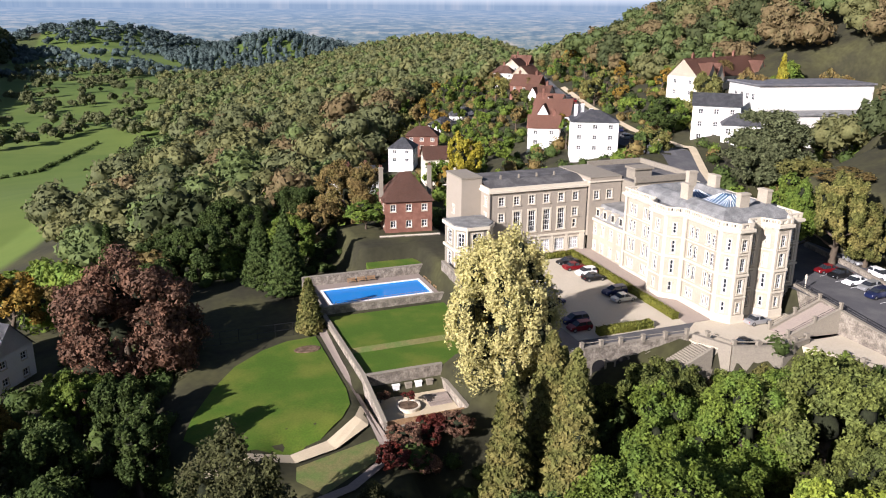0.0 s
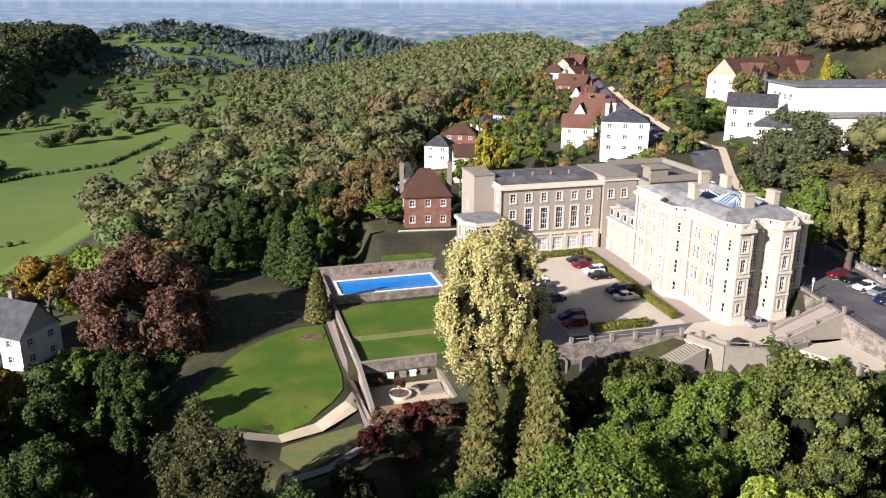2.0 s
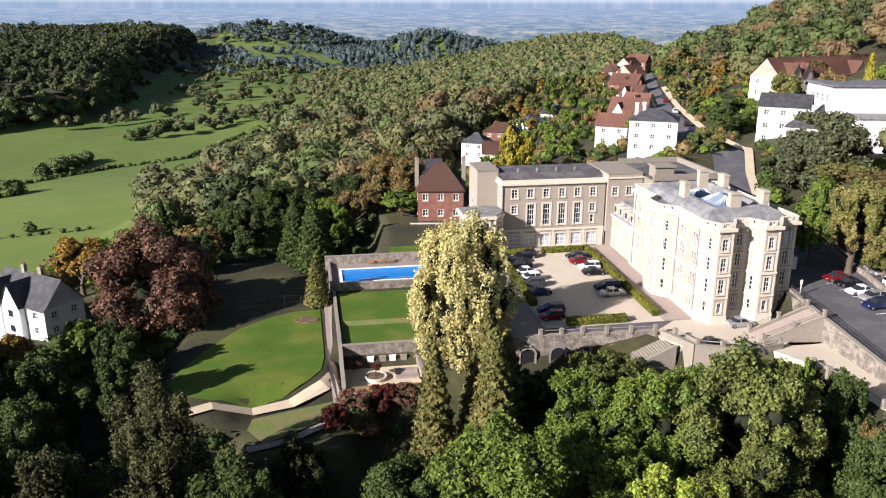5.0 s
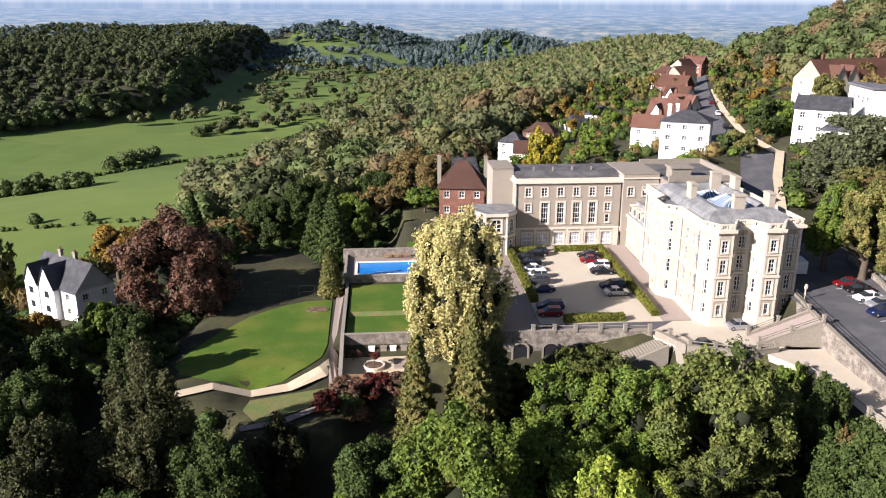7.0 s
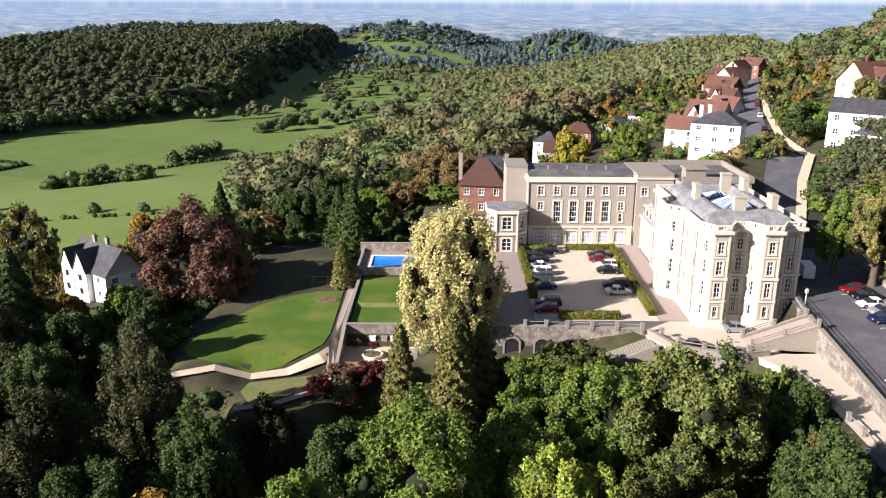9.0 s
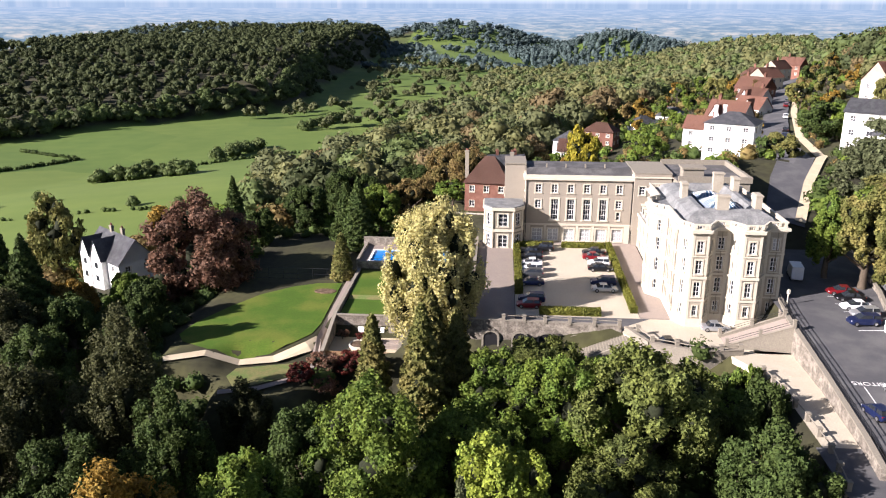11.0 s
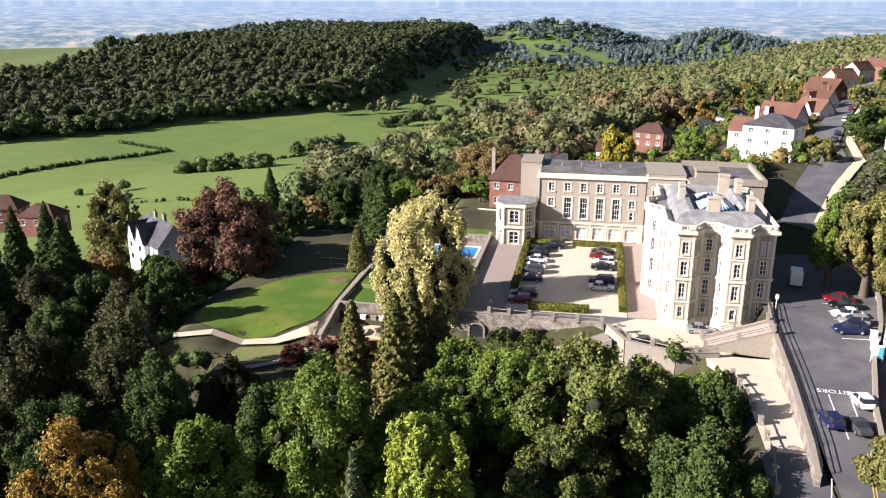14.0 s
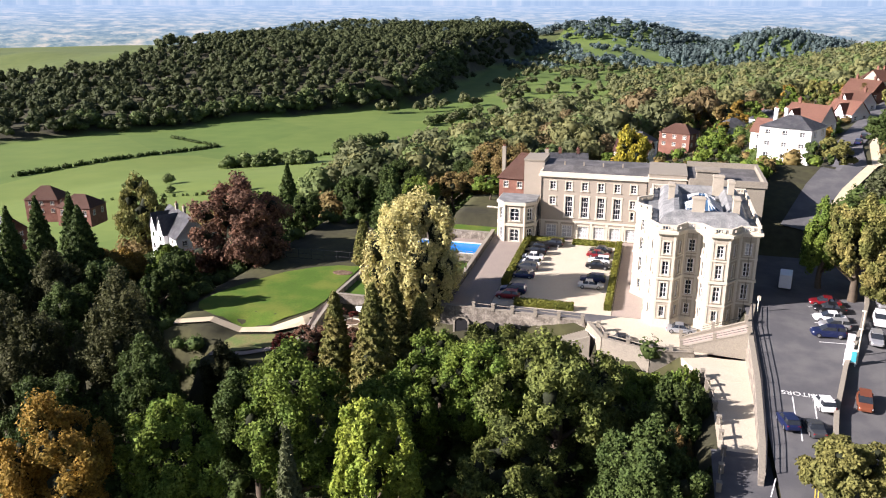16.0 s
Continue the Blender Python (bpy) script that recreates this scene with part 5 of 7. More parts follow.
tree_to(46.1, 94.8, 20.6, 8.6, M_POPLAR, "poplar", 0, "tall pale yellow poplar shedding its leaves", -6.5, 0.1)
for i, (x, y, t, r) in enumerate(((46.8, 81.0, 10.2, 4.6), (46.2, 74.0, 10.8, 4.9), (38.9, 77.0, 7.8, 4.0), (50.5, 84.5, 6.0, 3.4))):
    tree_to(x, y, t, r, M_CYPRESS, "column", i, "tall bronze-green cypress below the terrace", group="cypresses below the terrace")
for i, (x, y, t, r) in enumerate(((24.6, 126.7, 5.2, 2.7), (24.4, 147.5, 12.2, 5.2), (20.5, 153.5, 10.0, 4.6))):
    tree_to(x, y, t, r, M_DARKGREEN if i else M_CYPRESS, "column" if not i else "cone_near", i, "dark conical cypress by the pool" if i else "small conical cypress beside the tennis court")
tree_to(-5.0, 125.0, 12.3, 12.6, M_COPPER, "near", 0, "great copper beech with rusty leaves", -11.5, 0.0)
tree_to(-11.8, 109.5, 1.6, 5.0, M_GREEN, "near", 1, "fresh green maple beside the copper beech", crown_from=0.1)
tree_to(-25.5, 109.5, -0.2, 6.4, M_ORANGE, "near", 2, "orange autumn tree before the gabled house", crown_from=0.1)
tree_to(-25.5, 158.0, 2.2, 6.5, M_ORANGE, "mid", 1, "orange autumn tree behind the gabled house")
tree_to(-7.5, 156.5, 10.2, 5.0, M_DARKGREEN, "cone_near", 0, "dark spruce behind the copper beech")
tree_to(-58.6, 164.0, 1.6, 7.5, M_OLIVE, "mid", 2, "yellowing tree by the field edge")
tree_to(-28.0, 103.0, 10.5, 7.0, M_DARKGREEN, "cone_near", 1, "tall dark spruce in the lower gardens")
for i, (x, y, t, r) in enumerate(((6.0, 71.0, 10.5, 7.5), (15.0, 63.5, 3.5, 6.5), (-5.0, 63.0, 4.5, 7.0), (21.0, 73.5, -1.5, 4.2), (-13.0, 80.0, 4.0, 6.5), (-22.0, 88.0, 5.5, 7.0), (-20.0, 70.0, 4.0, 7.0), (5.0, 55.0, 1.0, 7.0), (-34.0, 82.0, 6.5, 7.5), (-10.0, 52.0, 3.0, 7.0))):
    tree_to(x, y, t, r, (M_PINE, M_DARKGREEN, M_PINE)[i % 3], "near", i, "dark pine with ragged layered foliage", crown_from=0.05, group="pines of the lower wood")
for i, (x, y, t, r) in enumerate(((42.3, 54.3, 9.0, 9.0), (34.0, 60.0, 2.0, 7.0), (29.5, 47.0, 3.5, 7.0), (54.0, 58.5, 5.0, 7.0), (57.5, 69.5, 5.5, 7.2))):
    tree_to(x, y, t, r, M_GREEN if i != 1 else M_DARKGREEN, "near", i, "broad green sycamore in the lower wood", crown_from=0.08, group="sycamores of the lower wood")
for i, (x, y, t, r) in enumerate(((75.0, 62.5, 10.9, 9.5), (66.0, 67.0, 8.6, 7.4), (63.5, 79.0, 4.2, 7.0), (83.5, 70.5, 3.2, 6.5), (70.0, 52.0, 4.0, 7.5), (74.5, 77.0, 2.0, 4.4))):
    tree_to(x, y, t, r, M_GREEN if i % 2 else M_HILLWOOD, "near", i + 1, "spreading green oak below the forecourt", crown_from=0.08, group="oaks below the forecourt")
for i, (x, y, t, r) in enumerate(((70.5, 82.3, -0.6, 3.6), (75.8, 80.6, -0.2, 3.3), (80.8, 78.6, 0.3, 3.5), (85.4, 77.8, 0.3, 3.2), (55.0, 86.0, -1.5, 3.4))):
    tree_to(x, y, t, r, (M_GREEN, M_HILLWOOD, M_OLIVE)[i % 3], "mid", i, "leafy green tree at the foot of the terrace wall", crown_from=0.05, group="trees at the terrace foot")
tree_to(57.0, 44.4, 9.4, 5.6, M_LIME, "near", 2, "bright yellow-green lime tree", crown_from=0.1)
tree_to(19.5, 38.8, 6.8, 7.2, M_ORANGE, "near", 0, "orange-brown beech in the lower wood", crown_from=0.08)
tree_to(53.7, 31.0, 12.4, 3.2, M_CEDAR, "cone_near", 0, "slender grey-green young conifer")
tree_to(86.2, 50.5, 6.4, 6.4, M_DARKGREEN, "near", 1, "dark green yew beside the drive", crown_from=0.05)
tree_to(88.5, 63.5, 6.0, 4.2, M_DARKGREEN, "near", 2, "dark holly above the drive wall", crown_from=0.05)
tree_to(69.8, 78.5, 1.0, 3.2, M_BROWN, "mid", 0, "thin brown birch losing its leaves")
tree_to(68.0, 47.0, -2.0, 3.6, M_BROWN, "mid", 1, "brown hawthorn with bare twigs")
tree_to(88.6, 57.5, 1.6, 2.1, M_BROWN, "mid", 2, "clipped bronze conifer dome beside the drive", crown_from=0.05)
tree_to(89.4, 60.5, 2.0, 2.0, M_BROWN, "mid", 1, "clipped bronze conifer dome beside the drive", crown_from=0.05)
for i, (x, y, t, r) in enumerate(((116.0, 101.5, 22.5, 5.2), (112.0, 106.5, 20.5, 4.0), (120.5, 98.5, 17.0, 4.6))):
    tree_to(x, y, t, r, M_CYPRESS if i != 1 else M_GREEN, "near", i, "tall clipped cypress beside the car park", crown_from=0.04, group="cypresses beside the car park")
tree_to(139.0, 143.5, 27.0, 11.5, M_CEDAR, "cedar", 0, "wide grey-green cedar with flat layered boughs", 8.5)
tree_to(131.5, 139.0, 22.0, 7.5, M_CEDAR, "cedar", 0, "wide grey-green cedar with flat layered boughs", 7.5)
tree_to(105.5, 50.0, 8.5, 5.0, M_OLIVE, "near", 0, "yellowing conifer at the car park corner", crown_from=0.05)
tree_to(45.2, 163.0, 8.6, 5.0, M_GREEN, "mid", 0, "round green maple beside the red house")
tree_to(45.0, 177.0, 16.4, 9.0, M_BROWN, "near", 1, "large russet beech behind the red house", crown_from=0.1)
tree_to(34.0, 168.0, 8.5, 6.0, M_BROWN, "mid", 1, "russet tree behind the pool")
for i, (x, y, t, r) in enumerate(((17.0, 176.0, 8.8, 7.5), (28.0, 160.0, 9.0, 5.5), (9.0, 163.0, 7.0, 6.0), (35.0, 187.0, 9.0, 7.0), (22.0, 190.0, 4.0, 7.5), (4.0, 178.0, 3.0, 7.0), (0.0, 150.0, 4.0, 5.0))):
    tree_to(x, y, t, r, (M_DARKGREEN, M_GREEN, M_DARKGREEN)[i % 3], "near", i, "dense dark green tree behind the tennis court", crown_from=0.08, group="trees behind the tennis court")
tree_to(78.0, 186.0, 19.4, 5.0, M_YELLOW, "mid", 0, "golden yellow birch in the village")
tree_to(123.7, 168.2, 20.8, 4.6, M_OLIVE, "mid", 1, "pale olive tree by the road")
tree_to(139.0, 187.0, 25.5, 6.0, M_DARKGREEN, "mid", 2, "dark yew beside the road")
tree_to(146.0, 193.0, 25.5, 5.0, M_GREEN, "mid", 1, "green shrubby tree beside the road")
tree_to(175.5, 180.6, 38.0, 4.2, M_YELLOW, "cone", 0, "golden yellow cypress above the hall")
tree_to(166.0, 182.0, 34.0, 5.5, M_BROWN, "mid", 0, "russet tree behind the white lodge")
tree_to(157.0, 190.0, 33.0, 5.5, M_OLIVE, "mid", 1, "olive tree before the brick school")
rng = random.Random(8)
def garden_ok(x, y):
    w = W(x, y)
    return -18 < w < 122 and not (x < 110 and y < 184) and not (x < 160 and y < 160) and not (150 < x < 205 and 150 < y < 180) and not any(abs(x - a) < 7 + b and abs(y - c) < 7 + b for a, c, b in ((115, 184, 3), (143, 171, 6), (78, 205, 3), (76, 238, 2), (88, 254, 2), (55, 218, 4), (126, 228, 4), (54, 161, 3)))
spots = scatter(rng, 175, 45, 235, 150, 470, lambda x, y: garden_ok(x, y) and abs(x - np.interp(y, [160, 200, 250, 310, 360, 470], [127, 133, 149, 171, 190, 240])) > 7, 2.3, 5.2)
for i, (x, y, r, h) in enumerate(spots):
    k = rng.choice([0, 0, 0, 1, 1, 2, 2, 3, 4, 5])
    tree(x, y, r * rng.uniform(1.7, 2.4), r, (M_GREEN, M_OLIVE, M_BROWN, M_DARKGREEN, M_ORANGE, M_HILLWOOD)[k], "small", i, ("green", "olive", "russet", "dark green", "orange", "olive-green")[k] + " leafy garden tree among the village houses", crown_from=0.1, group="village garden trees")

# red shrubs below the walled garden
for i, (x, y, r) in enumerate(((29, 88, 2.6), (33, 89.5, 2.8), (37, 89, 2.6), (26, 84.5, 2.4), (30, 84, 2.6))):
    tree(x, y, 3.4, r, M_RED if i % 2 else M_COPPER, "mid", i, "dark red smoke bush on the bank", "shrub", crown_from=0.02, group="red shrubs on the bank")

# ---- houses of the village ----
def dwelling(name, label, x, y, z, w, d, eaves, ridge, rz, wall_mat, roof_mat, hip=False, storeys=2, cols=3, chims=((0.3, 0.5),), over=0.4, side_cols=2, chim_mat=None, gables=()):
    """A plain house about its own middle: four windowed walls, a gabled or hipped roof along x, and chimneys."""
    ob = thing(name, label, "house", "village houses", x, y, z, rz)
    hw, hd = w / 2, d / 2
    sh = eaves / storeys
    def wins(L, n):
        return [(L * (k + 0.5) / n, s * sh + sh * 0.32, min(1.2, L / n * 0.45), sh * 0.42, 2, 2, 0.08, False) for k in range(n) for s in range(storeys)]
    for p, q, L, n in (((-hw, -hd), (hw, -hd), w, cols), ((hw, -hd), (hw, hd), d, side_cols), ((hw, hd), (-hw, hd), w, cols), ((-hw, hd), (-hw, -hd), d, side_cols)):
        windowed_wall(ob, "wall", wall_mat, p, q, -2.5, eaves, wins(L, n))
    bm = bmesh.new()
    a, b, h = hw + over, hd + over, eaves - 0.05
    r = min(a * 0.98, b * 0.9) if hip else 0
    drop = over * (ridge - eaves) / hd
    c = [bm.verts.new(v) for v in ((-a, -b, h - drop * 0.4), (a, -b, h - drop * 0.4), (a, b, h - drop * 0.4), (-a, b, h - drop * 0.4), (-a + r, 0, ridge), (a - r, 0, ridge))]
    bm.faces.new((c[0], c[1], c[5], c[4]))
    bm.faces.new((c[2], c[3], c[4], c[5]))
    if hip:
        bm.faces.new((c[1], c[2], c[5]))
        bm.faces.new((c[3], c[0], c[4]))
    bmesh.ops.solidify(bm, geom=bm.faces[:], thickness=0.18)
    part("roof", bm, roof_mat, ob)
    if not hip:
        for s in (-hw, hw):
            bm = bmesh.new()
            f = [bm.verts.new(v) for v in ((s, -hd, eaves), (s, hd, eaves), (s, 0, ridge - 0.1))]
            bm.faces.new(f)
            bmesh.ops.solidify(bm, geom=bm.faces[:], thickness=0.2)
            part("gable", bm, wall_mat, ob)
    for u, v in chims:
        chimney(ob, (u - 0.5) * w, (v - 0.5) * d, eaves, ridge + 1.3, 0.9, 0.6, 2, chim_mat or M_BRICK)
    for u, gw_, gh in gables:
        gx_ = (u - 0.5) * w
        bm = bmesh.new()
        prism(bm, [(gx_ - gw_ / 2, -hd - 1.2), (gx_ + gw_ / 2, -hd - 1.2), (gx_ + gw_ / 2, -hd + 0.1), (gx_ - gw_ / 2, -hd + 0.1)], -2.5, eaves)
        f = [bm.verts.new(v) for v in ((gx_ - gw_ / 2, -hd - 1.2, eaves), (gx_ + gw_ / 2, -hd - 1.2, eaves), (gx_, -hd - 1.2, eaves + gh))]
        bm.faces.new(f)
        g = part("bay", bm, wall_mat, ob)
        for s in (0, 1):
            fm = window_meshes(1.3, 1.3, 2, 2, 0.08, False, False)
            wob = part("window", fm[0], None, g, m=pose(gx_, -hd - 1.05, 0.9 + s * sh, 0, 0, 0))
            part("pane", fm[1], None, g, m=pose(gx_, -hd - 1.05, 0.9 + s * sh, 0, 0, 0))
        bm = bmesh.new()
        t = [bm.verts.new(v) for v in ((gx_ - gw_ / 2 - 0.3, -hd - 1.5, eaves - 0.2), (gx_, -hd - 1.5, eaves + gh + 0.1), (gx_ + gw_ / 2 + 0.3, -hd - 1.5, eaves - 0.2), (gx_ - gw_ / 2 - 0.3, 0, eaves - 0.2), (gx_, 0, eaves + gh + 0.1), (gx_ + gw_ / 2 + 0.3, 0, eaves - 0.2))]
        bm.faces.new((t[0], t[1], t[4], t[3]))
        bm.faces.new((t[1], t[2], t[5], t[4]))
        bmesh.ops.solidify(bm, geom=bm.faces[:], thickness=0.15)
        part("gable_roof", bm, roof_mat, ob)
    return ob


dwelling("villa", "square white stucco villa with a slate hipped roof", 117.5, 187.5, 11.8, 12.5, 11.0, 8.6, 11.2, -27, M_WHITE, M_SLATE, True, 3, 3, ((0.1, 0.6), (0.25, 0.75)), chim_mat=M_WHITE)
dwelling("lodge", "large white rendered lodge with a slate roof", 147.0, 173.5, 15.0, 12.0, 9.0, 10.0, 13.0, -38, M_WHITE, M_SLATE, False, 3, 3, ())
dwelling("lodge_annexe", "white rendered annexe with a grey slate roof", 147.5, 164.0, 14.0, 9.5, 8.0, 7.0, 9.8, -38, M_WHITE, M_SLATE, True, 2, 3, ())
dwelling("red_house", "tile-hung red house with a steep tiled roof", 54.0, 162.0, 2.2, 10.4, 9.0, 7.2, 12.6, -8, M_BRICK, M_TILE_OLD, True, 2, 3, ((-0.02, 0.45), (1.02, 0.45)), 0.5, chim_mat=M_STONE_DARK)
gh_ = dwelling("gabled_house", "white gabled house with a dark slate roof", -29.0, 139.5, -10.8, 16.0, 8.5, 6.0, 11.0, -38, M_WHITE, M_SLATE, False, 2, 3, ((0.35, 0.5), (0.62, 0.55)), gables=((0.16, 4.6, 4.0), (0.5, 5.0, 4.4)), chim_mat=M_STONE_DARK)
dwelling("bungalow", "white house with a dark pyramid roof", 79.5, 240.0, 1.5, 8.0, 8.0, 5.2, 8.2, -30, M_WHITE, M_SLATE, True, 2, 2, ())
dwelling("brick_house", "brick house with a brown tiled roof", 92.0, 256.0, 2.5, 11.0, 8.0, 5.2, 8.0, -25, M_BRICK, M_TILE_OLD, True, 2, 3, ())
dwelling("terrace_house", "brown tiled house with a grey-rendered front", 78.5, 204.5, 4.5, 9.5, 8.0, 5.0, 8.0, -12, M_CREAM, M_TILE_OLD, False, 2, 3, ())
dwelling("long_house", "low house with a long dark slate roof", 57.0, 219.0, -2.5, 14.0, 8.0, 4.0, 7.6, 10, M_WHITE, M_SLATE, False, 1, 4, ((0.4, 0.5), (0.8, 0.5)))
dwelling("red_roofed_house", "white house with steep red tiled gables", 128.0, 229.0, 10.0, 12.0, 9.0, 6.5, 11.5, -40, M_WHITE, M_TILE, False, 2, 3, ((0.2, 0.5),), gables=((0.3, 4.0, 3.5),))
dwelling("white_house", "white rendered house with red tiled gables", 116.5, 214.0, 9.0, 9.5, 8.0, 6.0, 9.5, -30, M_WHITE, M_TILE, False, 2, 2, ((0.8, 0.5),))
dwelling("far_bungalow", "white bungalow with grey roofs", 125.0, 299.0, 4.0, 11.0, 9.0, 4.0, 7.2, -20, M_WHITE, M_SLATE, True, 1, 3, ((0.3, 0.6),))
dwelling("far_bungalow", "white bungalow with grey roofs", 112.0, 288.0, 2.0, 9.0, 8.0, 4.0, 7.0, 20, M_WHITE, M_SLATE, True, 1, 3, ())
dwelling("street_house", "red brick house with a clay tiled roof", 160.0, 310.0, 12.0, 13.0, 9.0, 6.0, 10.5, -50, M_BRICK, M_TILE, False, 2, 3, ((0.2, 0.5), (0.8, 0.5)))
dwelling("street_house", "cream rendered house with a clay tiled roof", 171.5, 334.0, 14.0, 12.0, 9.0, 6.5, 10.6, 35, M_CREAM, M_TILE, False, 2, 3, ((0.5, 0.5),))
dwelling("street_house", "white house with a red tiled roof", 145.0, 262.0, 9.5, 10.0, 8.0, 6.0, 10.0, -50, M_WHITE, M_TILE, False, 2, 3, ((0.2, 0.5),), gables=((0.6, 3.6, 3.2),))
dwelling("street_house", "white house with a dark red tiled roof", 152.0, 284.0, 10.5, 10.0, 8.0, 6.0, 10.0, -50, M_WHITE, M_TILE, False, 2, 3, ((0.8, 0.5),), gables=((0.4, 3.6, 3.2),))
dwelling("street_house", "cream house with a brown roof", 196.0, 395.0, 14.0, 12.0, 9.0, 6.0, 10.0, 40, M_CREAM, M_TILE_OLD, False, 2, 3, ((0.5, 0.5),))
dwelling("street_house", "white house with a brown roof", 178.0, 372.0, 12.5, 11.0, 8.0, 6.0, 9.5, -40, M_WHITE, M_TILE_OLD, True, 2, 3, ((0.5, 0.5),))
dwelling("street_house", "brick house with a red roof", 214.0, 424.0, 14.0, 12.0, 9.0, 6.0, 10.0, -45, M_BRICK, M_TILE, False, 2, 3, ((0.3, 0.5),))
dwelling("school", "long red-roofed brick school with gables", 182.0, 213.0, 23.0, 46.0, 11.0, 6.5, 12.0, 18, M_CREAM, M_TILE, False, 2, 10, ((0.1, 0.5), (0.35, 0.5), (0.6, 0.5), (0.85, 0.5)), gables=((0.12, 4.5, 4), (0.22, 4.5, 4), (0.75, 5, 4)))
dwelling("field_house", "brick house with a brown hipped roof by the fields", -113.0, 188.0, -18.0, 11.0, 9.0, 5.2, 9.0, 15, M_BRICK, M_TILE_OLD, True, 2, 3, ())
dwelling("field_house", "brick house with a brown hipped roof by the fields", -98.0, 186.0, -18.0, 12.0, 9.0, 4.0, 7.5, 5, M_BRICK, M_TILE_OLD, True, 1, 3, ())
dwelling("field_house", "dark-roofed house among trees", -97.0, 151.0, -18.0, 11.0, 9.0, 5.0, 9.0, -10, M_BRICK, M_SLATE, False, 2, 3, ((0.5, 0.5),))
dwelling("garden_house", "small white house with a clay roof among trees", 12.0, 187.0, -12.0, 8.0, 7.0, 5.0, 8.5, 40, M_WHITE, M_TILE_OLD, False, 2, 2, ())

# flat-roofed concrete hall
hall = thing("hall", "flat-roofed pale concrete hall with high windows", "hall", x=156, y=168, z=15, rz=-12)
windowed_wall(hall, "wall", M_CONCRETE, (0, 16), (0, 0), -2, 15, [(u, 11.0, 1.6, 1.8, 2, 2, 0.0, False) for u in (4, 7, 10, 13)])
windowed_wall(hall, "wall", M_CONCRETE, (0, 0), (34, 0), -2, 15, [])
part("wall", boxes((0.0, 34, 15.7, 16, -2, 15), (33.7, 34, 0.05, 15.7, -2, 15)), M_CONCRETE, hall)
part("roof", boxes((-0.5, 34.5, -0.5, 16.5, 15, 15.5)), M_SLATE, hall)
an = thing("hall_annexe", "low concrete annexe with a grey-green flat roof and a window band", "hall", x=158, y=161, z=15, rz=-12)
windowed_wall(an, "wall", M_CONCRETE, (0, -2), (42, -2), -3, 8.0, [(14 + k * 2.6, 4.2, 1.9, 2.4, 2, 1, 0.0, False) for k in range(10)])
windowed_wall(an, "wall", M_CONCRETE, (0, 5.5), (0, -2), -3, 8.0, [])
part("roof", boxes((-0.4, 42.4, -2.4, 5.6, 8.0, 8.5)), M_LEAD, an)

# village road
def ribbon(name, pts, width, zf, mat, label, lift=0.06):
    bm = bmesh.new()
    prev = None
    P = [Vector(p) for p in pts]
    fine = []
    for p, q in zip(P, P[1:]):
        n = max(1, int((q - p).length / 4))
        fine += [p.lerp(q, k / n) for k in range(n)]
    fine.append(P[-1])
    for i, c in enumerate(fine):
        e = (fine[min(i + 1, len(fine) - 1)] - fine[max(i - 1, 0)]).normalized()
        n = Vector((-e.y, e.x)) * width / 2
        row = [bm.verts.new((v.x, v.y, zf(v.x, v.y) + lift)) for v in (c - n, c, c + n)]
        if prev:
            for k in range(2):
                bm.faces.new((prev[k], prev[k + 1], row[k + 1], row[k]))
        prev = row
    return structure(name, bm, mat, label, "road")


ribbon("village_road", [(112, 128), (119, 148), (127, 166), (133, 200), (149, 250), (171, 310), (190, 360), (240, 470)], 7.5, lambda x, y: land1(x, y), M_ASPHALT, "grey tarmac road climbing through the village", 0.35)
ribbon("village_pavement", [(115, 128), (123, 147), (132.5, 165), (139.5, 200), (155, 250), (176, 308)], 2.0, lambda x, y: land1(x, y), M_PATH, "pale pavement beside the village road", 0.42)
ribbon("gravel_path", [(3.0, 87.6), (9.0, 90.2), (14.5, 90.4), (20.0, 91.9), (25.0, 94.8), (26.6, 97.5)], 2.2, lambda x, y: land1(x, y), M_PATH, "pale gravel path below the lawn", 0.34)
ribbon("lawn_path", [(26.9, 90.5), (26.6, 97.5), (26.5, 112), (26.5, 129)], 1.5, lambda x, y: land1(x, y), M_PAVE, "narrow path along the garden wall", 0.3)
ribbon("bank_path", [(14.5, 80.0), (20.0, 81.6), (25.0, 85.5), (27.2, 91.0)], 1.4, lambda x, y: land1(x, y), M_PAVE, "earth path round the lower lawn", 0.3)

for i, (x, y, t, r) in enumerate(((90.6, 75.5, 3.2, 2.6), (91.2, 69.0, 4.0, 3.0), (90.5, 66.0, 2.0, 2.4), (91.0, 54.5, 2.5, 2.6))):
    tree_to(x, y, t, r, M_DARKGREEN if i % 2 else M_GREEN, "mid", i, "dense evergreen bush above the drive rail", crown_from=0.03, group="bushes above the drive", category="shrub")

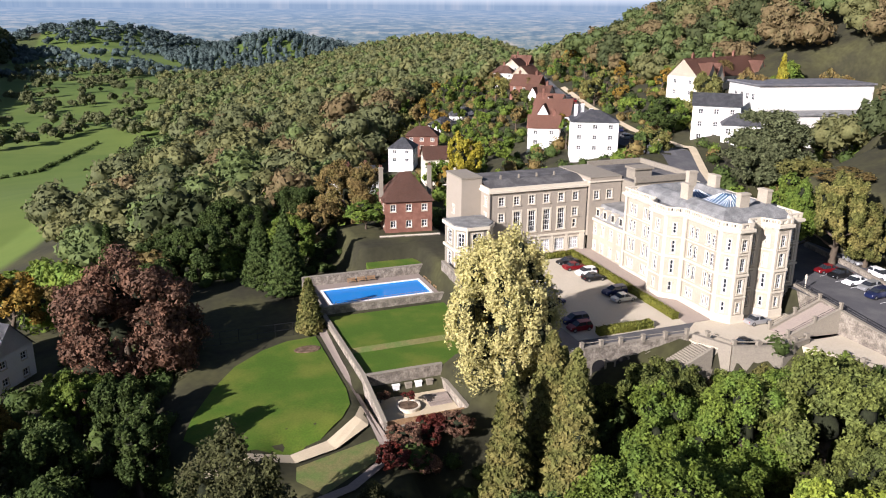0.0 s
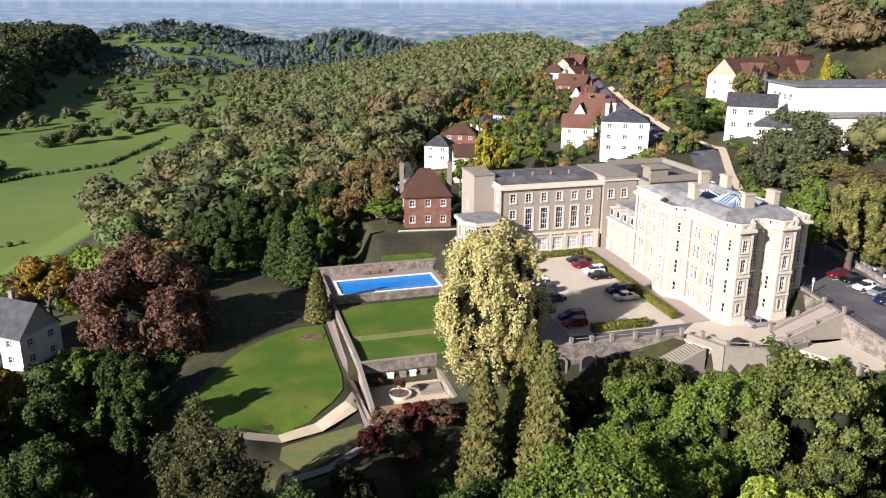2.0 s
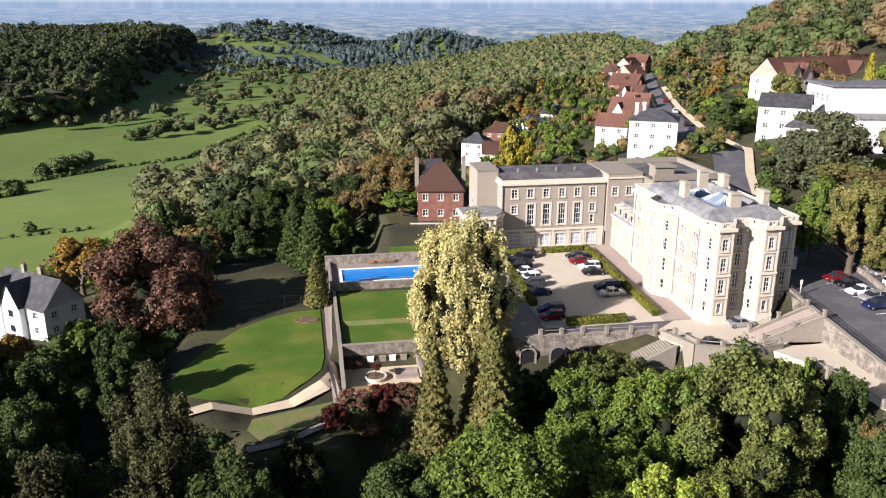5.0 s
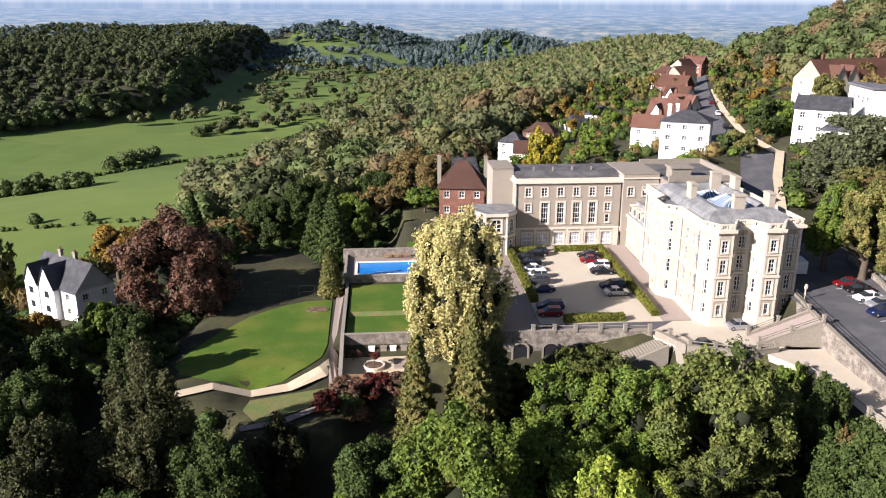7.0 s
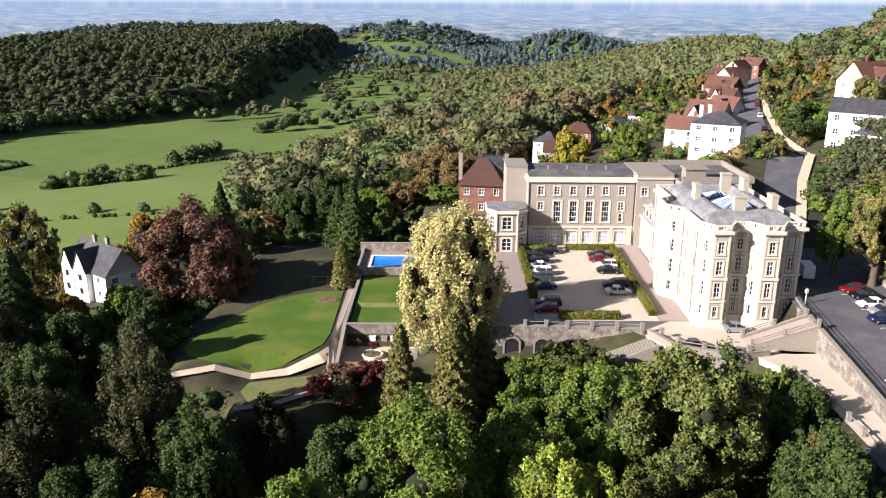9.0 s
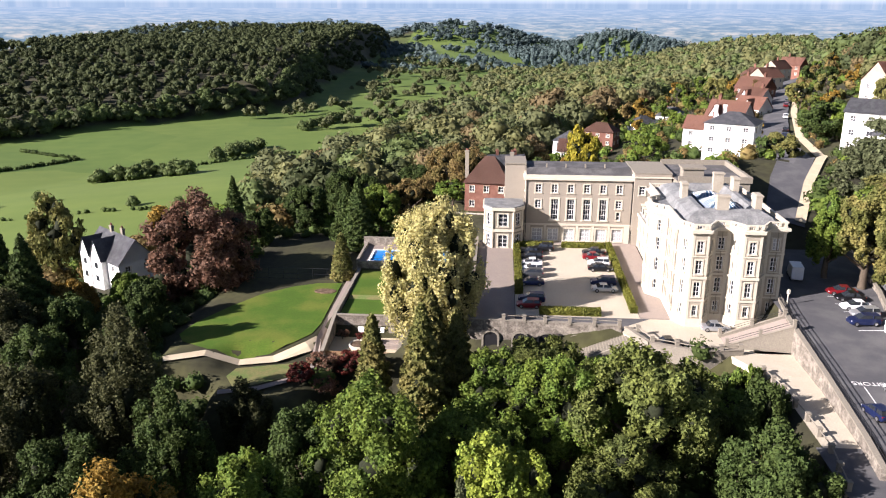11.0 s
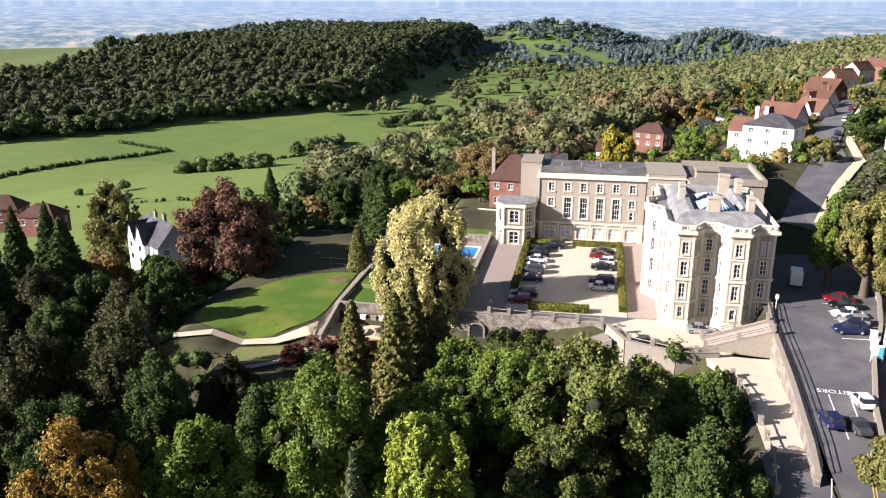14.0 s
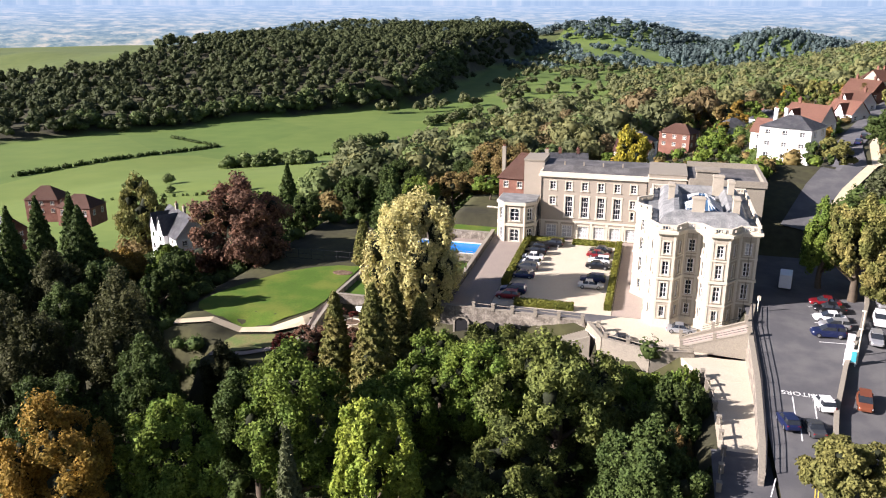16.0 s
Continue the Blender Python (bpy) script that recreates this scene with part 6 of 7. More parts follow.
for i, (x, y, t, r) in enumerate(((-37.0, 94.0, 12.0, 6.0), (-41.0, 106.0, 11.0, 5.5), (-43.0, 118.0, 9.0, 5.5), (-31.0, 84.0, 9.0, 5.5), (-47.0, 96.0, 10.0, 6.0), (-14.0, 92.0, 5.0, 5.0), (-6.0, 103.0, 3.2, 4.0), (-4.0, 93.5, 3.5, 4.2))):
    tree_to(x, y, t, r, M_DARKGREEN, "cone_near" if i < 5 else "near", i, "tall dark spruce in the lower gardens" if i < 5 else "dark green holly tree edging the lawn", crown_from=0.05, group="dark trees of the lower gardens")
for i, (x, y, t, r) in enumerate(((150.0, 150.0, 20.0, 5.0), (164.0, 150.0, 21.0, 4.5), (124.0, 122.0, 17.0, 5.5), (128.0, 112.0, 18.0, 6.0), (132.0, 126.0, 20.0, 6.0), (190.0, 192.0, 34.0, 6.0), (200.0, 184.0, 33.0, 6.5), (150.0, 184.0, 27.0, 4.5), (214.0, 170.0, 34.0, 7.0))):
    tree_to(x, y, t, r, (M_BROWN, M_OLIVE, M_GREEN)[i % 3], "mid", i, ("russet", "olive", "green")[i % 3] + " autumn tree on the rising ground", crown_from=0.08, group="trees on the rising ground")

for i, (x, y, r, h) in enumerate(((80.5, 79.0, 3.2, 7.0), (84.5, 77.0, 3.4, 7.5), (88.6, 77.6, 2.8, 7.5), (77.0, 80.5, 2.8, 7.0), (72.5, 82.0, 3.2, 7.0), (68.5, 85.0, 2.8, 6.5), (64.5, 85.5, 3.0, 6.0), (58.5, 87.0, 2.6, 5.5), (54.0, 87.5, 2.4, 5.5), (79.0, 74.0, 3.2, 7.5))):
    tree(x, y, h, r, (M_GREEN, M_HILLWOOD, M_DARKGREEN)[i % 3], "mid", i, "leafy green bush at the foot of the terrace wall", "shrub", crown_from=0.03, group="bushes below the terrace wall")

# ---- cars ----
def car_paint(name, col, metal=0.3):
    return material(name, col, 0.28, 0.03, 1.0, 4, 0.0, metal=metal, spec=0.5)


PAINT = {"black": car_paint("black_paint", (0.012, 0.012, 0.014)), "white": car_paint("white_car_paint", (0.75, 0.75, 0.74), 0), "silver": car_paint("silver_paint", (0.48, 0.49, 0.5), 0.6), "red": car_paint("red_paint", (0.20, 0.010, 0.014)), "blue": car_paint("navy_paint", (0.014, 0.022, 0.075)), "grey": car_paint("grey_paint", (0.06, 0.065, 0.07)), "brown": car_paint("copper_paint", (0.22, 0.07, 0.035))}
M_TYRE = material("tyre_rubber", (0.018, 0.018, 0.018), 0.85, 0.1, 4, 6, 0.0)
M_RIM = material("alloy_rim", (0.42, 0.42, 0.43), 0.35, 0.05, 4, 6, 0.0, metal=0.8)
M_LAMP = material("headlamp_glass", (0.65, 0.66, 0.68), 0.15, 0.05, 4, 6, 0.0)
M_TAIL = material("tail_lamp", (0.35, 0.01, 0.01), 0.2, 0.05, 4, 6, 0.0)


def lofted(sections):
    """A hull through cross-sections, each a list of points of one length."""
    bm = bmesh.new()
    rings = [[bm.verts.new(p) for p in s] for s in sections]
    n = len(rings[0])
    for a, b in zip(rings, rings[1:]):
        for i in range(n):
            bm.faces.new((a[i], a[(i + 1) % n], b[(i + 1) % n], b[i]))
    bm.faces.new(rings[0][::-1])
    bm.faces.new(rings[-1])
    return bm


CAR_MESH = {}
def car_meshes(kind):
    if kind in CAR_MESH:
        return CAR_MESH[kind]
    tall = {"saloon": 0.0, "hatch": 0.06, "suv": 0.2}[kind]
    L = {"saloon": 4.6, "hatch": 4.15, "suv": 4.6}[kind]
    def sec(x, w, lo, hi):
        return [(x, -w, lo), (x, -w * 1.02, (lo + hi) / 2), (x, -w * 0.92, hi), (x, w * 0.92, hi), (x, w * 1.02, (lo + hi) / 2), (x, w, lo)]
    h = L / 2
    body = lofted([sec(-h, 0.66, 0.36, 0.72 + tall), sec(-h + 0.15, 0.80, 0.24, 0.88 + tall), sec(-h * 0.55, 0.88, 0.2, 0.94 + tall), sec(0, 0.89, 0.2, 0.92 + tall), sec(h * 0.45, 0.88, 0.2, 0.90 + tall), sec(h * 0.85, 0.82, 0.22, 0.74 + tall), sec(h, 0.62, 0.34, 0.60 + tall)])
    back = {"saloon": -0.62, "hatch": -0.93, "suv": -0.95}[kind] * h
    def cab(x, w, z):
        return [(x, -w, z), (x, w, z)]
    def cabin(s, roof_only=False):
        b0, b1, f1, f0 = back, back + (0.55 if kind == "saloon" else 0.28), h * 0.12, h * 0.5
        zt, zb = 1.42 + tall, 0.9 + tall
        p = [(b0, 0.80, zb), (b1, 0.64, zt - 0.02), (f1, 0.64, zt), (f0, 0.78, zb)]
        bm = bmesh.new()
        l = [bm.verts.new((x, -w * s, z)) for x, w, z in p]
        r = [bm.verts.new((x, w * s, z)) for x, w, z in p]
        bm.faces.new(l)
        bm.faces.new(r[::-1])
        for i in range(4):
            bm.faces.new((l[i], l[(i + 1) % 4], r[(i + 1) % 4], r[i]))
        return bm, (b1, f1, zt)
    glass, (b1, f1, zt) = cabin(1.0)
    roof = boxes((b1 - 0.05, f1 + 0.05, -0.66, 0.66, zt - 0.015, zt + 0.035))
    for y in (-1, 1):
        for x in (b1 + (f1 - b1) * 0.45,):
            box(roof, x - 0.05, x + 0.05, min(y * 0.66, y * 0.84), max(y * 0.66, y * 0.84), 0.9 + tall, zt)
    bmesh.ops.bevel(body, geom=body.edges[:], offset=0.04, segments=1, affect="EDGES")
    tyre = bmesh.new()
    bmesh.ops.create_cone(tyre, segments=18, radius1=0.33, radius2=0.33, depth=0.22, cap_ends=True, matrix=Matrix.Rotation(math.pi / 2, 4, "X"))
    rim = bmesh.new()
    bmesh.ops.create_cone(rim, segments=12, radius1=0.21, radius2=0.21, depth=0.235, cap_ends=True, matrix=Matrix.Rotation(math.pi / 2, 4, "X"))
    CAR_MESH[kind] = (L, tall, finish("body", body, M_IRON, False), finish("glazing", glass, M_GLASS), finish("roof", roof, M_IRON), finish("wheel", tyre, M_TYRE), finish("rim", rim, M_RIM), finish("headlamp", boxes((-0.09, 0.05, -0.17, 0.17, -0.06, 0.06)), M_LAMP), finish("tail_lamp", boxes((-0.05, 0.09, -0.14, 0.14, -0.07, 0.07)), M_TAIL))
    return CAR_MESH[kind]


def car(x, y, z, rz, colour, kind, where, pitch=0.0):
    L, tall, body, glass, roof, tyre, rim, head, tail = car_meshes(kind)
    word = {"saloon": "saloon car", "hatch": "hatchback car", "suv": "tall estate car"}[kind]
    ob = thing("car", "parked %s %s on %s" % ({"blue": "dark blue", "brown": "copper-brown"}.get(colour, colour), word, where), "car", "parked cars", x, y, z, rz)
    ob.matrix_basis = pose(x, y, z, 0, pitch, rz)
    for nm, me in (("body", body), ("roof", roof)):
        o = part(nm, me, None, ob)
        o.material_slots[0].link = "OBJECT"
        o.material_slots[0].material = PAINT[colour]
    part("glazing", glass, None, ob, "dark glazed car windows")
    for sx in (-0.31, 0.30):
        for sy in (-0.80, 0.80):
            w = part("wheel", tyre, None, ob, m=pose(sx * L, sy, 0.33))
            part("rim", rim, None, w)
    for sy in (-0.55, 0.55):
        part("headlamp", head, None, ob, m=pose(L / 2 - 0.16, sy * 1.05, 0.58 + tall))
        part("tail_lamp", tail, None, ob, m=pose(-L / 2 + 0.09, sy * 1.1, 0.72 + tall))
    return ob


WEST = [(65.6, 128.4, "black", "hatch"), (63.0, 125.9, "black", "saloon"), (62.8, 122.6, "black", "suv"), (62.7, 119.4, "white", "saloon"), (62.9, 116.2, "white", "hatch"), (62.5, 113.2, "grey", "suv"), (62.5, 109.2, "blue", "saloon"), (62.3, 101.4, "blue", "suv"), (61.7, 98.9, "red", "hatch")]
EAST = [(75.4, 126.6, "black", "saloon"), (75.2, 123.7, "red", "saloon"), (75.7, 120.3, "white", "hatch"), (75.6, 117.4, "black", "saloon"), (75.3, 110.0, "blue", "suv"), (75.2, 107.0, "silver", "saloon")]
for i, (x, y, c, k) in enumerate(WEST):
    car(x, y, float(court_z(x, y)) + 0.01, 180 + (i * 37 % 7 - 3), c, k, "the pale gravel court")
for i, (x, y, c, k) in enumerate(EAST):
    car(x, y, float(court_z(x, y)) + 0.01, (i * 29 % 7 - 3) + (0 if i % 2 else 180), c, k, "the pale gravel court")
car(90.4, 91.6, 0.73, 0, "silver", "saloon", "the forecourt by the bays")
car(82.0, 84.9, 0.73, 8, "black", "saloon", "the forecourt beside the balustrade")
for i, (x, y, c, k) in enumerate(((111.6, 98.6, "red", "saloon"), (111.8, 95.9, "black", "saloon"), (111.2, 92.2, "white", "saloon"), (111.3, 89.4, "silver", "hatch"), (110.0, 86.6, "blue", "suv"))):
    car(x, y, float(park_z(x, y)) + 0.02, 176 + i * 2, c, k, "the tarmac car park")
for x, y, c, k, r in ((106.6, 68.0, "white", "hatch", 98), (101.9, 63.0, "blue", "hatch", 100), (104.6, 62.3, "grey", "saloon", 98), (111.4, 69.5, "brown", "hatch", 262), (120.2, 100.6, "silver", "hatch", 264), (118.1, 93.0, "white", "suv", 262), (116.1, 86.0, "silver", "hatch", 262)):
    car(x, y, float(park_z(x, y)) + 0.02, r, c, k, "the tarmac car park", pitch=3 if y < 80 else 0)
for x, y, r, c in ((130.3, 186, 78, "black"), (131.8, 193, 78, "silver"), (136.5, 203, 70, "blue"), (140.0, 213, 70, "black"), (158.5, 268, 68, "red"), (149.0, 240, 70, "white"), (163.0, 280, 68, "grey")):
    car(x, y, land1(x, y) + 0.42, r, c, "hatch", "the village road")
van = thing("van", "white box van parked in the shade of the house", "van", x=106.8, y=106.0, z=float(park_z(0, 106)), rz=80)
vb = bmesh.new()
box(vb, -2.3, 1.2, -0.95, 0.95, 0.35, 2.6)
bmesh.ops.bevel(vb, geom=vb.edges[:], offset=0.08, segments=1, affect="EDGES")
part("body", vb, PAINT["white"], van)
part("cab", lofted([[(1.15, -0.92, 0.35), (1.15, -0.92, 1.9), (1.15, 0.92, 1.9), (1.15, 0.92, 0.35)], [(1.6, -0.92, 0.35), (1.6, -0.9, 1.85), (1.6, 0.9, 1.85), (1.6, 0.92, 0.35)], [(2.5, -0.85, 0.4), (2.5, -0.85, 1.0), (2.5, 0.85, 1.0), (2.5, 0.85, 0.4)]]), PAINT["white"], van)
part("windscreen", lofted([[(1.68, -0.75, 1.15), (1.68, -0.75, 1.8), (1.68, 0.75, 1.8), (1.68, 0.75, 1.15)], [(2.35, -0.72, 1.1), (1.75, -0.7, 1.78), (1.75, 0.7, 1.78), (2.35, 0.72, 1.1)]]), M_GLASS, van)
for sx in (-1.5, 1.6):
    for sy in (-0.85, 0.85):
        part("wheel", car_meshes("hatch")[5], None, van, m=pose(sx, sy, 0.33))

# ---- rails, balustrades and steps ----
def rod(bm, a, b, r=0.04, n=5):
    a, b = Vector(a), Vector(b)
    d = (b - a).normalized()
    s = d.orthogonal().normalized()
    t = d.cross(s)
    A = [bm.verts.new(a + (s * math.cos(q) + t * math.sin(q)) * r) for q in (6.2832 * i / n for i in range(n))]
    B = [bm.verts.new(b + (s * math.cos(q) + t * math.sin(q)) * r) for q in (6.2832 * i / n for i in range(n))]
    for i in range(n):
        bm.faces.new((A[i], A[(i + 1) % n], B[(i + 1) % n], B[i]))
    bm.faces.new(A[::-1])
    bm.faces.new(B)


def iron_rail(label, pts, zf, lift, height=1.0, post=2.4, rails=(1.0, 0.55), r=0.04, mat=None, pier=0.0, base=0.3):
    """Posts with rails between them along plan points; with pier, square stone posts."""
    ob = thing("railing", label, "railing")
    for p, q in zip(pts, pts[1:]):
        P, Q = Vector(p), Vector(q)
        n = max(1, round((Q - P).length / post))
        for k in range(n + 1 if q == pts[-1] else n):
            c = P.lerp(Q, k / n)
            z = float(zf(c.x, c.y)) + lift
            if pier:
                bm = boxes((c.x - pier, c.x + pier, c.y - pier, c.y + pier, z - base, z + height + 0.1), (c.x - pier - 0.05, c.x + pier + 0.05, c.y - pier - 0.05, c.y + pier + 0.05, z + height + 0.1, z + height + 0.22))
                part("post", bm, M_STONE_DARK, ob)
            else:
                bm = bmesh.new()
                rod(bm, (c.x, c.y, z - base), (c.x, c.y, z + height), r * 1.4)
                part("post", bm, mat or M_IRON, ob)
        for h in rails:
            bm = bmesh.new()
            rod(bm, (P.x, P.y, float(zf(*P)) + lift + height * h), (Q.x, Q.y, float(zf(*Q)) + lift + height * h), r)
            part("rail", bm, mat or M_IRON, ob)
    return ob


iron_rail("black iron railing along the car park wall", [(100.6, 94.5), (99.9, 87.0), (99.8, 72.0), (99.0, 58.0), (98.4, 52.5)], park_z, 0.3, 1.0, 3.6, (1.0, 0.6, 0.25), 0.045)
iron_rail("iron railing with stone piers on the ramp", [(90.3, 85.0), (99.2, 83.9)], ramp_z, 0.45, 0.8, 4.5, (1.0, 0.55), 0.035, pier=0.22)
iron_rail("iron railing with stone piers on the ramp", [(90.3, 88.8), (99.2, 88.1)], ramp_z, 0.45, 0.8, 4.5, (1.0, 0.55), 0.035, pier=0.22)
iron_rail("low stone-piered rail along the terrace edge", [(57.5, 91.3), (64.0, 91.0), (75.4, 90.2)], lambda x, y: 0.72, 0.9, 0.7, 3.6, (0.95,), 0.07, M_STONE_DARK, 0.26)
iron_rail("stone-piered rail round the forecourt edge", [(78.0, 88.6), (79.4, 84.4), (86, 81.7), (91.6, 82.6)], lambda x, y: 0.72, 0.95, 0.5, 3.4, (0.9,), 0.09, M_STONE_DARK, 0.28)
iron_rail("low stone-piered rail beside the drive", [(93.0, 76.5), (93.9, 71.0), (94.4, 64.0), (94.5, 57.0), (93.6, 50.0)], drive_z, 0.1, 0.85, 3.0, (0.95,), 0.08, M_STONE_DARK, 0.26, base=6.0)

steps = thing("garden_steps", "broad worn stone steps down from the terrace", "steps", kind="structure")
for k in range(22):
    z = 0.6 - k * 0.17
    x = 76.6 - k * 0.42
    part("step", boxes((x - 0.46, x, 86.3, 89.3, -8.5, z)), M_STONE_DARK, steps)
part("side_wall", boxes((67.0, 77.2, 85.8, 86.28, -8.8, -2.6)), M_STONE_DARK, steps)
sw = bmesh.new()
for p, q in (((67.2, -3.4), (77.0, 0.9)),):
    a = [sw.verts.new((p[0], y, z)) for y, z in ((85.85, -8.8), (86.25, -8.8), (86.25, p[1]), (85.85, p[1]))]
    b = [sw.verts.new((q[0], y, z)) for y, z in ((85.85, -8.8), (86.25, -8.8), (86.25, q[1]), (85.85, q[1]))]
    for i in range(4):
        sw.faces.new((a[i], a[(i + 1) % 4], b[(i + 1) % 4], b[i]))
    sw.faces.new(a[::-1])
    sw.faces.new(b)
part("sloping_wall", sw, M_STONE_DARK, steps)
# arches on the terrace wall, each with the shade of a hollow painted inside
for x, y in ((55.5, 91.2), (60.2, 91.0), (64.2, 90.85), (69.0, 90.55)):
    ni = thing("wall_niche", "stone arch round a flat dark face on the terrace wall", "niche", "terrace niches", x, y - 0.28, -3.0)
    bm = bmesh.new()
    pts = [(-1.1, 0)] + [(-1.1 * math.cos(a), 1.7 + 0.9 * math.sin(a)) for a in (0, 0.4, 0.8, 1.2, 1.57, 1.94, 2.34, 2.74, 3.14)] + [(1.1, 0)]
    o = [bm.verts.new((px_ * 1.28, -0.12, pz_ * 1.1 if pz_ else 0)) for px_, pz_ in pts]
    i_ = [bm.verts.new((px_, -0.12, pz_)) for px_, pz_ in pts]
    i2 = [bm.verts.new((px_, 0.0, pz_)) for px_, pz_ in pts]
    for k in range(len(pts) - 1):
        bm.faces.new((o[k], o[k + 1], i_[k + 1], i_[k]))
        bm.faces.new((i_[k], i_[k + 1], i2[k + 1], i2[k]))
    part("arch", bm, M_STONE_DARK, ni)
    # flat near-black face in place of a shaded hollow
    bm = bmesh.new()
    bm.faces.new([bm.verts.new((px_, -0.03, pz_)) for px_, pz_ in pts])
    part("recess", bm, M_IRON, ni)

# ---- pool side, tennis court and walled garden ----
def bench(x, y, z, rz):
    ob = thing("bench", "dark slatted wooden garden bench", "bench", "garden benches", x, y, z, rz)
    for k in range(4):
        part("slat", boxes((-0.8, 0.8, -0.25 + k * 0.13, -0.15 + k * 0.13, 0.42, 0.46)), M_WOOD, ob)
    for k in range(3):
        part("slat", boxes((-0.8, 0.8, 0.27, 0.31, 0.55 + k * 0.14, 0.65 + k * 0.14)), M_WOOD, ob)
    for sx in (-0.72, 0.72):
        part("leg", boxes((sx - 0.04, sx + 0.04, -0.26, -0.18, 0, 0.42), (sx - 0.04, sx + 0.04, 0.25, 0.33, 0, 0.98)), M_WOOD, ob)
    return ob


for x, y, r in ((36.0, 141.4, 0), (38.0, 141.4, 0), (40.0, 141.4, 0), (50.4, 133.0, -90), (50.4, 136.0, -90), (50.4, 138.5, -90)):
    bench(x, y, -2.2, r)
iron_rail("wire fence of the tennis court", [(3.2, 126.2), (24.6, 126.2)], lambda x, y: -5.0, 0.0, 2.4, 3.0, (1.0, 0.5, 0.05), 0.03)
iron_rail("white pool rail posts before the lawn", [(30, 129.9), (48.5, 129.9)], lambda x, y: -2.2, 0.0, 0.9, 1.6, (1.0,), 0.03, M_STONE_DARK)
bed = thing("flower_bed", "round gravelled rose bed on the lawn", "flower bed", x=22.6, y=119.5, z=land1(22.6, 119.5))
bm = bmesh.new()
bmesh.ops.create_cone(bm, segments=20, radius1=2.4, radius2=2.1, depth=0.24, cap_ends=True, matrix=Matrix.Translation((0, 0, 0.12)) @ Matrix.Diagonal((1, 0.6, 1, 1)))
part("soil", bm, M_SOIL, bed)
steps2 = thing("lawn_bank", "worn grassy bank across the terrace lawn", "lawn bank", kind="structure")
bm = bmesh.new()
v = [bm.verts.new(c) for c in ((28.5, 113.0, -3.99), (28.5, 114.2, -3.55), (50.4, 114.2, -3.55), (50.4, 113.0, -3.99), (28.5, 128.5, -3.5), (50.4, 128.5, -3.5))]
bm.faces.new((v[0], v[3], v[2], v[1]))
part("bank_face", bm, M_GRASS_DRY, steps2)
slab("upper_terrace_lawn", [(28.5, 114.2), (50.4, 114.2), (50.4, 128.5), (28.5, 128.5)], lambda x, y: -3.52, M_GRASS, "striped green terrace lawn below the pool", "lawn", 0.4)

planter = thing("round_planter", "round stone raised bed with a red maple", "planter", x=33.0, y=98.2, z=-7.0)
bm = bmesh.new()
seg = 20
rings = [[bm.verts.new((r * math.cos(6.2832 * i / seg), r * math.sin(6.2832 * i / seg), z)) for i in range(seg)] for r, z in ((1.75, 0), (1.8, 0.55), (1.5, 0.55), (1.45, 0.4))]
for a, b in zip(rings, rings[1:]):
    for i in range(seg):
        bm.faces.new((a[i], a[(i + 1) % seg], b[(i + 1) % seg], b[i]))
part("kerb", bm, M_TRIM, planter)
bm = bmesh.new()
bmesh.ops.create_circle(bm, cap_ends=True, segments=20, radius=1.47, matrix=Matrix.Translation((0, 0, 0.42)))
part("soil", bm, M_SOIL, planter)
tree(33.0, 98.2, 2.4, 1.4, M_RED, "small", 1, "small red japanese maple in the raised bed", "shrub", -6.6, 0.3)
tree(29.6, 101.0, 2.0, 1.3, M_COPPER, "small", 0, "purple shrub in the walled garden corner", "shrub", -7.0, 0.05)
fence = thing("garden_fence", "low brown board fence along the walled garden", "fence", x=28.2, y=93.5, z=-6.8)
pl = finish("board", boxes((0, 0.13, -0.02, 0.02, 0, 1.0)), M_WOOD)
for k in range(78):
    part("board", pl, None, fence, m=pose(k * 0.15, 0, 0))
part("rail", boxes((0, 11.8, 0.021, 0.07, 0.2, 0.3)), M_WOOD, fence)
part("rail", boxes((0, 11.8, 0.021, 0.07, 0.7, 0.8)), M_WOOD, fence)
for i, x in enumerate((32.6, 34.6, 36.2, 38.0)):
    cab = thing("memorial_stone", "pale stone memorial panel against the garden wall", "memorial", "stones in the walled garden", x, 102.9, -7.0)
    part("slab_face", boxes((-0.5, 0.5, -0.25, 0.2, 0, 1.5), (-0.58, 0.58, -0.32, 0.24, 1.5, 1.64)), M_WHITE if i % 2 == 0 else M_STONE_DARK, cab)
deck = thing("deck_steps", "grey stone steps in the walled garden", "steps", x=38.0, y=99.0, z=-7.0)
for k in range(6):
    part("step", boxes((-1.8, 1.8, -1.6 + k * 0.5, -1.1 + k * 0.5, 0, 0.08 + k * 0.08)), M_PAVE, deck)

# ---- car park markings and furniture ----
M_LINE = material("road_paint", (0.72, 0.72, 0.70), 0.7, 0.1, 3, 8, 0.0)
M_YLINE = material("yellow_road_paint", (0.65, 0.50, 0.08), 0.7, 0.1, 3, 8, 0.0)
def line(p, q, w, mat=None, name="road_line", label="white painted parking line", z0=park_z):
    P, Q = Vector(p), Vector(q)
    e = (Q - P).normalized()
    n = Vector((-e.y, e.x)) * w / 2
    bm = bmesh.new()
    N_ = max(1, int((Q - P).length / 2))
    prev = None
    for k in range(N_ + 1):
        c = P.lerp(Q, k / N_)
        row = [bm.verts.new((v.x, v.y, float(z0(v.x, v.y)) + 0.02)) for v in (c - n, c + n)]
        if prev:
            bm.faces.new((prev[0], prev[1], row[1], row[0]))
        prev = row
    structure(name, bm, mat or M_LINE, label, "marking")


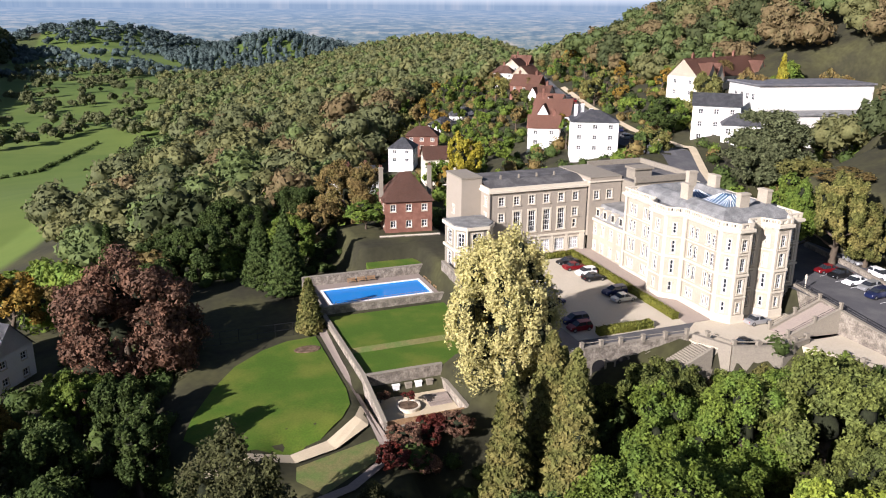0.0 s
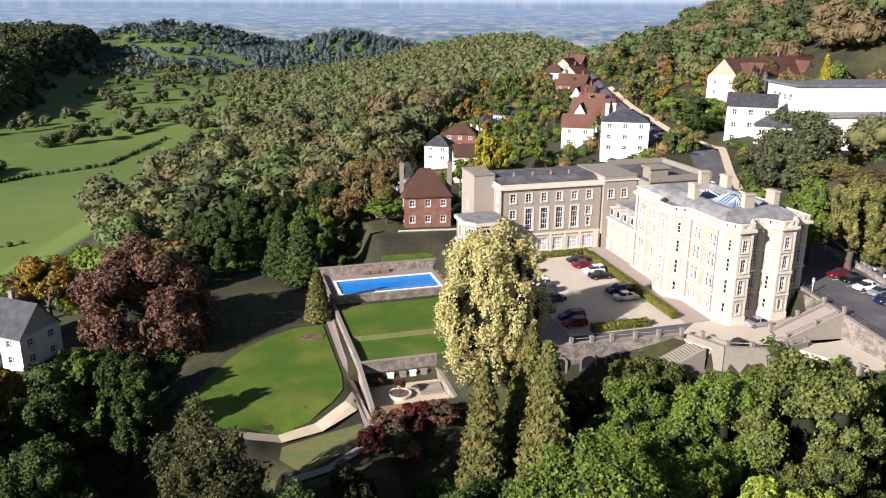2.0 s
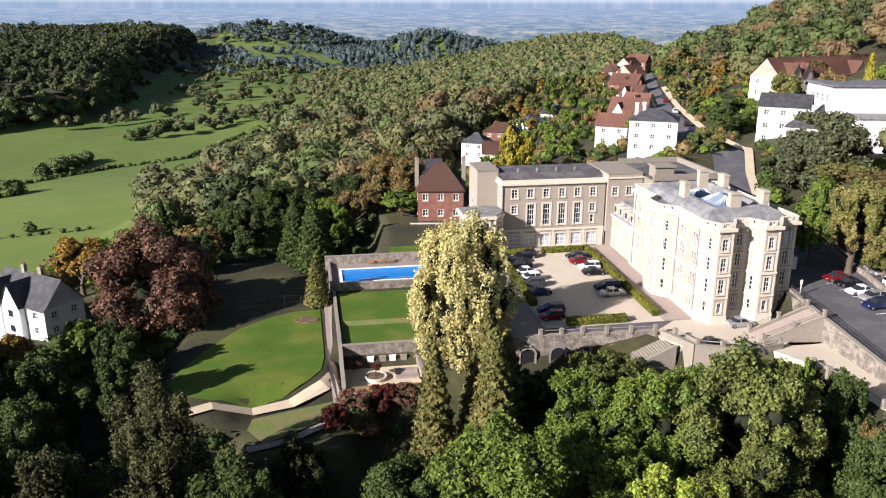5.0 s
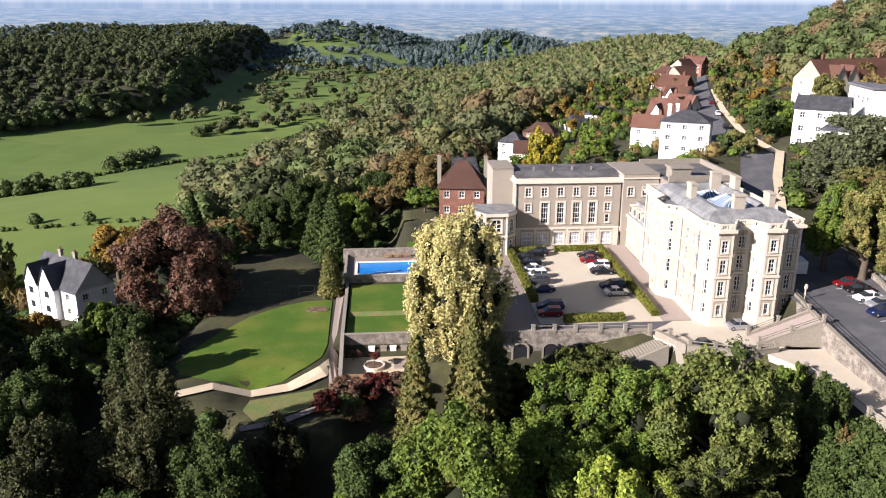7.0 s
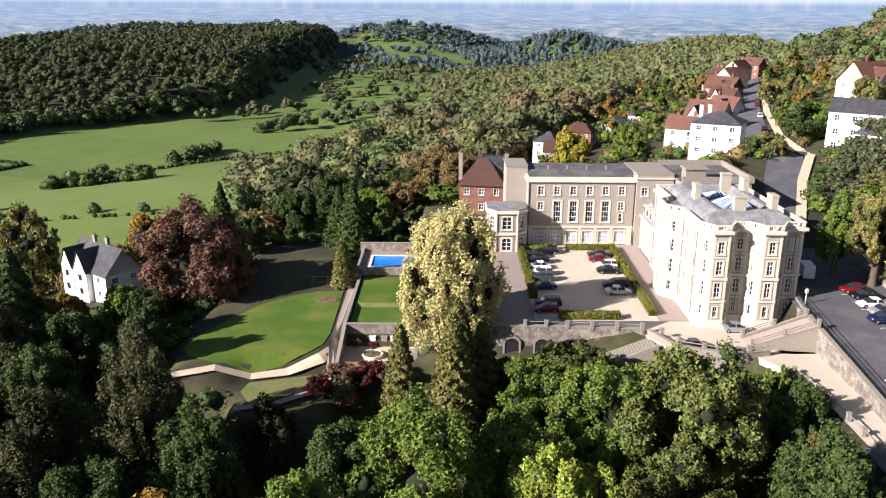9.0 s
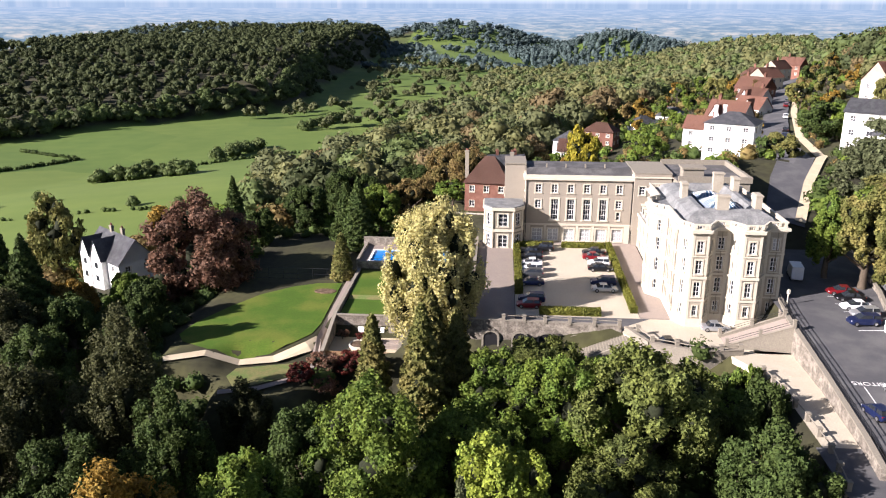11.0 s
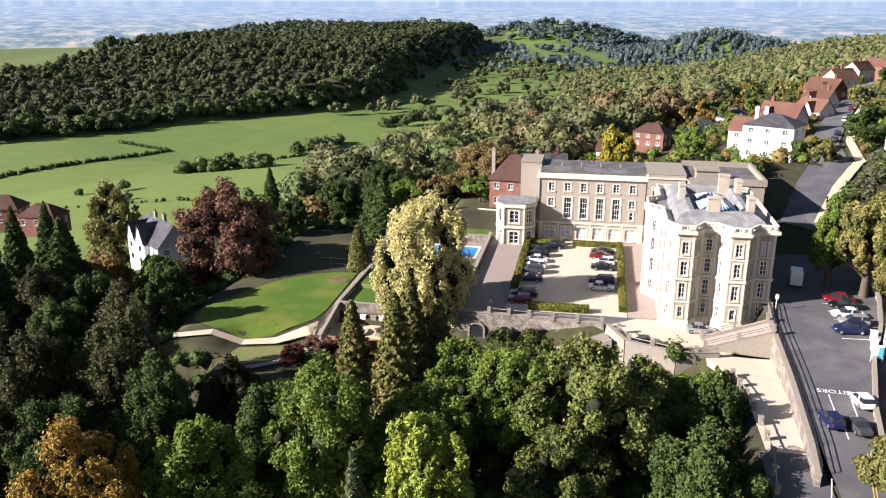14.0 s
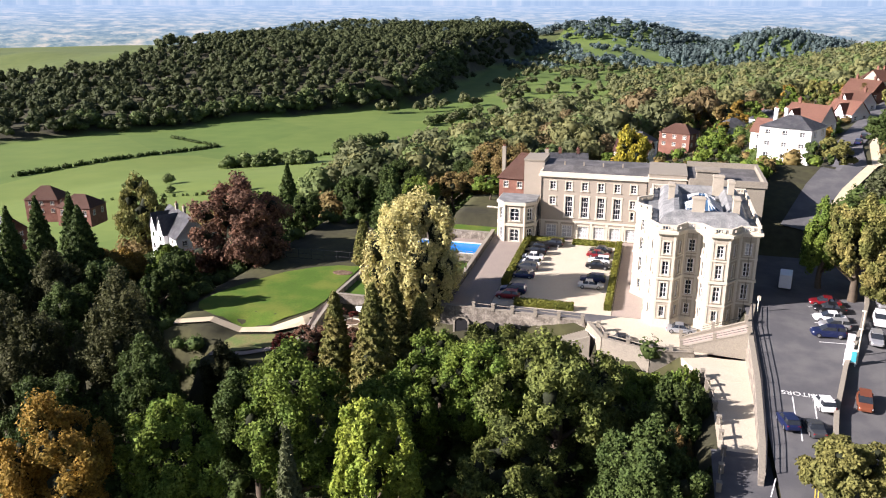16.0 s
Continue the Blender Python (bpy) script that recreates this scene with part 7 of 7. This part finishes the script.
for p, q in (((103.3, 69.8), (103.0, 64.5)), ((103.4, 64.0), (103.1, 60.0)), ((105.8, 70.0), (105.4, 65.0)), ((108.6, 84.7), (112.6, 84.9)), ((108.8, 88.0), (113.2, 88.2)), ((109, 91), (113.4, 91.2)), ((109, 94.2), (113.5, 94.4)), ((109, 97.4), (113.5, 97.6))):
    line(p, q, 0.14)
for d in (0.0, 0.3):
    line((104.4 + d, 57.5), (102.3 + d, 47.0), 0.1, M_YLINE, label="double yellow line at the road edge")
line((99.4, 52.2), (98.6, 49.0), 0.12, label="white painted road edge line")
txt = bpy.data.curves.new("visitors_lettering", "FONT")
txt.body, txt.size, txt.extrude, txt.align_x = "VISITORS", 1.25, 0.004, "CENTER"
txt.materials.append(M_LINE)
to = new("road_lettering", txt)
pitch_ = math.degrees(math.atan2(park_z(0, 73) - park_z(0, 68), 5))
to.matrix_basis = pose(104.6, 70.9, float(park_z(0, 70.9)) + 0.06, 0, 0, 178) @ pose(0, 0, 0, -pitch_, 0, 0)
tagged(to, "white painted lettering VISITORS on tarmac", "marking", kind="structure")

bw = thing("boundary_wall", "low rubble wall between car park and road", "wall", kind="structure")
wall_run(bw, "wall_face", [(106.2, 58.5), (107.6, 66), (110.8, 78), (114.5, 88), (117.6, 99), (120, 112)], 0.45, 0.75, park_z, M_RUBBLE, M_STONE_DARK, -0.5)
for i, (x, y, h) in enumerate(((113.0, 81.8, 6.5), (112.4, 79.6, 5.0), (101.3, 93.2, 2.6))):
    po = thing("lamp_post" if i < 2 else "sign_post", "pale slender post at the car park edge", "post", "car park posts", x, y, float(park_z(x, y)))
    bm = bmesh.new()
    rod(bm, (0, 0, -0.2), (0, 0, h), 0.09, 8)
    part("pole", bm, M_CREAM, po)
    part("head", boxes((-0.35, 0.12, -0.12, 0.12, h, h + 0.12)) if i < 2 else boxes((-0.25, 0.25, -0.03, 0.03, h - 0.8, h - 0.1)), M_CREAM, po)
sg = thing("notice_board", "white sign with a turquoise banner beside the wall", "sign", x=111.4, y=79.0, z=float(park_z(0, 79)))
part("board", boxes((-0.75, 0.75, -0.04, 0.04, 0.5, 2.4)), M_WHITE, sg)
part("banner", boxes((0.1, 0.72, -0.07, -0.045, 0.6, 2.1)), material("turquoise_banner", (0.06, 0.42, 0.5), 0.6, 0.05, 1, 4, 0.0), sg)
for sx in (-0.7, 0.7):
    part("leg", boxes((sx - 0.05, sx + 0.05, -0.03, 0.03, -0.1, 0.5)), M_WHITE, sg)
for x, y in ((112.6, 84.6), (112.0, 82.2)):
    cb = thing("meter_cabinet", "pale roadside cabinet beside the parked cars", "cabinet", "cabinets", x, y, float(park_z(0, y)))
    part("body", boxes((-0.4, 0.4, -0.3, 0.3, -0.1, 1.5), (-0.46, 0.46, -0.36, 0.36, 1.5, 1.6)), M_WHITE, cb)

# terrace of the red house
rt = thing("house_terrace", "stepped stone garden terraces before the red house", "terrace", kind="structure")
wall_run(rt, "wall_face", [(46.0, 155.2), (59.0, 153.4)], 0.5, 0.2, lambda x, y: 2.2, M_RUBBLE, M_TRIM, -3.0)
wall_run(rt, "wall_face", [(44.5, 151.2), (58.0, 149.4)], 0.5, 0.2, lambda x, y: 0.8, M_RUBBLE, M_TRIM, -3.0)
part("paving", boxes((45.5, 59, 151.4, 153.3, 0.2, 0.75)), M_PAVE, rt)
slab("pool_bank", [(40, 143), (57, 143), (57, 149), (41, 150.8)], lambda x, y: -0.2, M_GRASS, "small green lawn below the terraces", "lawn", 1.2)

# drainpipes of the main house
for x, y in ((84.4, 103.6), (84.4, 96.3), (91.0, 95.3), (84.4, 121.2), (99.4, 95.3)):
    bm = bmesh.new()
    rod(bm, (x, y, 0.5), (x, y, 15.7), 0.07, 6)
    part("drainpipe", bm, M_STONE_DARK, house)
for x in (62.0, 83.4):
    bm = bmesh.new()
    rod(bm, (x, 133.9, 1.2), (x, 133.9, 15.1), 0.07, 6)
    part("drainpipe", bm, M_IRON, wing)
